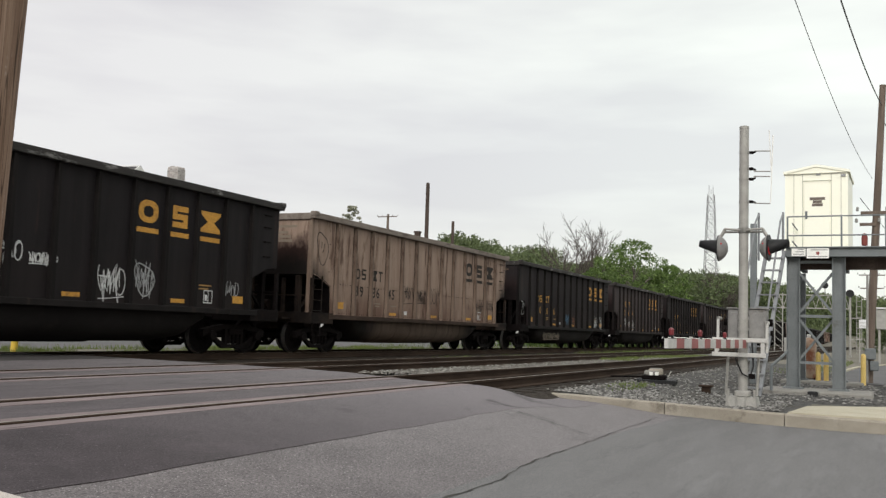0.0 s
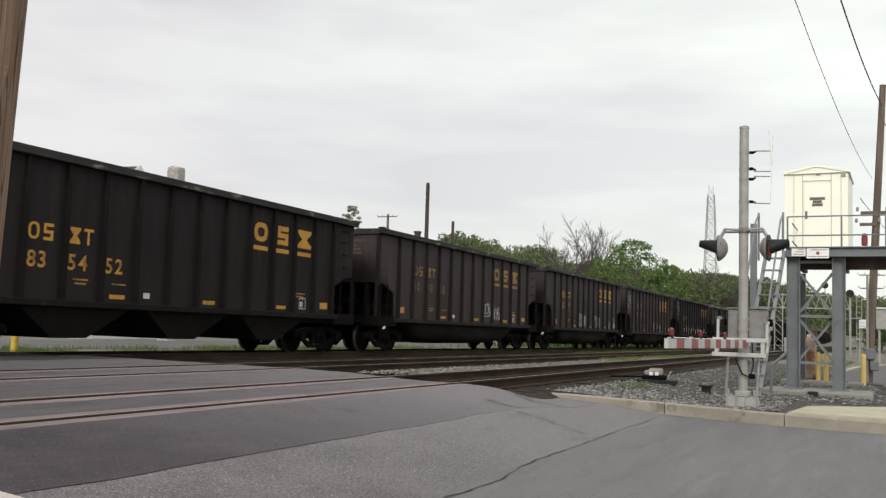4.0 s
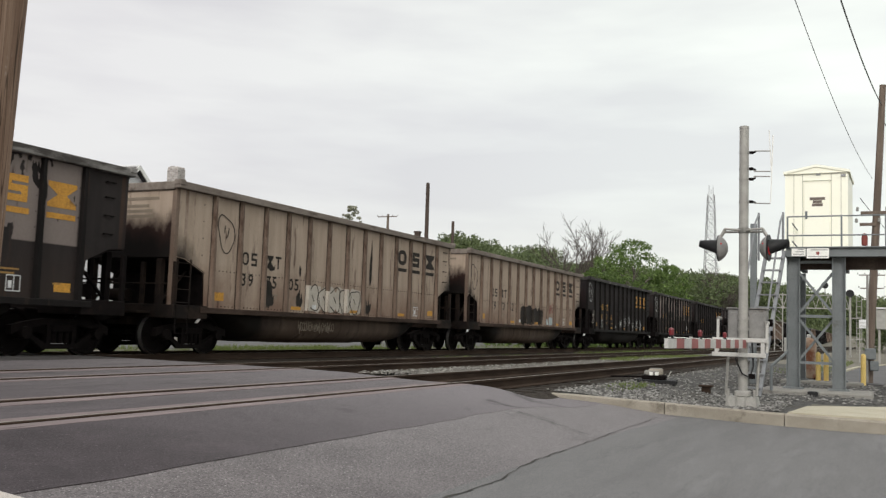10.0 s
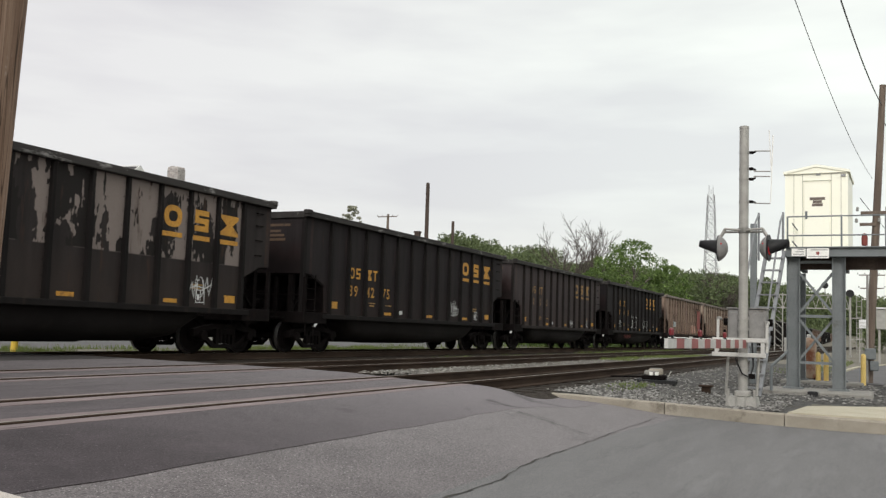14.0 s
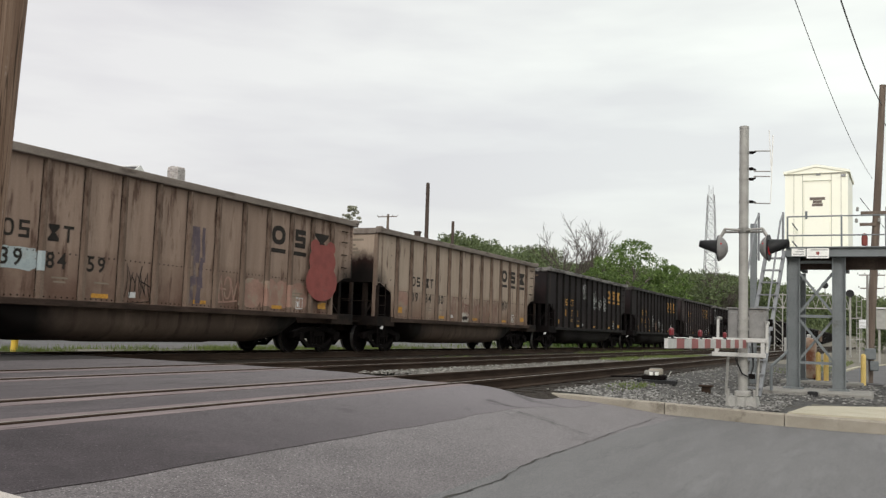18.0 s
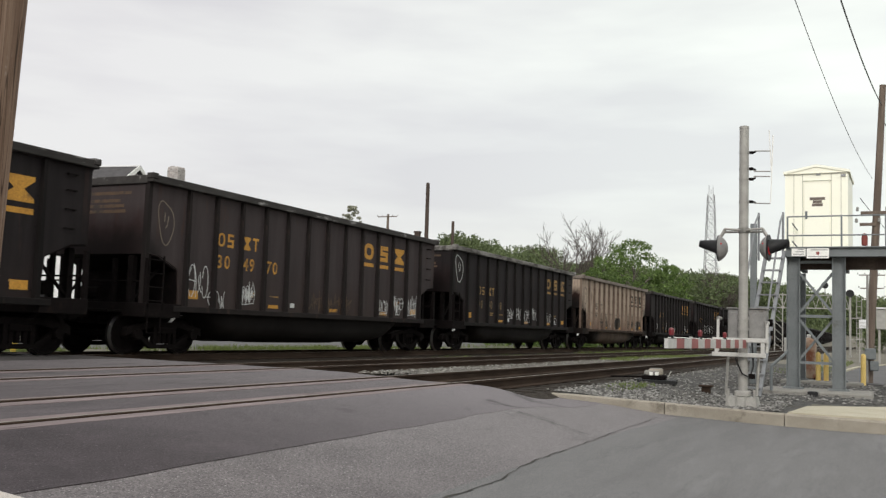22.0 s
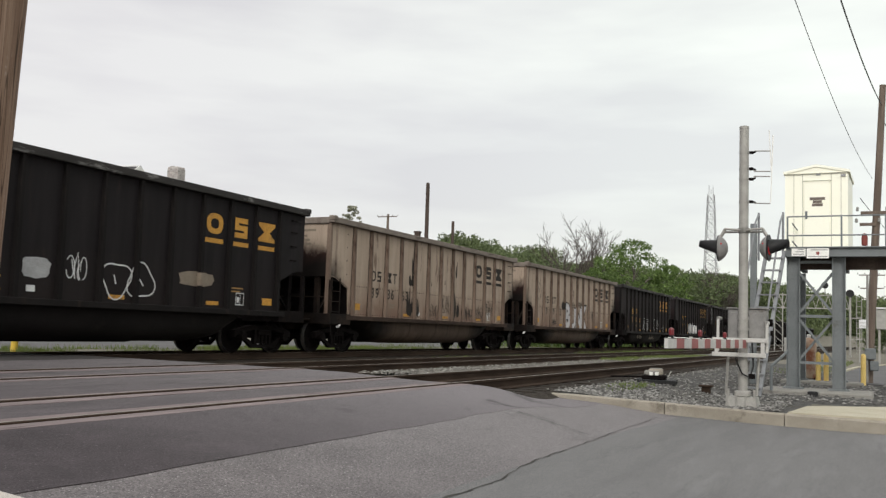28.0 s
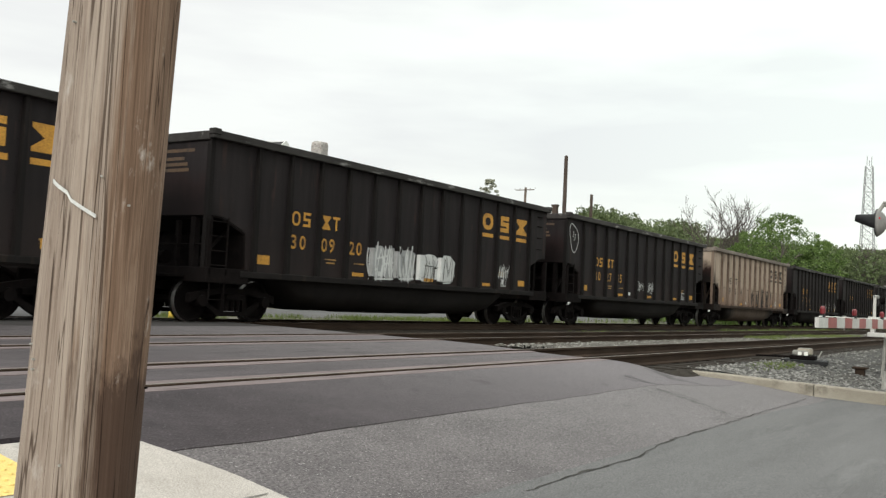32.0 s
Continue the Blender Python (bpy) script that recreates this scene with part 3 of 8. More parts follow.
def part(name, mesh, material, parent, label="", at=None):
    """Links a mesh as one part under a thing or under a part."""
    ob = new(name, mesh.data(name, material) if isinstance(mesh, Mesh) else mesh)
    ob.parent = parent
    if at is not None:
        ob.matrix_basis = at if isinstance(at, Matrix) else Matrix.Translation(at)
    return tagged(ob, label)


def thing(name, label, category, group="", at=(0, 0, 0), kind=""):
    ob = new(name)
    ob.empty_display_size = 0.2
    ob.location = at
    return tagged(ob, label, category, group, kind)


def solid(name, mesh, material, label, category, group="", kind="", at=None):
    """A thing that is one mesh."""
    ob = new(name, mesh.data(name, *([material] if isinstance(material, str) else material)))
    if at is not None:
        ob.matrix_basis = at if isinstance(at, Matrix) else Matrix.Translation(at)
    return tagged(ob, label, category, group, kind)


def mix(a, b, t):
    return a + (b - a) * t


def curve_at(pairs, y):
    """Straight lines between (y, z) pairs."""
    if y <= pairs[0][0]:
        return pairs[0][1]
    for (y0, z0), (y1, z1) in zip(pairs, pairs[1:]):
        if y <= y1:
            return mix(z0, z1, (y - y0) / (y1 - y0))
    return pairs[-1][1]


def smooth(t):
    t = min(1, max(0, t))
    return t * t * (3 - 2 * t)


# ---------------------------------------------------------------- ground, road and tracks
ROAD_MID = [(-40, -0.9), (-2, -0.52), (1, -0.50), (2, -0.46), (3, -0.38), (4, -0.20), (4.7, -0.10), (5.3, -0.02)]
ROAD_SIDE = [(-40, -0.9), (-2, -0.53), (0, -0.51), (1.3, -0.51), (2.2, -0.47), (3.1, -0.45), (4, -0.35), (4.7, -0.30), (5.4, -0.22)]
CURB_X, WALK_X = 14.6, 3.45
RAILS = (5.59, 7.03, 9.41, 10.85, 15.17, 16.67)
TRAIN_Y, TRAIN_Z = 15.92, -0.03


def road_z(x, y):
    near = smooth((y - 4.3) / 0.8)
    return mix(curve_at(ROAD_MID, y), curve_at(ROAD_SIDE, y), smooth((x - mix(10.5, 12.1, near)) / mix(3.6, 1.9, near)))


def ground_z(x, y):
    """The bare ground, below the paving."""
    if y > 5:
        z = -0.235
    else:
        z = mix(-0.34, -0.235, smooth((y - 3) / 2))
        if 2.0 < x < CURB_X:
            z = min(z, road_z(x, y)) - 0.05
        elif x <= 2.0:
            z = min(z, road_z(3, y)) - 0.05
    z += 0.02 * noise.noise(Vector((x * 0.7, y * 0.7, 0))) if abs(x) < 80 else 0
    d = y + max(0, x - 60) * 0.28
    z += 10.0 * smooth((d - 55) / 130) * smooth((x + 60) / 120) if y > 20 or x > 60 else 0
    return z


def sheet(name, xs, ys, height, material, label, category, kind="structure"):
    m = Mesh()
    vs = [(x, y, height(x, y)) for y in ys for x in xs]
    w = len(xs)
    m.add(vs, [(j * w + i, j * w + i + 1, (j + 1) * w + i + 1, (j + 1) * w + i) for j in range(len(ys) - 1) for i in range(w - 1)])
    m.smooth = True
    return solid(name, m, material, label, category, kind=kind)


def steps(lo, hi, n):
    return [mix(lo, hi, i / n) for i in range(n + 1)]


gx = [-3000, -800, -300, -120, -60, -30, -15] + steps(-10, 40, 100) + steps(44, 140, 24) + [160, 190, 230, 280, 350, 500, 900, 3000]
gy = [-3000, -800, -200, -60, -30, -15, -8] + steps(-5, 20, 60) + steps(22, 60, 19) + [70, 80, 95, 110, 130, 150, 180, 220, 300, 600, 1500, 3000]
sheet("ground", gx, gy, ground_z, "dirt", "bare brown dirt and gravel ground round the tracks", "ground")


def crossing_edge(y):
    """How far the paving of the crossing reaches beside the rails."""
    return curve_at([(4.5, 12.2), (5.67, 12.22), (6.02, 12.36), (6.82, 12.6), (7.8, 13.2), (8.6, 13.6), (20, 13.9)], y)


def paving(name, y0, y1, x0, x1, height, material, label, ny, nx=40, jag=0.0):
    """A paved strip with a skirt; x1 may be a function of y; jag makes its edge towards the camera uneven."""
    m = Mesh()
    ys = steps(y0, y1, ny)
    rows = []
    for j, y in enumerate(ys):
        e = x1(y) if callable(x1) else x1
        row = []
        for x in steps(x0, e, nx):
            yy = y + (jag * noise.noise(Vector((x * 1.3, 3.1, 0))) if j == 0 else 0)
            row.append((x, yy, height(x, yy)))
        rows.append(row)
    w = nx + 1
    m.add([p for r in rows for p in r], [(j * w + i, j * w + i + 1, (j + 1) * w + i + 1, (j + 1) * w + i) for j in range(ny) for i in range(nx)])
    ring = [rows[0][i] for i in range(w)] + [rows[j][-1] for j in range(1, ny + 1)] + [rows[-1][i] for i in range(w - 2, -1, -1)] + [rows[j][0] for j in range(ny - 1, 0, -1)]
    n = len(ring)
    m.add(ring + [(x, y, z - 0.22) for x, y, z in ring], [(i, n + i, n + (i + 1) % n, (i + 1) % n) for i in range(n)])
    return solid(name, m, material, label, "road", kind="structure")


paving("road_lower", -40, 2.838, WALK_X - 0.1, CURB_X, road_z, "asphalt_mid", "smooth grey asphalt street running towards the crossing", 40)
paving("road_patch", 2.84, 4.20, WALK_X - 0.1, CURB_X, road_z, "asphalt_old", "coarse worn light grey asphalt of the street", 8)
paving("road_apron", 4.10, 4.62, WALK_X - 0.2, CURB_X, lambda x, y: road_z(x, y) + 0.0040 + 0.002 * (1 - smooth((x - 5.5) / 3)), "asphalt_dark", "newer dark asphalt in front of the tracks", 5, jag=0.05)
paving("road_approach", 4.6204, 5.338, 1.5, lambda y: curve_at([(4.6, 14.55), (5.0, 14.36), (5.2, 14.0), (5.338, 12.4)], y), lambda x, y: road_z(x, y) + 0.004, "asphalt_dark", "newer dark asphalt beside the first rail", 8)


def crossing():
    """Asphalt, pale rail bands and open flangeways across the three tracks."""
    def flat(z):
        return lambda x, y: z
    cuts = []
    # by the train's track the asphalt colour carries the train's shade
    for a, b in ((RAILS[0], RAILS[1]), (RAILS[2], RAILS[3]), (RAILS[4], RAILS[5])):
        cuts += [(a - 0.25, a - 0.040, "band", -0.014), (a + 0.066, a + 0.30, "band", -0.014), (a + 0.302, b - 0.302, "asphalt_shade" if a > 14 else "asphalt_crossing", -0.02),
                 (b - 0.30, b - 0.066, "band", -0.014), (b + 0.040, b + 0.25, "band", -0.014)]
    cuts += [(RAILS[1] + 0.252, RAILS[2] - 0.252, "asphalt_crossing", -0.02), (RAILS[3] + 0.252, 13.398, "asphalt_crossing", -0.02), (13.4, RAILS[4] - 0.252, "asphalt_shade", 0.0102)]
    for a, b, mat, z in cuts:
        if mat == "band":
            paving("crossing_band", a, b, 1.5, crossing_edge, flat(z if a < 13 else z - 0.03), mat, "worn pale band beside a rail in the crossing", 1, 30)
        else:
            paving("crossing_asphalt", a, b, 1.5, crossing_edge, flat(z if a < 13 else z - 0.03), mat, "asphalt under the train, its shade painted near black" if mat == "asphalt_shade" else "dark asphalt between the rails of the crossing", 2, 30)
    paving("road_far", RAILS[5] + 0.34, 60, 1.5, lambda y: 13.9, lambda x, y: -0.06 - 0.003 * (y - 17), "asphalt_far", "grey asphalt street beyond the tracks", 20)


crossing()


def jagged(name, pts, width, label, seed):
    """A crack in the asphalt, wandering along pts."""
    rnd = random.Random(seed)
    m = Mesh()
    left, right = [], []
    for (x0, y0), (x1, y1) in zip(pts, pts[1:]):
        n = max(2, int(math.hypot(x1 - x0, y1 - y0) / 0.07))
        for i in range(n):
            x, y = mix(x0, x1, i / n), mix(y0, y1, i / n)
            o = 0.022 * noise.noise(Vector((x * 3, seed, 0))) + rnd.uniform(-0.012, 0.012)
            h = width * rnd.uniform(0.3, 1.0) * (0.35 + abs(noise.noise(Vector((x * 1.1, 9 + seed, 0)))) * 1.7)
            left.append((x, y + o - h, road_z(x, y) + 0.005))
            right.append((x, y + o + h, road_z(x, y) + 0.005))
    n = len(left)
    m.add(left + right, [(i, i + 1, n + i + 1, n + i) for i in range(n - 1)])
    return solid(name, m, "crack", label, "crack", kind="structure")


jagged("road_crack", [(5.0, 2.70), (5.83, 2.73), (6.65, 2.70), (7.14, 2.76), (7.98, 2.84), (8.84, 2.85), (10.1, 2.86), (11.6, 2.92), (14.1, 3.08)], 0.019, "long jagged crack across the asphalt", 2)
jagged("road_seam", [(3.4, 4.10), (5.5, 4.10), (7.5, 4.10)], 0.004, "dark seam between old and new asphalt", 8)


def sidewalk():
    m = Mesh()
    ys = steps(-30, 2.8, 34) + steps(3.0, 4.1, 8) + steps(4.15, 4.40, 9)
    vs = []
    for y in ys:
        e = curve_at([(3.0, WALK_X), (3.6, WALK_X - 0.04), (4.15, WALK_X - 0.16)], y) - 0.22 * (1 - math.sqrt(max(0, 1 - (max(0, y - 4.15) / 0.25) ** 2)))
        for x in steps(-6, e, 8):
            vs.append((x, y, road_z(3.5, y) + 0.05))
    w = 9
    fs = [(j * w + i, j * w + i + 1, (j + 1) * w + i + 1, (j + 1) * w + i) for j in range(len(ys) - 1) for i in range(w - 1)]
    m.add(vs, fs)
    rim = [vs[j * w + w - 1] for j in range(len(ys))] + [vs[(len(ys) - 1) * w + i] for i in range(w - 2, -1, -1)]
    n = len(rim)
    m.add(rim + [(x, y, z - 0.2) for x, y, z in rim], [(i, n + i, n + i + 1, i + 1) for i in range(n - 1)])
    walk_ob = solid("pavement", m, "concrete_pale", "pale concrete sidewalk corner with a rounded kerb ramp", "sidewalk", kind="structure")
    for y in (0.4, 2.0, 3.3):
        j = Mesh()
        j.add([(-6, y - 0.008, road_z(3.5, y) + 0.054), (WALK_X - 0.08, y - 0.008, road_z(3.5, y) + 0.054), (WALK_X - 0.08, y + 0.008, road_z(3.5, y) + 0.054), (-6, y + 0.008, road_z(3.5, y) + 0.054)], [(0, 1, 2, 3)])
        part("joint", j, "concrete_grey", walk_ob, "dark joint between slabs")
    # yellow warning plate with raised dots
    plate = thing("tactile_plate", "yellow ribbed tactile warning plate let into the sidewalk", "tactile paving")
    m = Mesh()
    vs = [(x, y, road_z(3.5, y) + 0.055) for y in steps(3.75, 4.3, 4) for x in (1.6, 2.5)]
    m.add(vs, [(2 * j, 2 * j + 1, 2 * j + 3, 2 * j + 2) for j in range(4)])
    part("plate", m, "yellow_pale", plate)
    m = Mesh()
    for i in range(14):
        for j in range(9):
            x, y = 1.65 + i * 0.062, 3.79 + j * 0.06
            z = road_z(3.5, y) + 0.055
            m.lathe([(0.014, z), (0.010, z + 0.006)], n=6, centre=(x, y, 0))
    tagged(part("dotting", m, "yellow_pale", plate), kind="stuff")


sidewalk()


def kerb():
    """The kerb along the far side of the street: long cast pieces with open joints, running out flat by the rails."""
    base = thing("kerb", "tan concrete kerb along the street, lower towards the rails", "kerb", kind="structure")
    tops = [(-40, -0.72), (-0.05, -0.335), (1.31, -0.315), (2.19, -0.295), (3.09, -0.27), (4.01, -0.245), (4.73, -0.222), (5.35, -0.205)]
    joints = [-12, -9.2, -6.4, -3.6, -1.2, 1.31, 3.09, 5.3]
    for a, b in zip(joints, joints[1:]):
        m = Mesh()
        ys = steps(a + 0.006, b - 0.006, 6)
        prof = []
        for y in ys:
            t = curve_at(tops, y)
            o = 0.25 * smooth((y - 4.2) / 1.2)
            prof.append([(CURB_X - o, y, t - 0.35), (CURB_X - o, y, t - 0.02), (CURB_X + 0.02 - o, y, t), (CURB_X + 0.17 - o, y, t), (CURB_X + 0.17 - o, y, t - 0.35)])
        vs = [p for r in prof for p in r]
        fs = [(j * 5 + i, j * 5 + i + 1, (j + 1) * 5 + i + 1, (j + 1) * 5 + i) for j in range(6) for i in range(4)]
        fs += [(0, 1, 2, 3, 4), tuple(30 + i for i in range(5))]
        m.add(vs, fs)
        part("kerb_stone", m, "concrete", base)
    pad = Mesh()
    pad.slab([(14.78, 1.28), (16.5, 1.12), (17.6, -0.1), (17.6, -9), (14.78, -9)], "z", -0.5, -0.297)
    solid("pavement_pad", pad, "concrete_tan", "tan concrete pad behind the kerb", "sidewalk", kind="structure")


kerb()


def track(name, y0, y1, z, label):
    t = thing(name, label, "track", kind="structure")
    for y in (y0, y1):
        m = Mesh()
        prof = [(-0.07, -0.17), (0.07, -0.17), (0.07, -0.155), (0.012, -0.13), (0.012, -0.045), (0.033, -0.035), (0.035, -0.004), (0.028, 0.0), (-0.028, 0.0), (-0.035, -0.004), (-0.033, -0.035), (-0.012, -0.045), (-0.012, -0.13), (-0.07, -0.155)]
        m.slab([(y + a, z + b) for a, b in prof], "x", -120, 520)
        r = part("rail", m, "rail_side", t, "rust-brown steel rail")
        h = Mesh()
        h.add([(-120, y - 0.024, z + 0.003), (520, y - 0.024, z + 0.003), (520, y + 0.024, z + 0.003), (-120, y + 0.024, z + 0.003)], [(0, 1, 2, 3)])
        part("running_band", h, "rail_head", r, "worn bright top of the rail")
    mid = (y0 + y1) / 2
    one = Mesh().box(-0.11, 0.11, -1.3, 1.3, -0.14, 0.0, 0.012).data("tie", "tie")
    rnd = random.Random(int(y0 * 10))
    for i in range(64):
        ob = part("tie", one, "tie", t, at=pose(12.9 + i * 0.55 + rnd.uniform(-0.03, 0.03), mid + rnd.uniform(-0.05, 0.05), z - 0.175 + rnd.uniform(-0.012, 0.008), 0, 0, rnd.uniform(-1.5, 1.5)))
    rest = Mesh()
    for i in range(300):
        x = 12.9 + (64 + i) * 0.55
        rest.box(x - 0.11, x + 0.11, mid - 1.3, mid + 1.3, z - 0.31, z - 0.18)
    tagged(part("far_ties", rest, "tie", t), kind="stuff")
    bed = Mesh()
    bed.slab([(mid - 1.68, z - 0.36), (mid - 1.35, z - 0.20), (mid + 1.5, z - 0.20), (mid + 2.1, z - 0.30)], "x", 12.35, 520)
    part("ballast_bed", bed, "ballast", t, "dark oily ballast between the ties")
    return t


track("track_1", RAILS[0], RAILS[1], 0.0, "rusty empty track nearest the street kerb")
track("track_2", RAILS[2], RAILS[3], 0.0, "rusty empty middle track in dark ballast")
track("track_3", RAILS[4], RAILS[5], TRAIN_Z, "track that carries the coal train")


def scatter_stones(name, material, label, areas, size, seed):
    """Loose stones: small uneven lumps."""
    rs = np.random.RandomState(seed)
    vs, fs = [], []
    lump = np.array([(1, 0, 0), (-1, 0, 0), (0, 1, 0), (0, -1, 0), (0, 0, 1), (0, 0, -0.6)])
    tri = [(0, 2, 4), (2, 1, 4), (1, 3, 4), (3, 0, 4), (2, 0, 5), (1, 2, 5), (3, 1, 5), (0, 3, 5)]
    for count, pick in areas:
        for _ in range(count):
            x, y, z = pick(rs)
            s = size * rs.uniform(0.5, 1.5)
            a = rs.uniform(0, 6.28)
            c, sn = math.cos(a), math.sin(a)
            p = lump * rs.uniform(0.55, 1.2, (6, 1)) * s * np.array((1, rs.uniform(0.6, 1.0), rs.uniform(0.5, 0.9)))
            k = len(vs)
            vs.extend([(x + q[0] * c - q[1] * sn, y + q[0] * sn + q[1] * c, z + q[2] * 0.6) for q in p])
            fs.extend([(k + i, k + j, k + h) for i, j, h in tri])
    m = Mesh()
    m.v, m.f = vs, fs
    return solid(name, m, material, label, "stones", kind="stuff")


sheet("gravel_bed", steps(CURB_X + 0.15, 45, 60), steps(-14, 5.0, 40), lambda x, y: ground_z(x, y) + 0.02 + 0.03 * noise.noise(Vector((x * 1.5, y * 1.5, 4))) - (0.12 if x < 17.6 and y < 1.2 else 0), "gravel", "grey crushed stone beside the tracks", "gravel")


def shoulder(name, y0, y1, z, x0, material, label):
    """Ballast heaped between two tracks, nearly level with the rails."""
    def h(x, y):
        e = min(1, min(y - y0, y1 - y) / 0.22)
        return mix(-0.27, z, smooth(e)) + 0.018 * noise.noise(Vector((x * 2.1, y * 2.1, 7)))
    sheet(name, steps(x0, 60, 120) + steps(62, 300, 60), [y0, y0 + 0.08, y0 + 0.2] + steps(y0 + 0.35, y1 - 0.35, 6) + [y1 - 0.2, y1 - 0.08, y1], h, material, label, "ballast")


shoulder("ballast_strip", 7.17, 8.75, -0.06, 15.0, "ballast_pale", "pale grey ballast heaped between the two empty tracks")
shoulder("ballast_strip", 11.05, 13.6, -0.11, 14.1, "ballast_brown", "brown ballast heaped beside the train's track")


def in_gravel(r):
    x = 14.85 + 22 * r.uniform() ** 1.7
    y = r.uniform(-2.5, 5.0)
    if y < 1.4 and x < 17.7:
        y = r.uniform(1.4, 5.0)
    return x, y, ground_z(x, y) + 0.04


def in_strip(x0, x1, y0, y1, z):
    def pick(r):
        return x0 + (x1 - x0) * r.uniform() ** 1.6, r.uniform(y0, y1), z + r.uniform(-0.02, 0.02)
    return pick


scatter_stones("gravel_stones", "stone", "loose grey crushed stones beside the kerb", [(7000, in_gravel), (1300, in_strip(14.9, 34, 4.72, 5.42, -0.22)), (160, in_strip(13.4, 14.9, 5.33, 5.46, -0.22))], 0.042, 3)
scatter_stones("pale_gravel_stones", "ballast_stone", "small pale stones among the grey gravel", [(2200, in_gravel), (250, in_strip(14.9, 34, 4.72, 5.42, -0.2))], 0.024, 13)
scatter_stones("pale_ballast", "ballast_stone", "pale loose ballast stones between the tracks",
               [(3600, in_strip(14.4, 75, 7.3, 8.6, -0.06)), (120, in_strip(12.6, 30, 5.8, 6.9, -0.2))], 0.028, 4)
scatter_stones("dark_ballast", "ballast", "dark oily ballast stones in the tracks",
               [(2500, in_strip(12.6, 50, 5.45, 7.1, -0.19)), (2500, in_strip(13.6, 60, 8.7, 11.6, -0.19)), (2000, in_strip(13.8, 70, 12, 17.5, -0.21))], 0.045, 6)


def grass_patch(name, label, areas, seed):
    rs = np.random.RandomState(seed)
    vs, fs = [], []
    for count, x0, x1, y0, y1, z, h in areas:
        for _ in range(count):
            x, y = rs.uniform(x0, x1), rs.uniform(y0, y1)
            if noise.noise(Vector((x * 0.55, y * 0.5, 3))) < rs.uniform(-0.14, 0.24):
                continue
            a, hh, lean = rs.uniform(0, 6.28), h * rs.uniform(0.4, 1.2), rs.uniform(0, 0.6) * h
            w = 0.012 + 0.012 * hh
            b = rs.uniform(0, 6.28)
            k = len(vs)
            vs += [(x - w * math.cos(a), y - w * math.sin(a), z), (x + w * math.cos(a), y + w * math.sin(a), z), (x + lean * math.cos(b), y + lean * math.sin(b), z + hh)]
            fs.append((k, k + 1, k + 2))
    m = Mesh()
    m.v, m.f = vs, fs
    return solid(name, m, "grass", label, "grass", kind="stuff")


grass_patch("grass", "tufts of fresh green grass between tracks and along the far side", [
    (2600, 40, 62, 11.3, 12.6, -0.1, 0.12), (500, 24, 40, 11.3, 12.6, -0.1, 0.07), (1500, 16.0, 19.0, 4.2, 4.8, -0.25, 0.09), (900, 62, 120, 11.4, 13.0, -0.1, 0.10),
    (14000, 14.0, 40, 19.0, 22.5, -0.22, 0.17), (5000, 40, 110, 19.0, 24, -0.22, 0.28), (4500, 30, 45, 7.4, 8.6, -0.06, 0.09), (2600, 33, 62, 1.45, 3.6, -0.33, 0.13)], 5)

# ---------------------------------------------------------------- the coal train
FACE = -1.57          # outer face of the posts; the car's middle is y = 0
PANEL = -1.455
RIBS = [RIB0 + RIB_STEP * i for i in range(13)]


def glyphs(text, swell):
    """The outlines of the built-in font's signs, swollen a little, as corner and face lists one unit high."""
    out = {}
    made = {}
    for ch in text:
        cu = bpy.data.curves.new("sign", "FONT")
        cu.body, cu.size, cu.resolution_u, cu.offset = ch, 1.0, 3, swell
        made[ch] = new("sign", cu)
    bpy.context.view_layer.update()
    dg = bpy.context.evaluated_depsgraph_get()
    for ch, ob in made.items():
        me = bpy.data.meshes.new_from_object(ob.evaluated_get(dg))
        vs = [(p.co.x, p.co.y) for p in me.vertices]
        fs = [tuple(q.vertices) for q in me.polygons]
        x0, x1 = min(p[0] for p in vs), max(p[0] for p in vs)
        z1 = max(p[1] for p in vs)
        out[ch] = ([((x - x0) / z1, z / z1) for x, z in vs], fs, (x1 - x0) / z1)
        bpy.data.meshes.remove(me)
        cu = ob.data
        bpy.data.objects.remove(ob)
        bpy.data.curves.remove(cu)
    return out


GLYPH = glyphs("0123456789", 0.018)
BLOCK = glyphs("BUNK", 0.050)
EDGE = glyphs("BUNK", 0.095)


def sign(m, text, x, z, h, squeeze=1.0, y=PANEL - 0.006, gap=0.12, font=GLYPH):
    for ch in text:
        vs, fs, w = font[ch]
        m.add([(x + p[0] * h * squeeze, y, z + p[1] * h) for p in vs], fs)
        x += (w + gap) * h * squeeze
    return m


def flat(m, pts, y=PANEL - 0.006):
    return m.add([(x, y, z) for x, z in pts], [tuple(range(len(pts)))])


def plate(m, x0, x1, z0, z1, y=PANEL - 0.006):
    return flat(m, [(x0, z0), (x1, z0), (x1, z1), (x0, z1)], y)


def ring_mark(m, x, z, w, h, t):
    """A closed oval ring."""
    n = 24
    ring = [(math.copysign(abs(math.cos(6.2832 * k / n)) ** 0.8, math.cos(6.2832 * k / n)), math.copysign(abs(math.sin(6.2832 * k / n)) ** 0.8, math.sin(6.2832 * k / n))) for k in range(n)]
    vs = [(x + w / 2 + w / 2 * c, PANEL - 0.006, z + h / 2 + h / 2 * q) for c, q in ring]
    vs += [(x + w / 2 + (w / 2 - t) * c, PANEL - 0.006, z + h / 2 + (h / 2 - t * 0.85) * q) for c, q in ring]
    return m.add(vs, [(i, (i + 1) % n, n + (i + 1) % n, n + i) for i in range(n)])


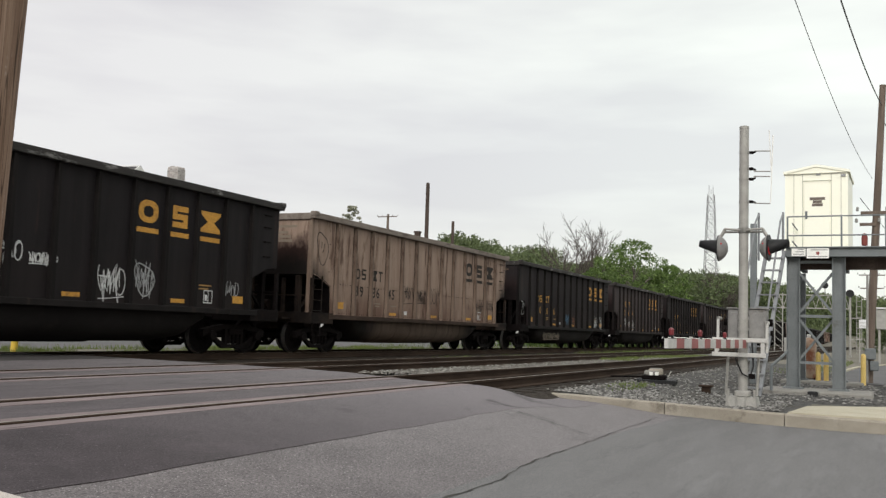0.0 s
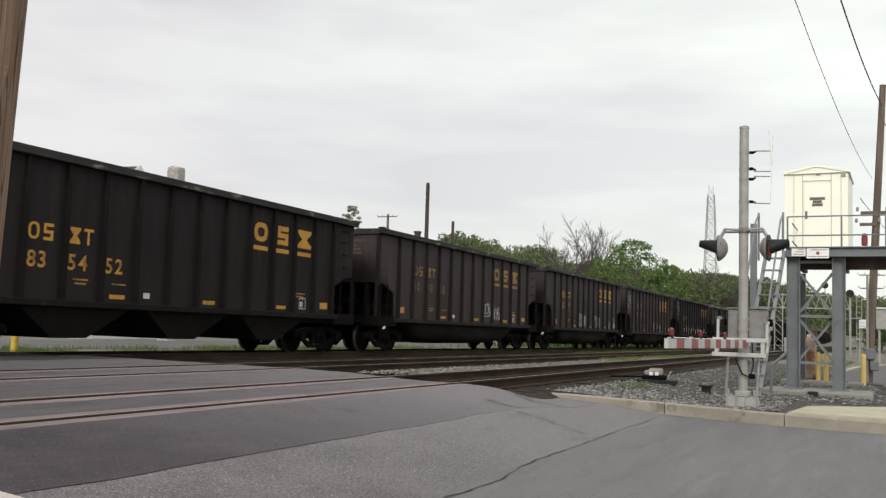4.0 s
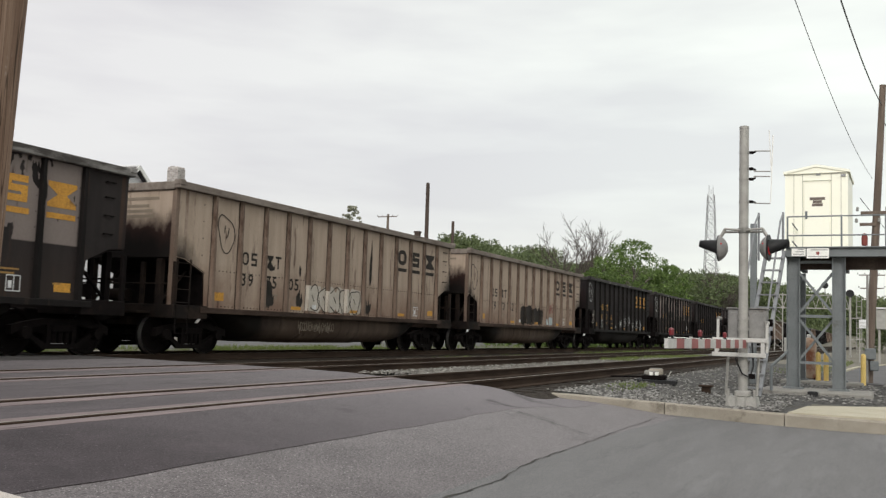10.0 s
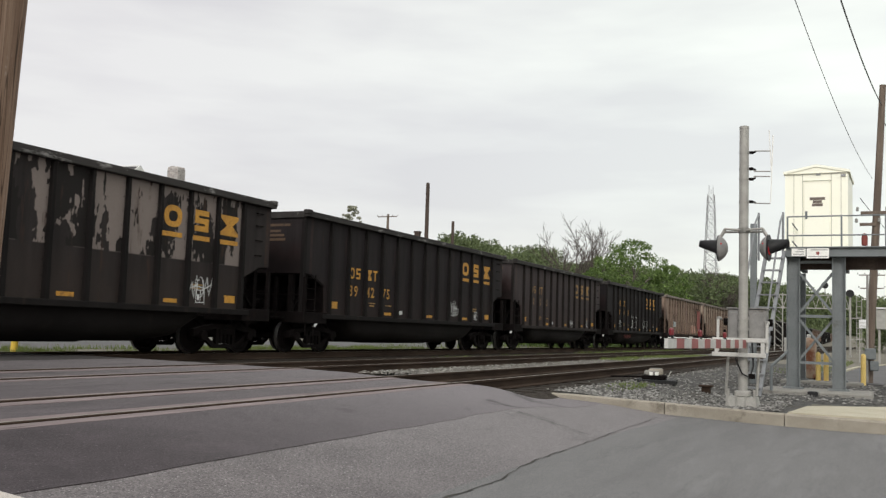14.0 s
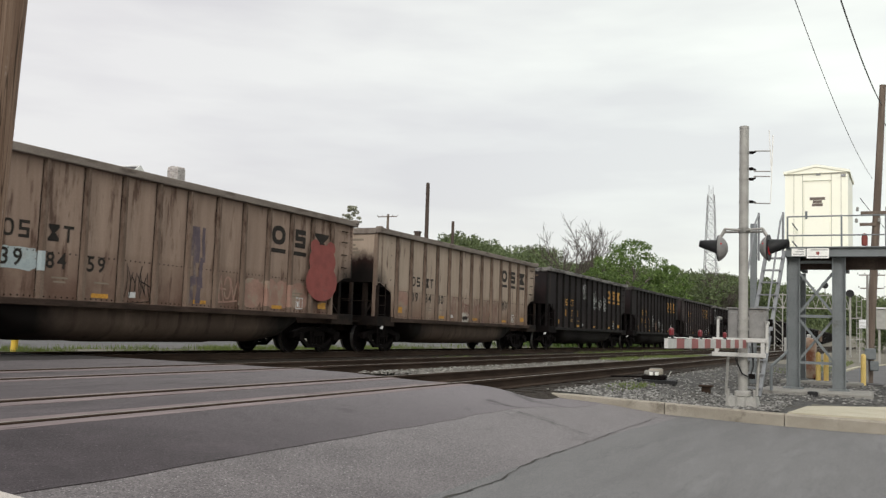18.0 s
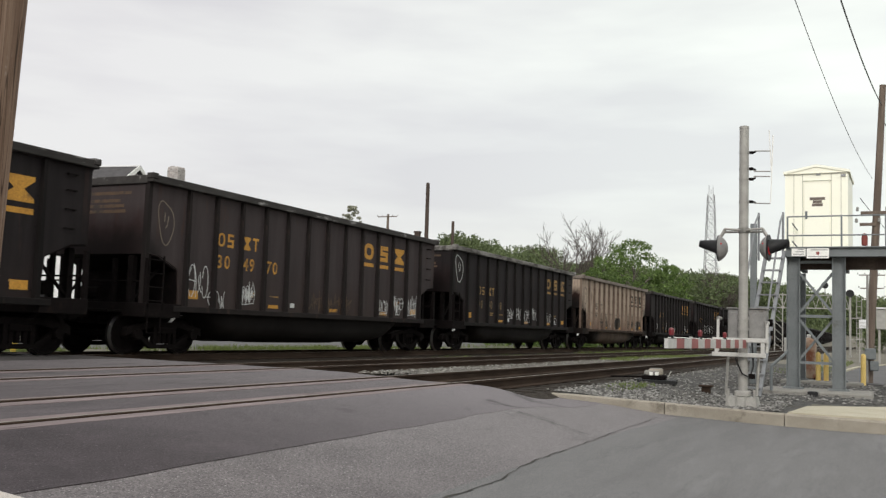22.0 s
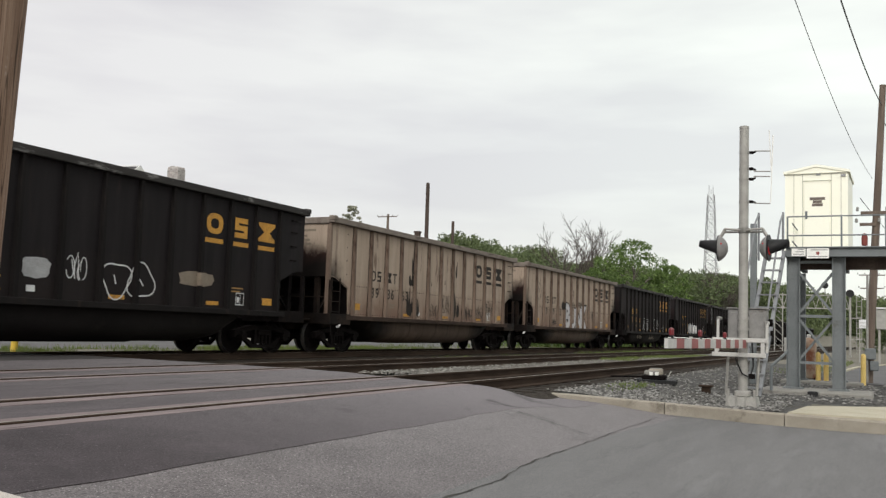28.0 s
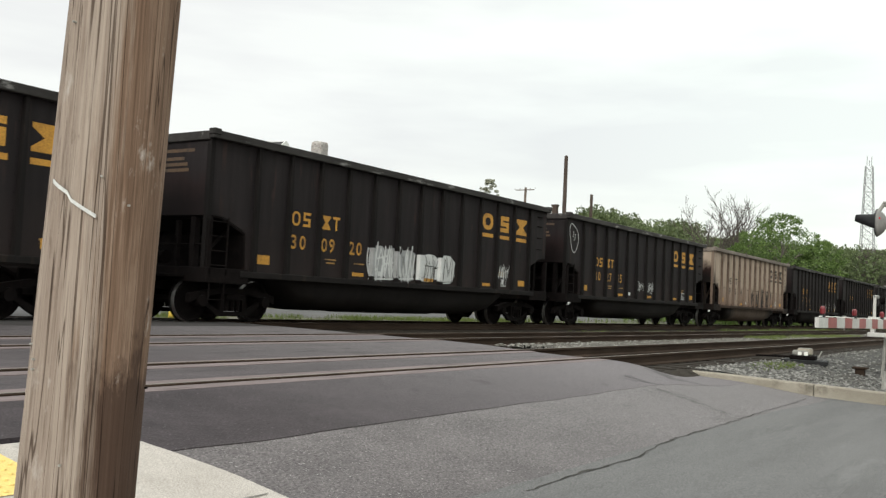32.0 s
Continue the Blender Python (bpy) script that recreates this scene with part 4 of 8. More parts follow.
def bars_mark(m, x, z, w, h, t):
    """Three stacked bars joined by two short blocks."""
    plate(m, x, x + w, z, z + t)
    plate(m, x, x + w, z + h / 2 - t / 2, z + h / 2 + t / 2)
    plate(m, x, x + w, z + h - t, z + h)
    plate(m, x, x + t * 1.1, z + h / 2 + t / 2, z + h - t)
    return plate(m, x + w - t * 1.1, x + w, z + t, z + h / 2 - t / 2)


def hourglass_mark(m, x, z, w, h):
    flat(m, [(x, z), (x + w, z), (x + w, z + 0.16 * h), (x + w * 0.66, z + h / 2), (x + w * 0.34, z + h / 2), (x, z + 0.16 * h)])
    return flat(m, [(x, z + h), (x, z + 0.84 * h), (x + w * 0.34, z + h / 2 + 0.001), (x + w * 0.66, z + h / 2 + 0.001), (x + w, z + 0.84 * h), (x + w, z + h)])


def stroke(m, pts, w, y):
    """A painted line of width w along pts."""
    left, right = [], []
    for i, p in enumerate(pts):
        a, b = pts[max(0, i - 1)], pts[min(len(pts) - 1, i + 1)]
        dx, dz = b[0] - a[0], b[1] - a[1]
        d = math.hypot(dx, dz) or 1
        left.append((p[0] - dz / d * w / 2, y, p[1] + dx / d * w / 2))
        right.append((p[0] + dz / d * w / 2, y, p[1] - dx / d * w / 2))
    n = len(pts)
    return m.add(left + right, [(i, i + 1, n + i + 1, n + i) for i in range(n - 1)])


def scrawl(m, x, z, w, h, seed, thick=0.022, y=PANEL - 0.008):
    """A sprayed tag with no meaning: quick joined strokes, hooks and loops."""
    rnd = random.Random(seed)
    n = max(3, int(w / (h * 0.40)))
    for i in range(n):
        cx, lw = x + w * (i + 0.5) / n, w / n * rnd.uniform(0.62, 0.92)
        if rnd.random() < 0.32:
            a0, turns = rnd.uniform(0, 6.28), rnd.uniform(0.75, 1.25)
            pts = [(cx + lw * 0.7 * math.cos(a0 + 6.28 * turns * u / 14), z + h * (0.5 + 0.42 * math.sin(a0 + 6.28 * turns * u / 14)) + 0.1 * h * u / 14) for u in range(15)]
        else:
            k = rnd.choice((3, 4, 4, 5))
            keys = [(cx + lw * (-0.8 + 1.6 * q / k) + lw * rnd.uniform(-0.25, 0.25), z + h * ((0.0 if q % 2 else 0.95) + rnd.uniform(-0.22, 0.30) * (1 if q % 2 else -1))) for q in range(k + 1)]
            pts = []
            for p, q in zip(keys, keys[1:]):
                bow = rnd.uniform(-0.12, 0.12) * h
                pts += [(mix(p[0], q[0], u / 4) + bow * math.sin(math.pi * u / 4), mix(p[1], q[1], u / 4)) for u in range(4)]
            pts.append(keys[-1])
        stroke(m, pts, thick, y - 0.0004 * i)
        if rnd.random() < 0.35:
            stroke(m, [(cx - lw, z + h * rnd.uniform(0.3, 0.7)), (cx + lw, z + h * rnd.uniform(0.4, 0.8))], thick, y - 0.0004 * i - 0.0002)
    if rnd.random() < 0.4:
        stroke(m, [(x, z - 0.06 * h), (x + w * 0.5, z - 0.02 * h), (x + w, z + 0.05 * h)], thick * 0.8, y)
    return m


def egg_loop(m, x, z, w, h, thick=0.03):
    pts = []
    for i in range(27):
        a = 6.283 * i / 26 + 1.2
        r = 1 + 0.12 * math.sin(3 * a + 1)
        pts.append((x + w / 2 + w / 2 * r * math.cos(a) + 0.18 * w * math.sin(a) * -0.8, z + h / 2 + h / 2 * r * math.sin(a)))
    stroke(m, pts, thick, PANEL - 0.008)
    stroke(m, [(x + 0.42 * w, z + 0.72 * h), (x + 0.40 * w, z + 0.50 * h)], thick, PANEL - 0.008)
    stroke(m, [(x + 0.66 * w, z + 0.66 * h), (x + 0.60 * w, z + 0.44 * h), (x + 0.5 * w, z + 0.36 * h)], thick, PANEL - 0.008)
    return m


def side_outline():
    return [(0, 3.94), (BODY, 3.94), (BODY, 2.26), (BODY - 0.42, 2.22), (BODY - 1.02, 1.94), (BODY - 1.10, 1.08), (1.16, 1.08), (1.10, 1.94), (0.42, 2.22), (0, 2.26)]


SHARED = {}


def shared(key, build, *materials):
    if key not in SHARED:
        SHARED[key] = build().data(key, *materials)
    return SHARED[key]


def side_sheet(y0, y1):
    return lambda: Mesh().slab(side_outline(), "y", y0, y1)


def end_sheet(x):
    return lambda: Mesh().box(x, x + 0.04, PANEL + 0.031, -PANEL - 0.031, 2.22, 3.94)


def slope_sheet(flip):
    """The shelf over the truck and the bulkhead below it, closing the load space at one end."""
    def build():
        m = Mesh()
        top = [(0.02, 2.245), (0.42, 2.205), (1.09, 1.925), (1.15, 0.98), (1.12, 0.98), (1.06, 1.90), (0.40, 2.175), (0.02, 2.215)]
        m.slab([((BODY - x) if flip else x, z) for x, z in top], "y", PANEL + 0.031, -PANEL - 0.031)
        return m
    return build


def rim():
    """The top chord, a hollow-looking square tube all round, a little proud of the posts."""
    m = Mesh()
    o, i, z0, z1 = 1.60, 1.44, 3.80, 3.97
    m.box(-0.06, BODY + 0.06, -o, -i, z0, z1, 0.015)
    m.box(-0.06, BODY + 0.06, i, o, z0, z1, 0.015)
    m.box(-0.06, 0.10, -i + 0.001, i - 0.001, z0 - 0.03, z1 - 0.01, 0.015)
    m.box(BODY - 0.10, BODY + 0.06, -i + 0.001, i - 0.001, z0 - 0.03, z1 - 0.01, 0.015)
    for x in (-0.08, BODY - 0.12):
        for y in (-o - 0.02, i - 0.02):
            m.box(x, x + 0.20, y, y + 0.20, z1 - 0.10, z1 + 0.035, 0.02)
    return m


def post(h0=1.10, h1=3.80):
    """One side post: a flanged channel, wider at its foot, with a row of rivets."""
    m = Mesh()
    d = PANEL - FACE - 0.004
    m.add([(-0.060, 0, h0), (-0.048, -d, h0), (0.048, -d, h0), (0.060, 0, h0), (-0.050, 0, h1), (-0.038, -d * 0.75, h1), (0.038, -d * 0.75, h1), (0.050, 0, h1)],
          [(0, 1, 5, 4), (1, 2, 6, 5), (2, 3, 7, 6), (4, 5, 6, 7), (3, 2, 1, 0)])
    for k in range(9):
        z = h0 + 0.15 + k * 0.3
        m.add([(-0.105, -0.012, z), (-0.085, -0.012, z), (-0.085, -0.012, z + 0.025), (-0.105, -0.012, z + 0.025), (-0.095, -0.002, z + 0.012)], [(0, 1, 2, 3)])
    return m


def post_flange():
    """Thin rust-dark strips of uneven width, added to draw each post's shadow line."""
    m = Mesh()
    rnd = random.Random(17)
    for x in RIBS:
        for s, wide in ((-1, 0.016), (1, 0.026)):
            z = 1.115
            while z < 3.78:
                top = min(3.79, z + rnd.uniform(0.15, 0.5))
                w = wide * rnd.uniform(0.5, 1.25)
                x0, x1 = sorted((x + s * 0.058, x + s * (0.062 + w)))
                m.box(x0, x1, PANEL - 0.007, PANEL - 0.001, z, top)
                z = top
    return m


def rivets():
    """Rivet heads along the seam, the sill and the two end posts."""
    m = Mesh()

    def head(x, z):
        m.add([(x - 0.023, PANEL - 0.001, z), (x, PANEL - 0.001, z - 0.023), (x + 0.023, PANEL - 0.001, z), (x, PANEL - 0.001, z + 0.023), (x, PANEL - 0.016, z)],
              [(0, 1, 4), (1, 2, 4), (2, 3, 4), (3, 0, 4)])
    for i in range(12):
        for k in range(6):
            head(RIBS[i] + 0.16 + 0.14 * k, 2.02)
            head(RIBS[i] + 0.16 + 0.14 * k, 1.16)
    for k in range(14):
        for x in (0.08, BODY - 0.08):
            head(x, 2.3 + 0.11 * k)
    for k in range(4):
        for x in (RIBS[0] - 0.35, BODY - 0.4):
            head(x, 2.35 + 0.4 * k)
    return m


def end_frame():
    """Posts, ladder and rungs under the end sheet, with the end sill."""
    m = Mesh()
    m.box(-0.02, 1.15, -1.56, 1.56, 0.84, 1.15, 0.01)
    m.box(-0.12, 2.2, -0.32, 0.32, 0.66, 0.84, 0.01)
    m.box(-0.45, -0.021, -0.9, 0.9, 0.93, 0.99, 0.008)
    for y in (-1.5, -0.55, 0.55, 1.5):
        m.box(0.0, 0.09, y - 0.045, y + 0.045, 1.14, 2.12)
    for y in (-1.04, 1.04):
        m.box(0.0, 0.14, y - 0.07, y + 0.07, 1.14, 2.19)
        m.bar((0.10, y, 1.2), (0.95, y, 2.0), 0.06, 0.05)
    m.tube((0.05, -1.5, 1.62), (0.05, 1.5, 1.62), 0.022, n=6)
    m.tube((0.30, 0.1, 1.36), (0.30, 0.75, 1.36), 0.15, n=10)
    return m


def ladder():
    m = Mesh()
    for x in (0.06, 0.50):
        m.box(x - 0.018, x + 0.018, -1.56, -1.535, 1.0, 2.2)
    for k in range(4):
        m.tube((0.06, -1.56, 1.2 + k * 0.30), (0.50, -1.56, 1.2 + k * 0.30), 0.013, n=6)
    return m


def stirrup():
    """The bent steel step hung below a corner."""
    m = Mesh()
    for x in (0.08, 0.48):
        m.bar((x, -1.545, 1.0), (x, -1.555, 0.50), 0.03, 0.014)
    m.bar((0.065, -1.555, 0.50), (0.495, -1.555, 0.50), 0.03, 0.016)
    return m


def grab_iron():
    """A short bent grab iron on two feet."""
    m = Mesh()
    for x in (-0.10, 0.10):
        m.bar((x, PANEL - 0.001, 0), (x, PANEL - 0.06, 0.0), 0.03, 0.03)
    m.bar((-0.115, PANEL - 0.06, 0), (0.115, PANEL - 0.06, 0), 0.022, 0.022)
    return m


def corner_post():
    """The angle post at a corner, from the end sill to the rim, with its rivets."""
    m = Mesh()
    m.box(-0.012, 0.10, PANEL - 0.016, PANEL - 0.001, 1.086, 3.80)
    m.box(-0.016, -0.001, PANEL - 0.016, PANEL + 0.10, 1.086, 3.80)
    for k in range(14):
        z = 2.2 + 0.11 * k
        m.add([(0.03, PANEL - 0.017, z), (0.06, PANEL - 0.017, z), (0.06, PANEL - 0.017, z + 0.03), (0.03, PANEL - 0.017, z + 0.03), (0.045, PANEL - 0.028, z + 0.015)], [(0, 1, 4), (1, 2, 4), (2, 3, 4), (3, 0, 4)])
    return m


def sill():
    m = Mesh()
    m.box(0.9, BODY - 0.9, FACE - 0.01, FACE + 0.12, 0.98, 1.115, 0.012)
    return m


def tub():
    """The long rounded belly between the trucks, cut back at both ends."""
    m = Mesh()
    sec = []
    for i in range(13):
        a = math.pi * i / 12
        sec.append((-1.34 * math.copysign(abs(math.cos(a)) ** 0.55, math.cos(a)), -math.sin(a) ** 0.6))
    stations = [(2.6, 0.25), (3.1, 0.62), (3.9, 0.72), (5.6, 0.72), (5.62, 0.745), (9.08, 0.745), (9.1, 0.72), (10.8, 0.72), (11.6, 0.62), (12.1, 0.25)]
    vs = [(x, y, 1.0 + z * d) for x, d in stations for y, z in sec]
    w = len(sec)
    fs = [(j * w + i, j * w + i + 1, (j + 1) * w + i + 1, (j + 1) * w + i) for j in range(len(stations) - 1) for i in range(w - 1)]
    fs += [tuple(range(w)), tuple((len(stations) - 1) * w + i for i in range(w))]
    m.add(vs, fs)
    m.smooth = True
    return m


def chutes():
    """Three pairs of discharge hoppers in place of the belly."""
    m = Mesh()
    for c in (3.9, 7.35, 10.8):
        m.add([(c - 1.5, -1.40, 1.0), (c + 1.5, -1.40, 1.0), (c + 1.5, 1.40, 1.0), (c - 1.5, 1.40, 1.0),
               (c - 0.45, -1.2, 0.36), (c + 0.45, -1.2, 0.36), (c + 0.45, 1.2, 0.36), (c - 0.45, 1.2, 0.36)],
              [(0, 1, 5, 4), (1, 2, 6, 5), (2, 3, 7, 6), (3, 0, 4, 7), (4, 5, 6, 7), (3, 2, 1, 0)])
    m.box(2.2, 12.5, -0.25, 0.25, 0.62, 0.98)
    return m


def coupler():
    m = Mesh()
    m.box(-0.74, 0.1, -0.10, 0.10, 0.76, 0.96, 0.03)
    m.box(-0.79, -0.55, -0.17, 0.17, 0.70, 1.0, 0.04)
    m.tube((-0.3, 0.3, 0.85), (-0.75, 0.25, 0.55), 0.035, n=8)
    return m


def side_frame():
    """One truck side: the cast frame with its two windows, spring nest and journal boxes."""
    m = Mesh()
    y0, y1 = -1.12, -0.98
    m.slab([(-1.2, 0.42), (-1.2, 0.60), (-0.95, 0.66), (-0.45, 0.74), (0.45, 0.74), (0.95, 0.66), (1.2, 0.60), (1.2, 0.42), (1.0, 0.50), (0.42, 0.62), (-0.42, 0.62), (-1.0, 0.50)], "y", y0, y1)
    m.slab([(-0.98, 0.50), (-0.86, 0.52), (-0.36, 0.24), (0.36, 0.24), (0.86, 0.52), (0.98, 0.50), (0.44, 0.14), (-0.44, 0.14)], "y", y0 + 0.02, y1 - 0.02)
    for x in (-0.36, 0.26):
        m.box(x, x + 0.10, y0 + 0.01, y1 - 0.01, 0.24, 0.64)
    for x in (-0.16, 0.0, 0.16):
        m.tube((x, -1.05, 0.25), (x, -1.05, 0.5), 0.06, n=8)
    m.box(-0.25, 0.25, y0 - 0.03, y1, 0.48, 0.62, 0.02)
    for x in (-0.89, 0.89):
        m.lathe([(0.12, y0 - 0.07), (0.13, y0 + 0.05), (0.13, y1)], "y", 12, (x, 0, 0.457))
    return m


def bolster():
    m = Mesh()
    m.box(-0.22, 0.22, -0.97, 0.97, 0.42, 0.72, 0.03)
    m.box(-0.30, 0.30, -0.35, 0.35, 0.70, 0.95, 0.03)
    return m


def wheelset():
    """An axle with its two wheels, centred on the axle."""
    m = Mesh()
    for s in (-1, 1):
        m.lathe([(0.10, s * 0.84), (0.14, s * 0.82), (0.16, s * 0.77), (0.36, s * 0.75), (0.40, s * 0.80), (0.452, s * 0.80), (0.458, s * 0.70), (0.49, s * 0.685), (0.485, s * 0.66), (0.40, s * 0.66), (0.36, s * 0.70), (0.12, s * 0.68)], "y", 28)
    m.tube((0, -0.98, 0), (0, 0.98, 0), 0.085, n=10)
    for s in (-1, 1):
        for k in range(3):
            a = 2.094 * k
            m.box(0.05 * math.cos(a) - 0.018, 0.05 * math.cos(a) + 0.018, s * 0.99 - 0.012, s * 0.99 + 0.012, 0.05 * math.sin(a) - 0.018, 0.05 * math.sin(a) + 0.018)
    return m


def wheel_mesh():
    """The wheelset with a bright worn tread and rim edge."""
    me = wheelset().data("wheelset", "dark_steel", "wheel_tread")
    for q in me.polygons:
        far = [math.hypot(me.vertices[k].co.x, me.vertices[k].co.z) for k in q.vertices]
        if min(far) > 0.44 and max(far) < 0.475:
            q.material_index = 1
    return me


WHEELS = []
LIGHT = ("tan", "pale")
LOOK = {
    "black": ("car_black", "post_black", "rim_black", "tub_black"),
    "jet": ("car_jet", "post_black", "rim_black", "tub_black"),
    "brown": ("car_brown", "post_brown", "rim_black", "tub_black"),
    "flaked": ("car_flaked", "post_black", "rim_black", "tub_black"),
    "tan": ("car_tan", "post_tan", "rim_tan", "tub_tan"),
    "pale": ("car_pale", "post_tan", "rim_tan", "tub_tan"),
}


def coal_car(s, look_name, number, marks, tone="mark_yellow", logo="mark_yellow", hopper=False, label="", shift=0.0, worn=False):
    """One open coal car whose leading end is at x = s at the start."""
    paint, ribs, top, belly = LOOK[look_name]
    car = thing("coal_car", label, "railcar", "coal cars in the train", (s, TRAIN_Y, TRAIN_Z))
    for k, (y0, y1) in enumerate(((PANEL, PANEL + 0.03), (-PANEL - 0.03, -PANEL))):
        part("side_sheet", shared(f"side_{k}_" + look_name, side_sheet(y0, y1), paint), paint, car)
    for k, x in enumerate((0.0, BODY - 0.04)):
        part("end_sheet", shared(f"end_sheet_{k}_" + look_name, end_sheet(x), paint), paint, car)
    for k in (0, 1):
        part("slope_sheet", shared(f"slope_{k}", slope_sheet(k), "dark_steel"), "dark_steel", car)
    top = "rim_worn" if worn else top
    part("top_rim", shared("rim_" + top, rim, top), top, car)
    me = shared("post_" + look_name, post, ribs)
    for x in RIBS:
        part("side_post", me, ribs, car, at=pose(x, PANEL, 0))
        part("side_post", me, ribs, car, at=pose(x, -PANEL, 0, 0, 0, 180))
    beam = "sill_rust" if look_name in LIGHT else ribs
    me = shared("sill_" + look_name, sill, beam)
    part("side_sill", me, beam, car)
    part("side_sill", me, beam, car, at=pose(BODY, 0, 0, 0, 0, 180))
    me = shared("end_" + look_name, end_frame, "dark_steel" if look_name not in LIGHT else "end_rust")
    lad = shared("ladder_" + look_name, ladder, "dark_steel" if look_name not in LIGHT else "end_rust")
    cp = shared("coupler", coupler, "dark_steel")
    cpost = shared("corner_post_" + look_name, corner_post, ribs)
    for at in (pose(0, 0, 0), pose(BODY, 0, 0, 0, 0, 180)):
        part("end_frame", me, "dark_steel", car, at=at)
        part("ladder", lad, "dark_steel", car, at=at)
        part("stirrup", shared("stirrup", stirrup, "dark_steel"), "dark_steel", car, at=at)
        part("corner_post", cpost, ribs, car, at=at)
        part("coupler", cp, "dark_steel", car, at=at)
    grip = shared("grab_iron_" + look_name, grab_iron, "end_rust" if look_name in LIGHT else "dark_steel")
    for z in (2.52, 2.90, 3.28, 3.60):
        part("grab_iron", grip, "dark_steel", car, at=(BODY - 0.52, 0, z))
    if hopper:
        part("discharge_chutes", shared("chutes", chutes, belly), belly, car)
    else:
        part("belly_tub", shared("tub_" + look_name, tub, belly), belly, car)
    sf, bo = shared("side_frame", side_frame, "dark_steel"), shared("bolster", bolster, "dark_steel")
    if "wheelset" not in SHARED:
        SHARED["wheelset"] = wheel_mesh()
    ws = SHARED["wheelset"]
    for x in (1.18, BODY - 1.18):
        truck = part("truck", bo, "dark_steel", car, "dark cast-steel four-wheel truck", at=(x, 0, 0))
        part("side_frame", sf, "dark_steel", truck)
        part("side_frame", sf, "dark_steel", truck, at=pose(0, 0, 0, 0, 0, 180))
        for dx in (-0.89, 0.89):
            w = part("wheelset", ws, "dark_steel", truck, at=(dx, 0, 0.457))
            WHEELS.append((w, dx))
    if look_name in LIGHT:
        tagged(part("post_flange", shared("post_flange", post_flange, "end_rust"), "end_rust", car, "thin rusty flanges along the posts"), kind="stuff")
        rv = shared("rivets", rivets, "end_rust")
        tagged(part("riveting", rv, "post_tan", car, "rows of small dark rivets"), kind="stuff")
    # lettering shapes: a group of marks high at the rear, marks and the number at the front
    m = Mesh()
    h = 0.50
    a, b, c = RIBS[9] + 0.12 + shift, RIBS[10] + 0.12 + shift, RIBS[11] + 0.12 + shift
    for k, (q, w) in enumerate(((a + 0.02, 0.66), (b + 0.05, 0.60), (c + 0.03, 0.70))):
        m = Mesh()
        if k == 0:
            ring_mark(m, a + 0.05, 2.90, 0.60, h, 0.15)
        elif k == 1:
            bars_mark(m, b + 0.09, 2.90, 0.50, h, 0.13)
        else:
            hourglass_mark(m, c + 0.03, 2.90, 0.70, h)
        plate(m, q, q + w, 2.68, 2.79)
        part("emblem", m, logo, car, "plain block shape with a bar under it")
    lift = 0.38 if shift and not hopper else 0.0
    m = Mesh()
    x1, x2, z1 = RIBS[1] + 0.13, RIBS[2] + 0.15, 2.24 + lift
    ring_mark(m, x1, z1, 0.27, 0.33, 0.06)
    bars_mark(m, x1 + 0.37, z1, 0.24, 0.33, 0.06)
    hourglass_mark(m, x2, z1, 0.27, 0.33)
    plate(m, x2 + 0.46, x2 + 0.52, z1, z1 + 0.30)
    plate(m, x2 + 0.36, x2 + 0.62, z1 + 0.27, z1 + 0.33)
    tagged(part("owner_marking", m, tone, car, "row of plain block marks"), kind="stuff")
    for i, ch in enumerate(number):
        x = RIBS[1 + i // 2] + 0.14 + (i % 2) * 0.275
        part("digit", shared("digit_" + ch + tone, lambda ch=ch: sign(Mesh(), ch, 0, 0, 0.31), tone), tone, car, at=(x + (0.07 if ch == "1" else 0.0), 0, 1.72 + lift))
    # yellow reflective plates and small data bars
    for x, w, z, h in ((1.36, 0.47, 1.30, 0.20), (RIBS[3] + 0.3, 0.45, 1.19, 0.09), (RIBS[6] + 0.3, 0.45, 1.19, 0.09), (RIBS[9] + 0.3, 0.45, 1.19, 0.09), (RIBS[11] + 0.45, 0.40, 1.26, 0.18)):
        part("reflector", plate(Mesh(), x, x + w, z, z + h), "mark_yellow", car, "yellow reflective plate")
    m = Mesh()
    for x, z, w in ((RIBS[2] + 0.3, 1.52, 0.4), (RIBS[2] + 0.35, 1.44, 0.3), (RIBS[3] + 0.35, 1.48, 0.4), (RIBS[10] + 0.2, 1.62, 0.45), (RIBS[10] + 0.2, 1.54, 0.35), (RIBS[12] - 0.6, 1.40, 0.2)):
        plate(m, x, x + w, z, z + 0.035)
    tagged(part("data_panel", m, "mark_faded" if look_name not in LIGHT else "mark_faint", car, "unreadable small data lines"), kind="stuff")
    m = Mesh()
    x, z = RIBS[10] + 0.38, 1.22
    for q in ((x, x + 0.32, z, z + 0.02), (x, x + 0.32, z + 0.29, z + 0.31), (x, x + 0.02, z, z + 0.31), (x + 0.30, x + 0.32, z, z + 0.31), (x + 0.16, x + 0.18, z, z + 0.31), (x + 0.05, x + 0.13, z + 0.06, z + 0.2)):
        plate(m, *q)
    plate(m, RIBS[4] + 0.3, RIBS[4] + 0.5, 1.24, 1.36)
    tagged(part("stencil_box", m, "mark_white", car, "white stencilled test box and plate"), kind="stuff")
    m = Mesh()
    for k, (w, z) in enumerate(((1.5, 3.55), (0.9, 3.38), (1.1, 3.26), (1.2, 3.14))):
        m.add([(-0.006, -0.2 - w / 2, z), (-0.006, -0.2 + w / 2, z), (-0.006, -0.2 + w / 2, z + 0.07), (-0.006, -0.2 - w / 2, z + 0.07)], [(0, 1, 2, 3)])
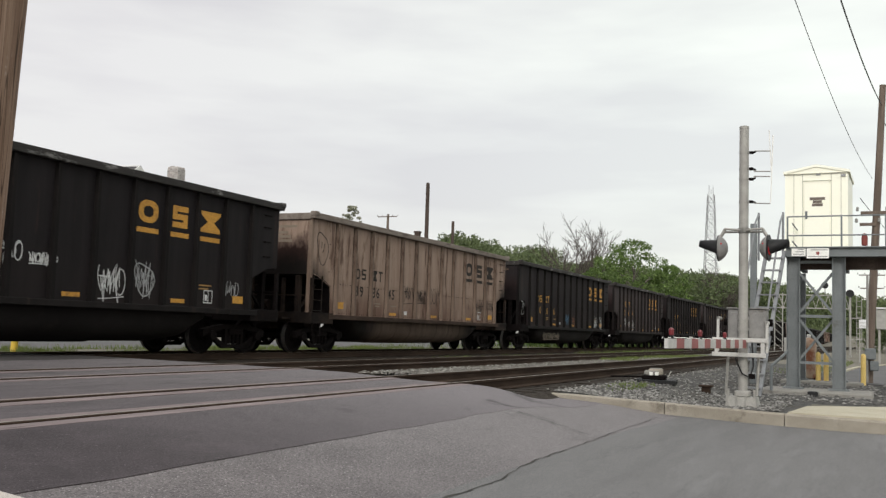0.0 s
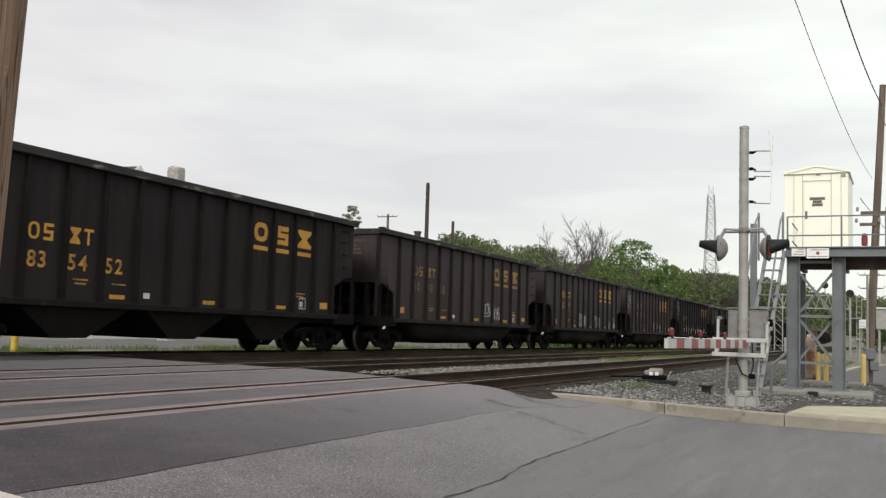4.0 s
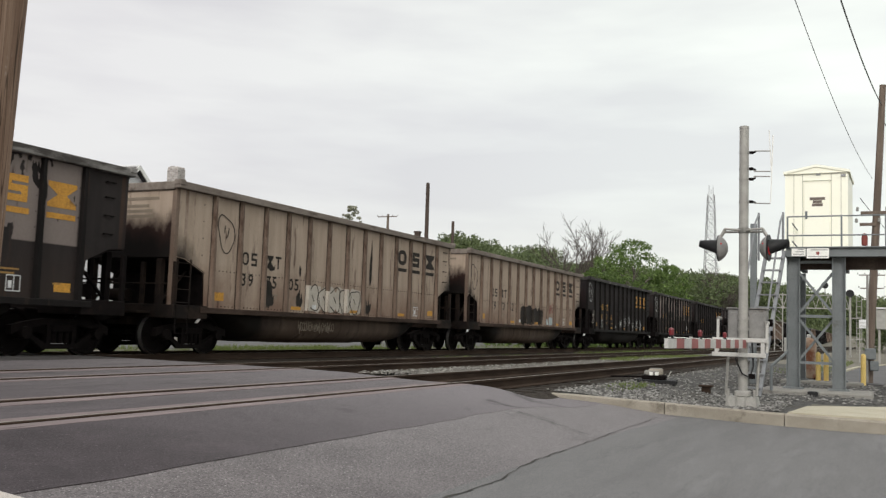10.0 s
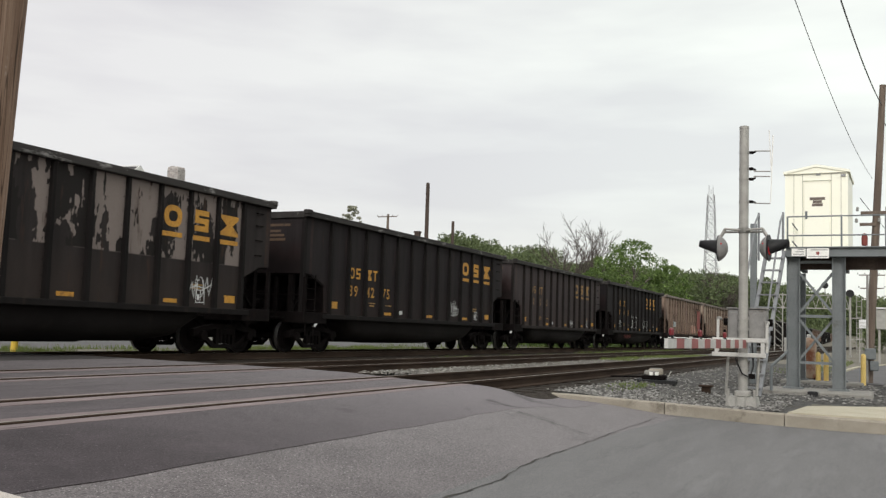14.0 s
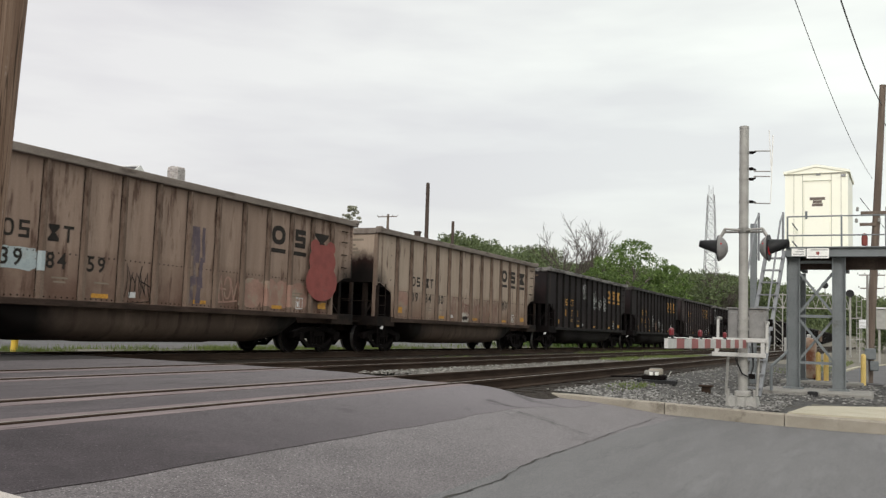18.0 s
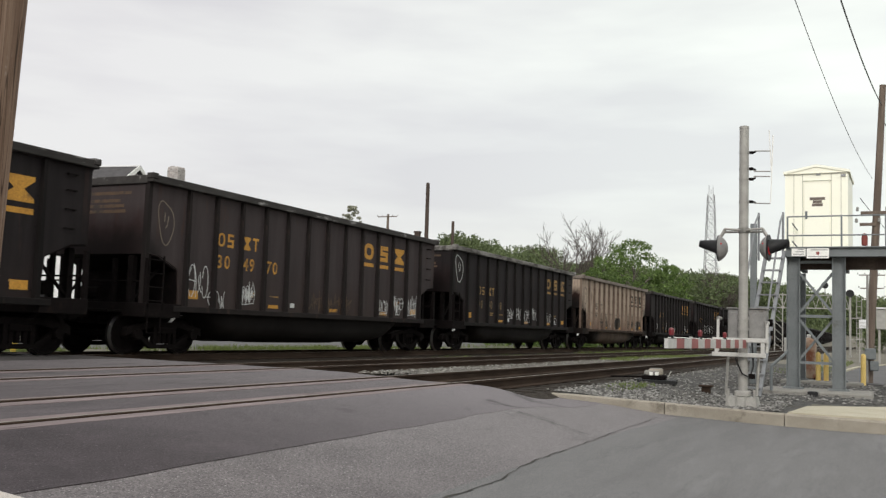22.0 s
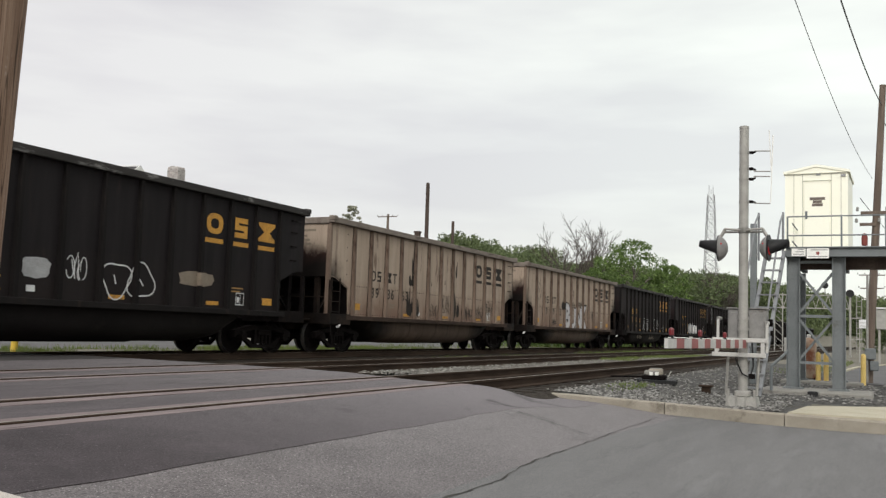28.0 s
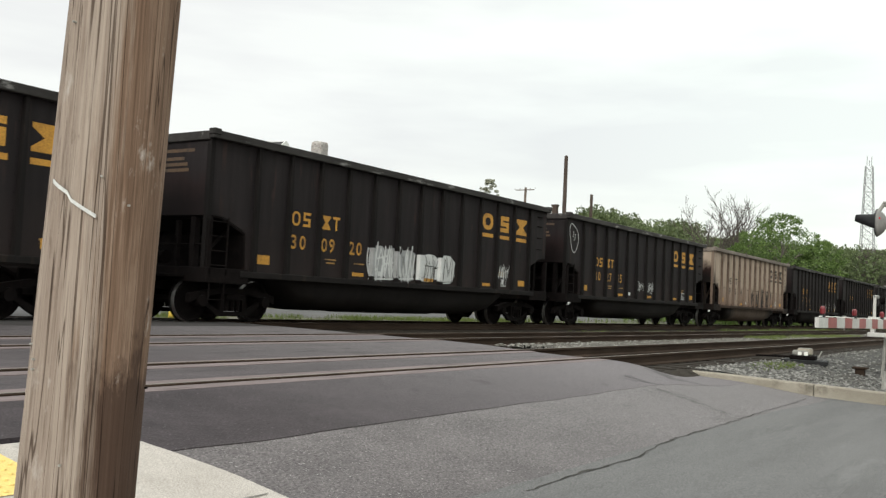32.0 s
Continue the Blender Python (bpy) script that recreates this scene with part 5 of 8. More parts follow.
    tagged(part("end_lettering", m, "mark_dim" if look_name not in LIGHT else "mark_faint", car, "faded lines of lettering on the end sheet"), kind="stuff")
    for kind, mat, *args in marks:
        m = Mesh()
        if kind == "scrawl":
            scrawl(m, *args)
            tagged(part("graffiti", m, mat, car, "sprayed loops of graffiti"), kind="stuff")
        elif kind == "egg":
            egg_loop(m, *args)
            tagged(part("graffiti", m, mat, car, "sprayed egg-shaped outline"), kind="stuff")
        elif kind == "patch":
            x, z, w, h, seed = args
            rnd = random.Random(seed)
            k = max(1, round(w / 0.75))
            for i in range(k):
                n, cx, cz = 20, x + w * (i + 0.5) / k, z + h / 2
                outline = []
                for q in range(n):
                    a = 6.283 * q / n
                    c, sn = math.cos(a), math.sin(a)
                    outline.append((cx + w / k * 0.56 * math.copysign(abs(c) ** 0.6, c) * rnd.uniform(0.86, 1.08), cz + h / 2 * math.copysign(abs(sn) ** 0.6, sn) * rnd.uniform(0.86, 1.08)))
                flat(m, outline, PANEL - 0.004 - 0.0002 * i)
            d = PANEL - FACE - 0.004
            for q in RIBS:
                if x - 0.05 < q < x + w + 0.05:
                    z0, z1 = z + 0.06 * h, z + h * rnd.uniform(0.8, 0.95)
                    f0, f1 = (PANEL - d * (1 - 0.25 * (v - 1.1) / 2.7) - 0.003 for v in (z0, z1))
                    m.add([(q - 0.047, f0, z0), (q + 0.047, f0, z0), (q + 0.045, f1, z1), (q - 0.045, f1, z1), (q - 0.061, PANEL, z0), (q - 0.058, PANEL, z1)], [(0, 1, 2, 3), (4, 0, 3, 5)])
            tagged(part("graffiti", m, mat, car, "sprayed blocks of colour"), kind="stuff")
        elif kind == "bubble":
            x, z, w, h, seed = args
            rnd = random.Random(seed)
            k = max(2, round(w / 0.6))
            for i in range(k):
                cx, ph = x + w * (i + 0.5) / k, rnd.uniform(0, 6.28)
                loop = []
                for q in range(23):
                    a = 6.283 * q / 22
                    r = 1 + 0.16 * math.sin(3 * a + ph)
                    loop.append((cx + w / k * 0.56 * r * math.cos(a), z + h / 2 + h / 2 * r * math.sin(a) * 0.92))
                stroke(m, loop, 0.032, PANEL - 0.009 - 0.0004 * i)
                stroke(m, [(cx - 0.08, z + h * 0.62), (cx + rnd.uniform(-0.05, 0.08), z + h * 0.38)], 0.032, PANEL - 0.009 - 0.0004 * i)
            tagged(part("graffiti", m, mat, car, "round outlined graffiti letters"), kind="stuff")
        elif kind == "drip":
            x, z, w, h, seed = args
            rnd = random.Random(seed)
            for i in range(11):
                q, top = x + w * (i + rnd.uniform(0.0, 0.8)) / 11, z + h * rnd.choice((0.35, 0.45, 0.6, 0.8, 1.0))
                low = max(z, top - h * rnd.uniform(0.2, 0.6))
                k = [(q + 0.025 * math.sin(7 * v + i), mix(top, low, v / 6)) for v in range(7)]
                stroke(m, k, w * rnd.uniform(0.08, 0.30), PANEL - 0.008 - 0.0003 * i)
            tagged(part("graffiti", m, mat, car, "long black drips"), kind="stuff")
        elif kind == "smear":
            x, z, w, h, seed = args
            rnd = random.Random(seed)
            n = max(5, int(w / 0.045))
            tops, feet = [], []
            for i in range(n + 1):
                u = i / n
                lobe = math.sin(math.pi * (0.08 + 0.84 * u)) ** 0.35
                tops.append(z + h * lobe * rnd.choice((0.45, 0.7, 0.85, 1.0)) * rnd.uniform(0.9, 1.0))
                feet.append(z + 0.12 * h * rnd.uniform(0, 1) + 0.35 * h * (1 - lobe))
            for i in range(n):
                x0, x1 = x + w * i / n, x + w * (i + 1) / n
                m.add([(x0, PANEL - 0.009, feet[i]), (x1, PANEL - 0.009, feet[i + 1]), (x1, PANEL - 0.009, tops[i + 1]), (x0, PANEL - 0.009, tops[i])], [(0, 1, 2, 3)])
            tagged(part("stain", m, mat, car, "ragged dark tar stain"), kind="stuff")
        elif kind == "word":
            text, x, z, tall, fat, font, y = args
            for ch, h, w in zip(text, tall, fat):
                glyph = font[ch]
                sign(m, ch, x, z, h, w / (glyph[2] * h), y, 0.0, font)
                x += w if font is BLOCK else w - 0.10
                x += 0.02
            tagged(part("graffiti", m, mat, car, "large block letters sprayed on the side"), kind="stuff")
        elif kind == "blot":
            for cx, cz, rx, rz in ((12.9, 2.02, 0.80, 0.55), (12.9, 2.60, 0.68, 0.48), (12.5, 3.0, 0.24, 0.2), (13.3, 3.0, 0.24, 0.2)):
                flat(m, [(cx + rx * math.cos(6.283 * k / 18), cz + rz * math.sin(6.283 * k / 18)) for k in range(18)], FACE - 0.012 - 0.003 * rz)
            tagged(part("graffiti", m, mat, car, "large dull red rounded shape"), kind="stuff")
    return car


BLACK = "black weathered steel coal car with yellow marks and graffiti"
BROWN = "brown-black dusty steel coal car with yellow marks"
TAN = "tan weathered steel coal car with rusty posts and sooty ends"
FLAKED = "black coal car with paint flaking off in grey patches"
W, Y, K, G = "mark_white", "mark_yellow", "mark_black", "mark_grey"
EGG = ("egg", W, 0.24, 2.66, 0.66, 0.98)


def tags(seed, n, lo=3, hi=11, mat=W, z0=1.2):
    """A few sprayed scrawls low on the side."""
    rnd = random.Random(seed)
    out = []
    for i in rnd.sample(range(lo, hi + 1), min(n, hi - lo + 1)):
        out.append(("scrawl", mat, RIBS[i] + 0.12, z0 + rnd.uniform(0, 0.25), rnd.choice((0.7, 0.75, 0.8)), rnd.uniform(0.35, 0.6), rnd.randint(0, 999)))
    return out


def shorten(car, k):
    """The same build of car with a shorter or longer body and its posts set to suit; trucks and couplers keep their size."""
    for ob in car.children:
        if ob.name.split(".")[0] in ("truck", "coupler", "ladder", "stirrup", "grab_iron", "corner_post", "side_post", "digit", "reflector"):
            ob.matrix_basis = Matrix.Translation(((k - 1) * ob.matrix_basis.translation.x, 0, 0)) @ ob.matrix_basis
            if ob.name.startswith("reflector"):
                ob.matrix_basis = Matrix.Diagonal((k, 1, 1, 1)) @ ob.matrix_basis
        else:
            ob.matrix_basis = Matrix.Diagonal((k, 1, 1, 1)) @ ob.matrix_basis


def train():
    cars = []
    add = cars.append
    add(coal_car(5.10, "jet", "302117", [("scrawl", W, RIBS[5] - 0.2, 1.75, 0.55, 0.42, 3), ("scrawl", W, RIBS[5] + 0.5, 1.78, 0.65, 0.2, 14), ("scrawl", W, RIBS[7] + 0.2, 1.22, 0.72, 0.62, 21), ("scrawl", W, RIBS[7] + 0.28, 1.35, 0.5, 0.45, 33), ("scrawl", G, RIBS[8] + 0.2, 1.35, 0.5, 0.62, 8), ("egg", G, RIBS[8] + 0.18, 1.32, 0.56, 0.68), ("scrawl", G, RIBS[11] + 0.05, 1.4, 0.6, 0.36, 12)], label=BLACK, shift=-RIB_STEP))
    add(coal_car(21.37, "tan", "398645", [("egg", K, 0.3, 2.55, 0.55, 0.9)] + tags(2, 5, 4, 11, K, 1.45), K, K, label=TAN))
    add(coal_car(37.76, "black", "302656", [("egg", W, 0.3, 1.6, 0.4, 0.6), ("scrawl", "mark_blue", 6.4, 1.3, 0.75, 0.45, 7), ("scrawl", "mark_dark_orange", 7.5, 1.25, 0.7, 0.4, 9)] + tags(3, 2, 10, 11) + [("scrawl", "mark_faint", 3.6, 0.5, 2.4, 0.32, 77, 0.022, -1.36)], label=BLACK))
    add(coal_car(53.73, "brown", "304614", tags(4, 3, 1, 7), label=BROWN, shift=-RIB_STEP))
    add(coal_car(68.98, "black", "835452", [], hopper=True, label="black three-bay hopper car with yellow marks", shift=-RIB_STEP))
    add(coal_car(84.62, "brown", "303018", tags(5, 2), "mark_faded", "mark_faded", label=BROWN, shift=-RIB_STEP))
    add(coal_car(100.75, "brown", "30497", [("smear", K, RIBS[3] + 0.62, 1.18, 0.30, 1.0, 611), ("smear", K, RIBS[3] + 0.12, 1.18, 0.24, 0.75, 612), ("smear", K, RIBS[2] + 0.74, 1.18, 0.14, 0.7, 613), ("smear", K, RIBS[5] + 0.55, 2.1, 0.16, 0.7, 614), ("patch", G, RIBS[4] + 0.15, 1.18, 1.5, 0.72, 61), ("scrawl", K, RIBS[4] + 0.15, 1.18, 1.5, 0.72, 62, 0.05), ("patch", G, RIBS[7] + 0.12, 1.18, 1.3, 0.68, 63), ("scrawl", K, RIBS[7] + 0.12, 1.2, 1.3, 0.66, 64, 0.05)] + tags(61, 1, 11, 11), label=BROWN, shift=-RIB_STEP))
    add(coal_car(116.25, "brown", "304196", [EGG] + tags(7, 3, 5, 9), label=BROWN, shift=-RIB_STEP))
    add(coal_car(131.77, "black", "302515", [EGG] + tags(8, 8, 1, 11), label=BLACK))
    add(coal_car(148.18, "flaked", "301727", tags(9, 4, 0, 5), "mark_faded", label=FLAKED, worn=True))
    add(coal_car(164.36, "pale", "397505", [("egg", K, 1.5, 2.5, 0.6, 0.9), ("patch", "mark_cream", 5.40, 1.14, 2.95, 0.80, 4), ("bubble", K, 5.45, 1.16, 2.8, 0.76, 5), ("smear", K, RIBS[7] + 0.10, 1.15, 0.42, 0.75, 7), ("smear", K, RIBS[7] + 0.36, 2.0, 0.15, 1.65, 8), ("smear", K, RIBS[7] + 0.12, 2.2, 0.06, 0.9, 9), ("smear", K, RIBS[2] + 0.06, 1.15, 0.45, 0.95, 10), ("smear", K, RIBS[2] + 0.20, 2.15, 0.30, 0.35, 11), ("smear", K, RIBS[3] + 0.52, 1.25, 0.30, 0.55, 12), ("smear", K, RIBS[3] + 0.60, 2.1, 0.10, 0.5, 13), ("scrawl", "mark_faint", 5.2, 0.60, 1.8, 0.26, 6, 0.022, -1.36)], K, K, label=TAN))
    add(coal_car(180.67, "pale", "397362", [("egg", K, 0.35, 2.45, 0.6, 0.95), ("patch", K, 5.9, 1.15, 2.9, 0.85, 3), ("patch", "mark_ice", RIBS[8] - 0.1, 1.17, 0.9, 0.4, 8), ("scrawl", "mark_red", RIBS[8] + 0.12, 1.78, 0.75, 0.45, 81)], K, K, label=TAN))
    add(coal_car(196.81, "black", "302166", [EGG, ("scrawl", "mark_cream", 0.95, 1.5, 0.6, 0.6, 5), ("scrawl", W, RIBS[1] + 0.05, 1.2, 0.6, 0.5, 9)] + tags(12, 6, 5, 11), label=BLACK))
    add(coal_car(213.13, "flaked", "301742", [EGG] + tags(13, 1, 10, 10), "mark_faded", label=FLAKED))
    add(coal_car(228.93, "black", "394275", tags(14, 1, 8, 8), label=BLACK))
    add(coal_car(244.97, "brown", "303055", tags(15, 1, 7, 7), "mark_faded", "mark_faded", label=BROWN, shift=-RIB_STEP))
    add(coal_car(260.15, "jet", "303489", [("bubble", W, RIBS[4] + 0.15, 1.3, 1.6, 0.75, 161), ("scrawl", W, RIBS[7] + 0.1, 1.3, 1.6, 0.6, 162), ("scrawl", W, RIBS[1] + 0.1, 1.3, 0.8, 0.45, 163)] + [("scrawl", "mark_red", 4.0, 0.66, 1.6, 0.24, 5, 0.014)], label=BLACK, shift=-RIB_STEP))
    add(coal_car(276.19, "tan", "398459", [("blot", "mark_red"), ("patch", "mark_ice", 2.45, 1.62, 0.85, 0.46, 4), ("drip", "mark_purple", RIBS[6] + 0.15, 1.2, 0.45, 1.8, 6), ("patch", "mark_pink", RIBS[8] + 0.1, 1.2, 2.8, 0.75, 3), ("scrawl", K, RIBS[4] + 0.1, 1.15, 0.85, 0.7, 17), ("scrawl", "mark_pink", RIBS[7] + 0.1, 1.3, 0.8, 0.6, 19, 0.05)], K, K, label="tan weathered coal car with a large red sprayed shape"))
    add(coal_car(292.37, "pale", "398480", [("patch", "mark_pink", RIBS[0] + 0.05, 1.55, 0.9, 0.5, 180)] + [("scrawl", "mark_brown", RIBS[k] + 0.12, 1.28, 0.8, 0.78, 181 + k, 0.034) for k in (4, 5, 6, 7, 8)] + [("scrawl", K, RIBS[9] + 0.15, 1.72, 0.65, 0.4, 189), ("patch", "mark_cream", RIBS[5] + 0.18, 1.09, 0.74, 0.40, 190), ("scrawl", K, RIBS[5] + 0.34, 1.22, 0.42, 0.10, 191, 0.05, PANEL - 0.014)], K, K, label=TAN))
    add(coal_car(308.94, "black", "300771", [("scrawl", W, RIBS[4] + 0.12, 2.75, 0.8, 0.75, 21, 0.024), ("scrawl", W, RIBS[6] + 0.12, 2.30, 0.8, 0.80, 22, 0.024), ("scrawl", W, RIBS[7] + 0.15, 2.25, 0.7, 0.55, 25, 0.024), ("scrawl", W, RIBS[8] + 0.12, 2.2, 0.75, 0.75, 23, 0.024)], label=BLACK, worn=True))
    add(coal_car(325.38, "black", "302333", [("scrawl", W, RIBS[4] + 0.06, 1.55, 0.8, 0.8, 201), ("scrawl", "mark_pink", RIBS[5] + 0.12, 1.3, 0.72, 0.5, 202, 0.035), ("scrawl", W, RIBS[6] + 0.10, 1.5, 0.8, 0.5, 203), ("scrawl", G, RIBS[7] + 0.16, 1.3, 0.22, 0.4, 204), ("scrawl", G, RIBS[7] + 0.62, 1.25, 0.2, 0.5, 205), ("smear", K, RIBS[7] + 0.12, 1.2, 0.5, 0.9, 206), ("scrawl", W, RIBS[10] + 0.16, 1.38, 0.62, 0.42, 207, 0.03), ("scrawl", W, RIBS[10] + 0.3, 1.22, 0.4, 0.12, 208)], label=BLACK))
    add(coal_car(341.69, "brown", "304970", [("egg", "mark_faint", 0.34, 2.5, 0.5, 0.95, 0.02), ("scrawl", W, RIBS[0] + 0.14, 1.25, 0.72, 0.85, 221), ("scrawl", W, RIBS[1] - 0.12, 1.12, 0.6, 0.42, 222), ("scrawl", W, RIBS[2] + 0.12, 1.27, 0.55, 0.50, 223), ("scrawl", W, RIBS[2] + 0.16, 1.36, 0.45, 0.36, 224), ("scrawl", "mark_dim", RIBS[5] + 0.12, 1.2, 2.4, 0.5, 225)] + tags(23, 3, 9, 11), label=BROWN, shift=-RIB_STEP))
    add(coal_car(357.50, "black", "300008", [EGG] + tags(24, 5, 4, 9), "mark_faded", "mark_faded", label=BLACK, worn=True))
    add(coal_car(373.82, "pale", "398126", [("egg", K, 0.5, 2.5, 0.6, 0.85), ("patch", K, 6.9, 1.15, 1.1, 0.75, 5), ("patch", K, 12.3, 1.15, 0.9, 0.7, 6)] + [("scrawl", K, RIBS[k] + 0.12, 1.22, 0.8, 0.55, 250 + k, 0.035) for k in (2, 3, 8, 9, 10)] + [("scrawl", "mark_faint", RIBS[8] + 0.1, 1.85, 2.4, 0.35, 259)], K, K, label=TAN))
    add(coal_car(390.26, "black", "302837", tags(26, 5, 0, 11), "mark_faded", label=BLACK))
    add(coal_car(406.60, "black", "301688", [("scrawl", W, 5.0, 1.2, 5.2, 0.8, 31, 0.06)] + tags(27, 1, 0, 0), label=BLACK))
    add(coal_car(422.10, "jet", "394241", [("patch", G, RIBS[4] + 0.2, 1.5, 0.6, 0.4, 280), ("bubble", W, RIBS[6] + 0.15, 1.2, 1.4, 0.8, 281), ("patch", "mark_faint", RIBS[8] + 0.4, 1.6, 1.1, 0.35, 282), ("scrawl", W, RIBS[5] + 0.2, 1.5, 0.5, 0.5, 283)], label=BLACK))
    add(coal_car(438.13, "pale", "398663", [("smear", K, RIBS[4] - 0.52, 1.18, 0.50, 1.05, 9), ("smear", K, RIBS[4] + 0.07, 1.15, 0.36, 0.85, 19), ("smear", K, RIBS[4] - 0.40, 2.20, 0.34, 0.62, 23), ("smear", K, RIBS[4] - 0.20, 2.55, 0.17, 1.10, 24), ("smear", K, RIBS[4] + 0.10, 2.7, 0.06, 0.8, 25), ("smear", K, RIBS[7] + 0.12, 1.15, 0.30, 1.15, 10), ("smear", K, RIBS[7] + 0.46, 1.18, 0.24, 1.15, 31), ("smear", K, RIBS[7] + 0.30, 2.70, 0.14, 0.85, 20), ("smear", K, RIBS[5] + 0.3, 2.3, 0.05, 0.3, 32), ("smear", K, RIBS[6] + 0.4, 2.4, 0.05, 0.25, 33)] + tags(29, 5, 4, 11, K), K, K, label="tan coal car with long black drips down its side"))
    add(coal_car(454.41, "pale", "398943", [("egg", K, 1.4, 2.4, 0.6, 0.8), ("patch", K, 5.05, 2.0, 0.7, 0.42, 12), ("word", K, "BUNK", 5.42, 1.11, (1.30, 1.08, 1.12, 1.30), (1.06, 0.96, 1.06, 1.04), EDGE, PANEL - 0.010),
                                          ("word", "mark_spray", "BUNK", 5.47, 1.15, (1.20, 0.98, 1.02, 1.16), (0.94, 0.84, 0.94, 0.92), BLOCK, PANEL - 0.014),
                                          ("scrawl", K, RIBS[5] + 0.15, 2.2, 0.5, 0.25, 5), ("scrawl", K, RIBS[6] + 0.2, 2.25, 0.6, 0.22, 6), ("scrawl", K, RIBS[2] + 0.2, 1.25, 0.6, 0.22, 7), ("scrawl", K, RIBS[8] + 0.6, 1.6, 0.5, 0.45, 8)], K, K, label="tan coal car with large grey block letters sprayed on it"))
    add(coal_car(471.20, "black", "302810", [("bubble", W, RIBS[5] - 0.4, 1.25, 1.5, 0.78, 41), ("scrawl", W, RIBS[5] - 0.3, 1.3, 1.3, 0.6, 44), ("bubble", W, RIBS[8] - 0.5, 1.25, 1.7, 0.78, 42), ("scrawl", "mark_faint", 4.6, 0.66, 1.2, 0.24, 43, 0.02, -1.36), ("scrawl", "mark_faint", 8.0, 0.62, 1.4, 0.24, 45, 0.02, -1.36)], label=BLACK))
    add(coal_car(487.75, "black", "300920", [("patch", G, 5.30, 1.17, 1.95, 0.85, 51), ("scrawl", W, 5.3, 1.2, 1.95, 0.8, 53, 0.045), ("patch", W, 7.45, 1.17, 1.75, 0.80, 52), ("scrawl", K, 7.45, 1.2, 1.75, 0.75, 54, 0.022)] + tags(32, 1, 10, 10), label=BLACK))
    add(coal_car(504.00, "black", "302735", [EGG] + tags(33, 2), label=BLACK))
    add(coal_car(520.30, "pale", "398504", [("scrawl", K, 7.0, 1.2, 4.0, 0.9, 61, 0.09)], K, K, label=TAN))
    add(coal_car(536.60, "black", "302051", tags(35, 3), label=BLACK))
    for i in range(6):
        add(coal_car(552.9 + 16.3 * i, "black", "", [], label="black weathered steel coal car far down the track"))
    # some cars are of a shorter build: the gap to the next car tells their length
    fronts = sorted((car.location.x, car) for car in cars)
    for (x0, car), (x1, _) in zip(fronts, fronts[1:]):
        length = x1 - x0 - 1.6
        if length < 14.3 or 15.05 < length < 15.4:
            shorten(car, length / BODY)
    return cars


CARS = train()

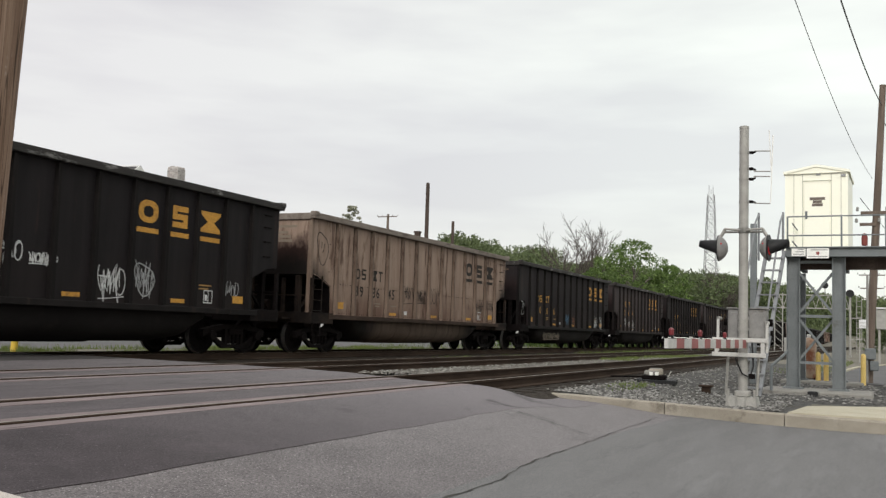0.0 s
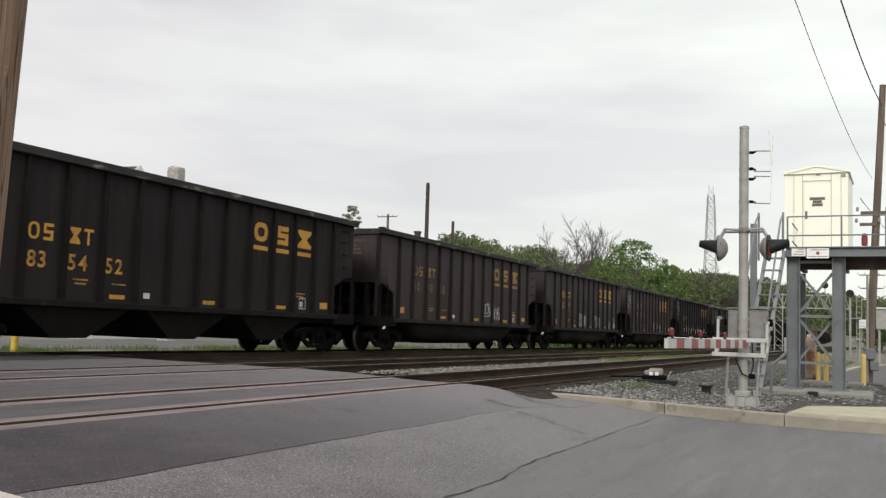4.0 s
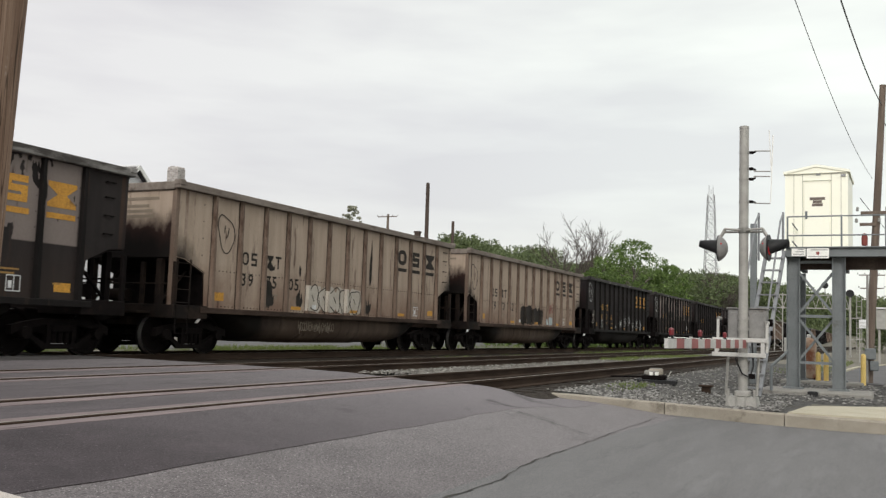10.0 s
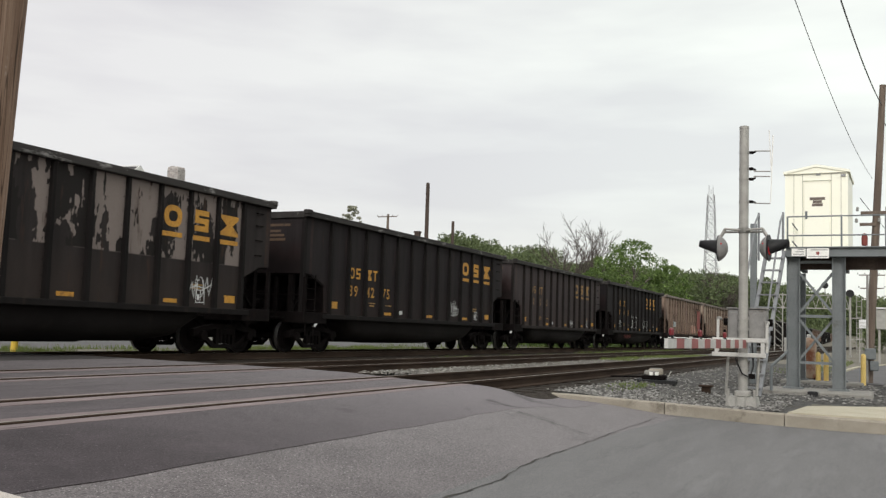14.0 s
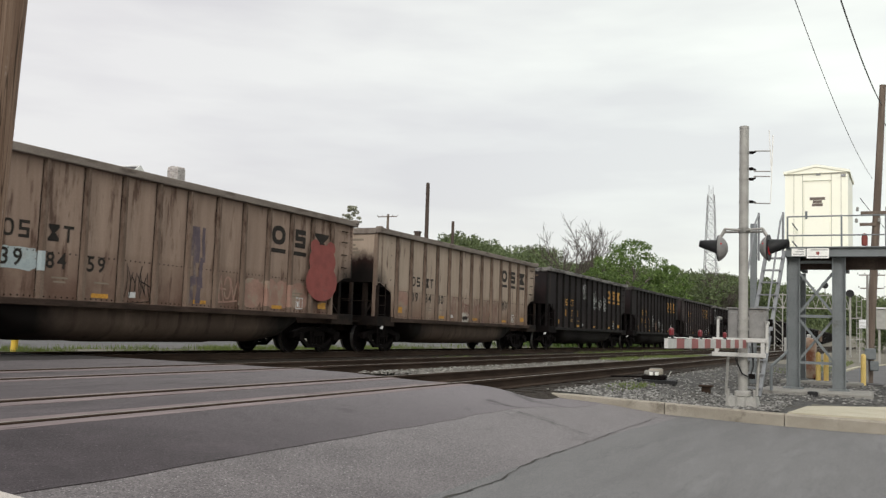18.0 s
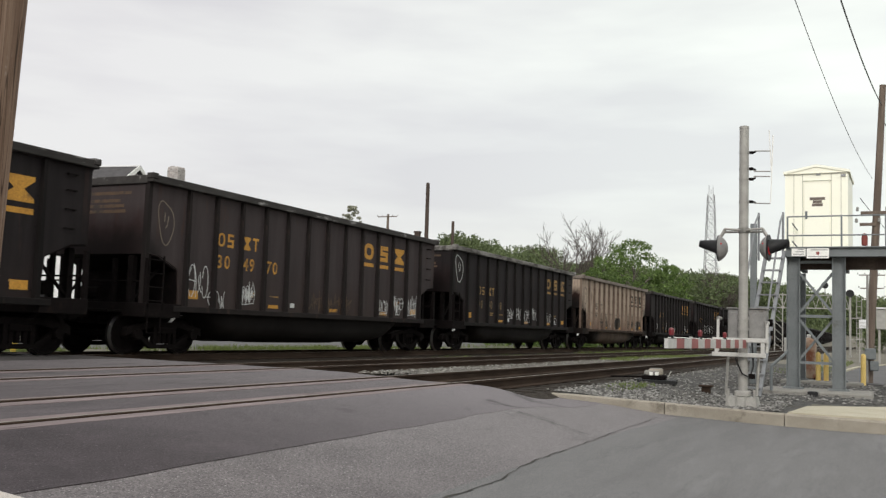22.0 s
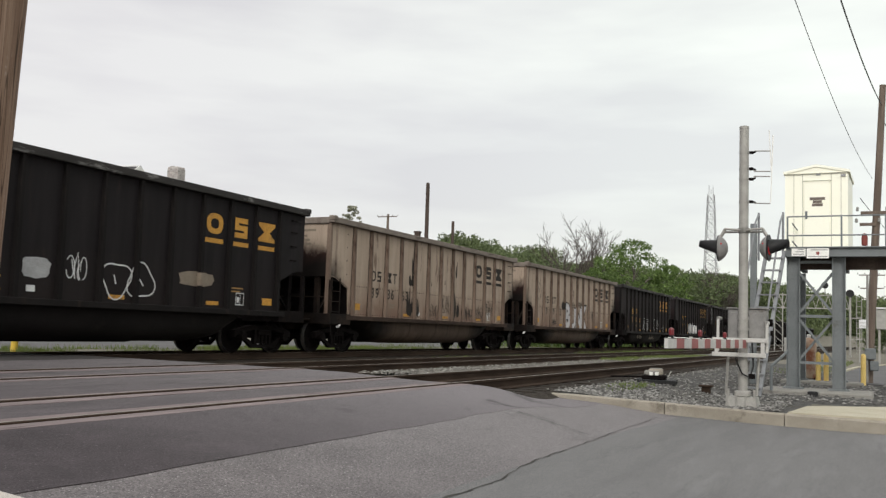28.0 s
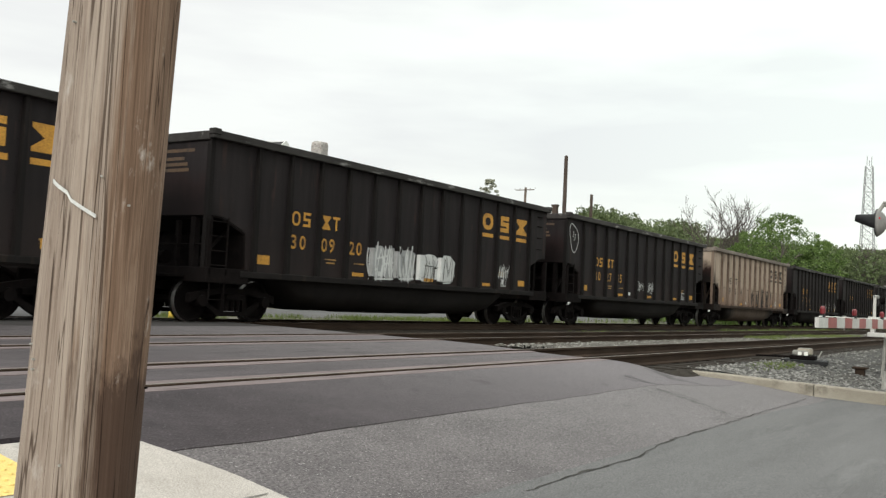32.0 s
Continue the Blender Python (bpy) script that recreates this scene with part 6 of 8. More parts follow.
# ---------------------------------------------------------------- near utility pole
def wood_material():
    m = bpy.data.materials.new("pole_wood")
    m.use_nodes = True
    n, l = m.node_tree.nodes, m.node_tree.links
    bs = n["Principled BSDF"]
    bs.inputs["Roughness"].default_value = 0.9
    bs.inputs["Specular IOR Level"].default_value = 0.2
    tc = n.new("ShaderNodeTexCoord")

    def grain(scale, stretch, detail=8.0, bend=0.0):
        mp = n.new("ShaderNodeMapping")
        mp.inputs["Scale"].default_value = stretch
        l.new(tc.outputs["Object"], mp.inputs[0])
        x = n.new("ShaderNodeTexNoise")
        x.inputs["Scale"].default_value, x.inputs["Detail"].default_value, x.inputs["Roughness"].default_value = scale, detail, 0.7
        x.inputs["Distortion"].default_value = bend
        l.new(mp.outputs[0], x.inputs[0])
        return x.outputs["Fac"]

    def ramp(v, stops):
        r = n.new("ShaderNodeValToRGB")
        e = r.color_ramp.elements
        e[0].position, e[0].color = stops[0][0], (*stops[0][1], 1)
        e[1].position, e[1].color = stops[-1][0], (*stops[-1][1], 1)
        for p, c in stops[1:-1]:
            e.new(p).color = (*c, 1)
        l.new(v, r.inputs[0])
        return r.outputs[0]

    def mapped(v, lo, hi):
        r = n.new("ShaderNodeMapRange")
        r.inputs["From Min"].default_value, r.inputs["From Max"].default_value = lo, hi
        l.new(v, r.inputs["Value"])
        return r.outputs[0]

    def blend(fac, under, top, kind="MIX", amount=None):
        x = n.new("ShaderNodeMix")
        x.data_type, x.blend_type = "RGBA", kind
        if amount is None:
            l.new(fac, x.inputs["Factor"])
        else:
            x.inputs["Factor"].default_value = amount
        l.new(under, x.inputs["A"])
        if isinstance(top, tuple):
            x.inputs["B"].default_value = (*top, 1)
        else:
            l.new(top, x.inputs["B"])
        return x.outputs["Result"]

    fine = grain(16.0, (11, 11, 0.12), 8.0, 0.25)
    mid = grain(6.0, (5, 5, 0.16), 6.0, 0.8)
    broad = grain(3.0, (1.8, 1.8, 0.45))
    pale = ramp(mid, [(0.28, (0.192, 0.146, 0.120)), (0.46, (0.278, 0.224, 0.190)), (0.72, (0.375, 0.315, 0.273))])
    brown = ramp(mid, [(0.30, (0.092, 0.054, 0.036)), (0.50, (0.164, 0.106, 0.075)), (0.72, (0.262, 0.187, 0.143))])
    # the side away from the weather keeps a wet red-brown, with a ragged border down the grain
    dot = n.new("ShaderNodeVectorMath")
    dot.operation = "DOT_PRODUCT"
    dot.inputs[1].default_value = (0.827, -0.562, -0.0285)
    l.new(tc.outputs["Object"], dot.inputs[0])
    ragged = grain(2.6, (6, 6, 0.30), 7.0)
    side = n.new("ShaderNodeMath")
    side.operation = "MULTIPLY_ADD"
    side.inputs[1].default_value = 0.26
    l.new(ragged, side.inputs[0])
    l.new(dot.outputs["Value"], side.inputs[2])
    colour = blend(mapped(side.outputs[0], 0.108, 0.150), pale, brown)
    colour = blend(mapped(broad, 0.60, 0.70), colour, (0.085, 0.052, 0.038))
    colour = blend(None, colour, ramp(fine, [(0.30, (0.58, 0.55, 0.53)), (0.48, (1.0, 1.0, 1.0)), (0.72, (1.16, 1.16, 1.16))]), "MULTIPLY", 1.0)
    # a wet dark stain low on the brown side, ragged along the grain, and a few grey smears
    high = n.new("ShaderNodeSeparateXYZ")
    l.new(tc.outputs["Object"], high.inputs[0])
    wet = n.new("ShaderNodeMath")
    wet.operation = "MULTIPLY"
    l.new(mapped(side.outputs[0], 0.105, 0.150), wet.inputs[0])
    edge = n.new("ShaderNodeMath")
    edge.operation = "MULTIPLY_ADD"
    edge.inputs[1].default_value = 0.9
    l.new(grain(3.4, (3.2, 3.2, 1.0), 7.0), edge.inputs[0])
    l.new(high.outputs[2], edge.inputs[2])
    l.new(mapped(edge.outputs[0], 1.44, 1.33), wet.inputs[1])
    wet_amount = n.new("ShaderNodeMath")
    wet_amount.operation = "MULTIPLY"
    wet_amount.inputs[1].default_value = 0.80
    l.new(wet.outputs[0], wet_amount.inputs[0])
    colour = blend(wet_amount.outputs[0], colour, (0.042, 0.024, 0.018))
    smear = grain(5.0, (2.2, 2.2, 0.9), 6.0)
    colour = blend(mapped(smear, 0.62, 0.74), colour, (0.40, 0.355, 0.325))
    split = grain(4.2, (5.0, 5.0, 0.040), 2.0, 0.3)
    colour = blend(None, colour, ramp(split, [(0.484, (1, 1, 1)), (0.493, (0.16, 0.12, 0.10)), (0.499, (0.16, 0.12, 0.10)), (0.508, (1, 1, 1))]), "MULTIPLY", 0.85)
    l.new(colour, bs.inputs["Base Color"])
    bp = n.new("ShaderNodeBump")
    bp.inputs["Strength"].default_value, bp.inputs["Distance"].default_value = 0.5, 0.01
    l.new(fine, bp.inputs["Height"])
    l.new(bp.outputs[0], bs.inputs["Normal"])
    return m


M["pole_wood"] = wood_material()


def near_pole():
    """A weathered pole with long drying checks, a hand's reach from the camera."""
    pole = thing("utility_pole", "weathered grey-brown wooden utility pole with long drying cracks", "utility pole", at=(1.462, 2.150, -0.42))
    rnd = random.Random(4)
    seg, rings, height = 320, 110, 8.6
    checks = [(rnd.uniform(0, 2 * math.pi), rnd.uniform(-0.3, 3.0), rnd.uniform(0.6, 2.8), rnd.uniform(0.005, 0.016), rnd.uniform(0.008, 0.017)) for _ in range(30)]
    vs, fs = [], []
    zs = [3.2 * i / 84 for i in range(85)] + [3.2 + (height - 3.2) * (i + 1) / (rings - 85) for i in range(rings - 85)]
    for z in zs:
        r0 = 0.153 - 0.0062 * z
        for i in range(seg):
            a = 2 * math.pi * i / seg
            r = r0 + 0.003 * noise.noise(Vector((math.cos(a) * 3, math.sin(a) * 3, z * 0.5))) + 0.0012 * noise.noise(Vector((math.cos(a) * 26, math.sin(a) * 26, z * 1.5)))
            for ca, z0, ln, deep, wide in checks:
                if z0 < z < z0 + ln:
                    d = (a - ca - 0.05 * math.sin(z * 2.2 + ca * 5) + math.pi) % (2 * math.pi) - math.pi
                    if abs(d) < wide * 3:
                        t = (z - z0) / ln
                        r -= deep * math.exp(-(d / wide) ** 2) * min(1, 5 * t * (1 - t))
            vs.append((r * math.cos(a) + 0.0215 * z, r * math.sin(a) - 0.0190 * z, z))
    for j in range(len(zs) - 1):
        fs += [(j * seg + i, j * seg + (i + 1) % seg, (j + 1) * seg + (i + 1) % seg, (j + 1) * seg + i) for i in range(seg)]
    fs.append(tuple((len(zs) - 1) * seg + i for i in range(seg)))
    m = Mesh()
    m.add(vs, fs)
    m.smooth = True
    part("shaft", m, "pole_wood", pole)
    # a white plastic strip nailed slantwise, and stray nails and staples
    def face(az, z, out=0.002):
        r = 0.153 - 0.0062 * z + out
        return Vector((r * math.cos(az) + 0.0215 * z, r * math.sin(az) - 0.0190 * z, z))
    front = math.atan2(-2.15, -1.46)
    m = Mesh()
    pts = [face(front - 1.05 + 0.9 * t, 1.425 - 0.075 * t - (0.012 if t > 0.45 else 0), 0.006 + 0.002 * math.sin(9 * t)) for t in [i / 10 for i in range(11)]]
    ribbon = []
    for p in pts:
        out = Vector((p.x, p.y, 0)).normalized() * 0.002
        ribbon += [p - out - Vector((0, 0, 0.005)), p + out - Vector((0, 0, 0.005)), p + out + Vector((0, 0, 0.005)), p - out + Vector((0, 0, 0.005))]
    m.add([tuple(v) for v in ribbon], [(4 * i + k, 4 * i + (k + 1) % 4, 4 * i + 4 + (k + 1) % 4, 4 * i + 4 + k) for i in range(len(pts) - 1) for k in range(4)] + [(0, 1, 2, 3), tuple(len(ribbon) - 4 + k for k in (3, 2, 1, 0))])
    part("strip", m, "mark_white", pole, "white plastic strip")
    rnd = random.Random(8)
    for k in range(12):
        a, z = front + rnd.uniform(-1.3, 1.3), rnd.uniform(0.5, 2.4)
        m = Mesh().tube(face(a, z, -0.004), face(a, z, 0.009), 0.003, n=6)
        part("nail", m, "galv" if k % 3 else "dark_steel", pole, "bent nail")
    return pole


near_pole()


# ---------------------------------------------------------------- crossing signal and gate
def signal():
    MX, MY = 15.66, 2.045
    mast = thing("crossing_signal", "silver crossing signal mast with black-hooded lamps and gate machine", "crossing signal", at=(MX, MY, -0.36))

    def p(name, m, mat, label="", parent=mast):
        return part(name, m, mat, parent, label)

    m = Mesh().lathe([(0.076, 0.0), (0.076, 4.64), (0.072, 4.65)], n=20)
    m.smooth = False
    p("pole", m, "galv", "dull silver pole with stains")
    p("cap", Mesh().lathe([(0.079, 4.645), (0.079, 4.68), (0.07, 4.69)], n=20), "galv")
    m = Mesh()
    m.add([(-0.26, -0.26, 0.0), (0.26, -0.26, 0.0), (0.26, 0.26, 0.0), (-0.26, 0.26, 0.0), (-0.22, -0.22, 0.20), (0.22, -0.22, 0.20), (0.22, 0.22, 0.20), (-0.22, 0.22, 0.20)],
          [(0, 1, 5, 4), (1, 2, 6, 5), (2, 3, 7, 6), (3, 0, 4, 7), (4, 5, 6, 7)])
    for y in (-0.22, -0.07, 0.07, 0.22):
        m.box(-0.27, -0.235, y - 0.012, y + 0.012, 0.0, 0.24)
    m.box(-0.12, 0.12, -0.12, 0.12, 0.20, 0.30, 0.02)
    p("footing", m, "galv", "cast aluminium base with ribs")
    for y in (-0.2, 0.2):
        p("bolt", Mesh().tube((-0.2, y, 0.2), (-0.2, y, 0.33), 0.018, n=6), "galv")
    # lamps: arm, round backing plate, housing, hood, lens
    for s, yaw in ((1, -2), (-1, -5)):
        arm = Mesh()
        arm.tube((-0.07, 0, 2.93), (-0.02, s * 0.31, 2.96), 0.019, n=10)
        arm.tube((0.07, 0, 2.92), (0.02, s * 0.31, 2.91), 0.019, n=10)
        arm.tube((0.0, s * 0.30, 2.95), (0.0, s * 0.385, 2.80), 0.028, n=10)
        arm.lathe([(0.095, 2.89), (0.095, 2.97)], n=14)
        p("lamp_arm", arm, "galv")
        stand = pose(0, s * 0.40, 2.64, 0, 0, (0 if s > 0 else 180) + yaw) @ Matrix.Scale(0.84, 4)
        lamp_part = part("backing_plate", Mesh().lathe([(0.02, -0.012), (0.262, -0.012), (0.262, 0.004), (0.02, 0.004)], "y", 28), "black", mast, "round backing plate, black in front", at=stand)
        back = Mesh().lathe([(0.255, -0.014), (0.235, -0.05), (0.17, -0.12), (0.09, -0.165), (0.04, -0.172)], "y", 24)
        back.smooth = True
        part("housing", back, "machine_grey", lamp_part, "grey dished back")
        hood = Mesh()
        n = 16
        vs, fs = [], []
        for r in (0.150, 0.138):
            for d, lo in ((0.004, -0.42), (0.36, 0.02)):
                vs += [(r * math.cos(math.pi * (lo + (1 - 2 * lo) * i / n)), d, r * math.sin(math.pi * (lo + (1 - 2 * lo) * i / n)) + 0.02 - 0.02 * d) for i in range(n + 1)]
        w = n + 1
        for q in (0, 2):
            fs += [(q * w + i, q * w + i + 1, (q + 1) * w + i + 1, (q + 1) * w + i) for i in range(n)]
        fs += [(w + i, w + i + 1, 3 * w + i + 1, 3 * w + i) for i in range(n)]
        hood.add(vs, fs)
        hood.smooth = True
        part("hood", hood, "black", lamp_part, "long black hood")
        eye = Mesh().lathe([(0.022, 0.0), (0.020, 0.012), (0.008, 0.02)], "x", 10, (0, 0, 0))
        part("side_lens", eye, "side_glow", lamp_part, "tiny glowing red side lens", at=pose(-s * 0.185, -0.075, 0.07, 0, 0, 180 if s > 0 else 0))
        lens = Mesh().lathe([(0.15, 0.005), (0.14, 0.022), (0.08, 0.038), (0.01, 0.042)], "y", 20)
        lens.smooth = True
        part("lens", lens, "lens_red", lamp_part, "dark red glass lens")
    # antenna: clamps, arms, two thin rods
    for z, o in ((4.237, 0.025), (3.964, -0.045), (3.79, 0.045), (3.41, -0.025)):
        p("band", Mesh().lathe([(0.082, z - 0.010), (0.082, z + 0.010)], n=16), "galv")
        p("clamp", Mesh().box(-0.03, 0.03, -0.150, -0.083, z - 0.022, z + 0.022, 0.006).tube((0, -0.15, z), (0, -0.19, z + o * 0.5), 0.014, n=6), "dark_steel")
        m = Mesh().tube((0, -0.15, z), (0, -0.165, z + o), 0.010, n=8)
        m.tube((0, -0.165, z + o), (0, -0.415, z + o - 0.012), 0.010, n=8)
        p("antenna_arm", m, "galv")
    p("antenna_rod", Mesh().tube((0, -0.438, 3.78), (0.0, -0.395, 4.60), 0.008, n=6), "white_paint")
    p("antenna_rod", Mesh().tube((0, -0.42, 3.38), (0.0, -0.456, 4.51), 0.009, n=6), "white_paint")
    # gate machine and conduit
    m = Mesh().box(0.09, 0.45, -0.35, 0.26, 1.10, 1.64, 0.02)
    m.box(0.07, 0.10, -0.32, -0.07, 1.14, 1.58, 0.01)
    m.box(0.07, 0.10, 0.06, 0.23, 1.14, 1.58, 0.01)
    m.box(0.06, 0.47, -0.37, 0.28, 1.635, 1.655, 0.006)
    for y in (-0.30, -0.10, 0.09, 0.21):
        for z in (1.17, 1.35, 1.54):
            m.tube((0.07, y, z), (0.055, y, z), 0.014, n=6)
    p("gate_machine", m, "machine_grey", "grey steel gate machine housing")
    for z in (1.3, 1.48):
        p("strap", Mesh().lathe([(0.09, z - 0.025), (0.09, z + 0.025)], n=16), "galv")
    for y in (-0.36, 0.29):
        m = Mesh().tube((0.27, y, 1.42), (0.27, y * 1.2, 1.42), 0.06, n=12)
        m.tube((0.27, y * 1.1, 1.25), (0.27, y * 1.2, 1.25), 0.045, n=12)
        p("shaft_end", m, "dark_steel")
    for y, top in ((0.395, 1.50), (-0.375, 1.44)):
        m = Mesh().box(-0.06, -0.01, y - 0.022, y + 0.022, 0.92, top, 0.01)
        m.box(-0.06, 0.30, y - 0.02, y + 0.02, top - 0.05, top, 0.01)
        p("counterweight_arm", m, "stripe_white", "white painted side bar")
    m = Mesh().box(-0.16, -0.10, -0.39, 0.47, 1.085, 1.155, 0.008)
    m.box(-0.16, -0.10, -0.37, 0.47, 0.845, 0.915, 0.008)
    m.box(-0.15, -0.11, -0.35, -0.29, 0.916, 1.084)
    m.box(-0.15, -0.11, 0.38, 0.43, 0.916, 1.084)
    p("gate_bracket", m, "stripe_white", "white painted bracket that carries the arm")
    for y, o in ((0.24, 0.06), (-0.24, 0.05)):
        m = Mesh().tube((0.05, y, 0.85), (0.05, y + o * 0.6, 0.22), 0.022, n=8)
        p("conduit", m, "galv")
    m = Mesh()
    cable = [(0.0, 0.10, 1.1), (-0.1, 0.10, 0.8), (-0.11, 0.0, 0.58), (-0.11, -0.12, 0.52), (-0.06, -0.17, 0.7), (0.0, -0.14, 1.1)]
    for a, b in zip(cable, cable[1:]):
        m.tube(a, b, 0.013, n=6)
    p("cable", m, "black")
    p("junction_box", Mesh().box(-0.12, -0.05, -0.20, -0.10, 0.50, 0.58, 0.008), "dark_steel")
    # the lowered arm across the street
    arm = thing("gate_arm", "lowered red and white striped crossing gate arm", "gate arm", at=(MX - 0.12, 2.0, 0.70))
    tip = -(MX - 0.12 - 9.5)
    n = 14
    for k in range(n):
        x0, x1 = mix(0.0, tip, k / n), mix(0.0, tip, (k + 1) / n)
        h = mix(0.068, 0.050, k / n)
        m = Mesh()
        m.add([(x0, -0.02, -h), (x0, 0.02, -h), (x0, 0.02, h), (x0, -0.02, h), (x1, -0.02, -h), (x1, 0.02, -h), (x1, 0.02, h), (x1, -0.02, h)],
              [(0, 1, 2, 3), (7, 6, 5, 4), (0, 4, 5, 1), (1, 5, 6, 2), (2, 6, 7, 3), (3, 7, 4, 0)])
        part("stripe", m, "stripe_red" if k % 2 == 0 else "stripe_white", arm, "red stripe" if k % 2 == 0 else "white stripe")
    for x in (tip + 0.25, tip + 1.95, tip + 3.9):
        m = Mesh().lathe([(0.018, 0.085), (0.027, 0.095), (0.028, 0.142), (0.019, 0.163), (0.008, 0.167)], n=14, centre=(x, 0, 0))
        lamp = part("arm_lamp", m, "lamp_red", arm, "small red lamp on the arm")
        part("lamp_clip", Mesh().box(x - 0.022, x + 0.022, -0.022, 0.022, 0.050, 0.0849), "black", lamp)
    m = Mesh()
    for i in range(9):
        x = tip + 0.1 + i * 0.55
        m.tube((x, 0.0, 0.060), (x + 0.2, 0.0, 0.066), 0.005, n=5)
        m.tube((x + 0.2, 0.0, 0.066), (x + 0.55, 0.0, 0.060), 0.005, n=5)
    part("lamp_cable", m, "white_paint", arm)


signal()


# ---------------------------------------------------------------- platform, ladder and cabin
def platform():
    X0, X1, Y0, Y1, Z0, Z1 = 20.8, 26.2, -6.0, 1.84, 2.60, 2.77
    pf = thing("steel_platform", "blue-grey painted steel platform on braced legs", "platform", at=(0, 0, 0))

    def p(name, m, mat="grey_paint", label=""):
        return part(name, m, mat, pf, label)

    p("deck", Mesh().box(X0 + 0.02, X1 - 0.02, 0.5, Y1 - 0.02, Z1 - 0.06, Z1 - 0.015).box(X0 + 0.02, X0 + 0.9, Y0, 0.5, Z1 - 0.06, Z1 - 0.015))
    for x, ya in ((X0, Y0),):
        m = Mesh().box(x - 0.02, x + 0.02, ya, Y1, Z0, Z1)
        m.box(x - 0.09, x + 0.09, ya, Y1, Z0 - 0.02, Z0)
        m.box(x - 0.09, x + 0.09, ya, Y1, Z1, Z1 + 0.02)
        p("edge_beam", m)
    # joist coloured dark to give the shade below the deck
    for x, ya in ((X0 + 0.45, Y0 + 0.1),):
        p("joist", Mesh().box(x - 0.06, x + 0.06, ya, Y1 - 0.1, Z0 - 0.26, Z1 - 0.07), "stack", "joist under the deck, shade put into its dark colour")
    for y in (Y1 - 0.02, 0.8, -1.5, -3.5, Y0 + 0.02):
        p("cross_beam", Mesh().box(X0 + 0.1, X1 - 0.1 if y > 0.5 else X0 + 0.9, y - 0.06, y + 0.06, Z0, Z1 - 0.061))
    for x, ys in ((X0 + 0.15, (1.70, 0.80, -2.6, -3.5)), (X1 - 0.3, (1.93, 0.97))):
        for y in ys:
            m = Mesh()
            m.box(x - 0.13, x + 0.13, y - 0.13, y - 0.115, -0.2, Z0 - 0.02)
            m.box(x - 0.13, x + 0.13, y + 0.115, y + 0.13, -0.2, Z0 - 0.02)
            m.box(x - 0.008, x + 0.008, y - 0.115, y + 0.115, -0.2, Z0 - 0.02)
            m.box(x - 0.2, x + 0.2, y - 0.2, y + 0.2, -0.225, -0.195)
            p("leg", m, label="wide-flange steel leg")
        for y0, y1 in (((0.91, 1.59), (-3.39, -2.71)) if x < 22 else ()):
            for z in (Z0 - 0.12, 1.32, 0.33):
                p("brace", Mesh().bar((x, y0, z), (x, y1, z), 0.06, 0.06))
            for a, b in ((1.38, 2.26), (0.38, 1.26)):
                p("brace", Mesh().bar((x - 0.03, y0, a), (x - 0.03, y1, b), 0.05, 0.05))
                p("brace", Mesh().bar((x + 0.03, y0, b), (x + 0.03, y1, a), 0.05, 0.05))
    # railing
    for y in (Y1 - 0.03, 0.74, -0.1, -1.5, -3.0):
        p("rail_post", Mesh().bar((X0, y, Z1), (X0, y, Z1 + 0.68), 0.036, 0.036))
    for z in (Z1 + 0.68, Z1 + 0.27):
        p("hand_rail", Mesh().tube((X0, Y0, z), (X0, Y1 - 0.03, z), 0.015, n=8))
        p("hand_rail", Mesh().tube((X0 + 1.2, Y1 - 0.03, z), (X1, Y1 - 0.03, z), 0.015, n=8))
    for x0, x1, y0, y1 in ((X0 - 0.75, X0 + 0.75, 0.15, 2.3), (X0 - 0.75, X0 + 0.75, -4.2, -1.9), (X1 - 0.8, X1 + 0.2, 0.4, 2.4)):
        slab = Mesh().box(x0, x1, y0, y1, -0.42, -0.225, 0.03)
        solid("platform_footing", slab, "concrete_grey", "grey concrete footing under the platform legs", "slab", kind="structure")
    # ladder with rails
    ld = thing("platform_ladder", "steep grey steel ladder leaning on the platform", "ladder")
    for dy, dh in ((0.0, 0.0), (0.36, 0.5)):
        part("stringer", Mesh().bar((18.9, 2.16 + dy, -0.33), (20.75, 1.87 + dy, 2.7), 0.07, 0.045), "galv_blue", ld)
        part("ladder_rail", Mesh().tube((19.2, 2.10 + dh, 0.9), (20.4, 1.92 + dh, 3.3), 0.02, n=8), "galv_blue", ld)
        part("ladder_rail", Mesh().tube((20.4, 1.92 + dh, 3.3), (20.78, 1.9 + dh, 3.52), 0.02, n=8), "galv_blue", ld)
        part("rail_post", Mesh().tube((20.78, 1.9 + dh, 2.5), (20.78, 1.9 + dh, 3.55), 0.024, n=8), "galv_blue", ld)
    for k in range(11):
        t = (k + 0.6) / 11.2
        x, y, z = mix(18.9, 20.75, t), mix(2.16, 1.87, t), mix(-0.33, 2.7, t)
        part("tread", Mesh().box(x - 0.09, x + 0.09, y, y + 0.36, z - 0.015, z + 0.015), "galv_blue", ld)
    # notices on the edge beam
    for y0, y1, z0, z1, name in ((1.72, 1.44, 2.59, 2.75, "small white notice"), (1.42, 0.98, 2.54, 2.755, "white warning notice with a round symbol")):
        s = thing("notice", name + " fixed to the platform edge", "sign")
        part("board", Mesh().box(X0 - 0.105, X0 - 0.092, y1, y0, z0, z1), "white_paint", s)
        m = Mesh()
        for k in range(3 if y0 > 1.6 else 2):
            z = z0 + 0.03 + k * 0.05 if y0 > 1.6 else (z0 + 0.03, z1 - 0.045)[k]
            m.box(X0 - 0.1075, X0 - 0.105, y1 + 0.03, y0 - 0.03 - 0.05 * k, z, z + 0.018)
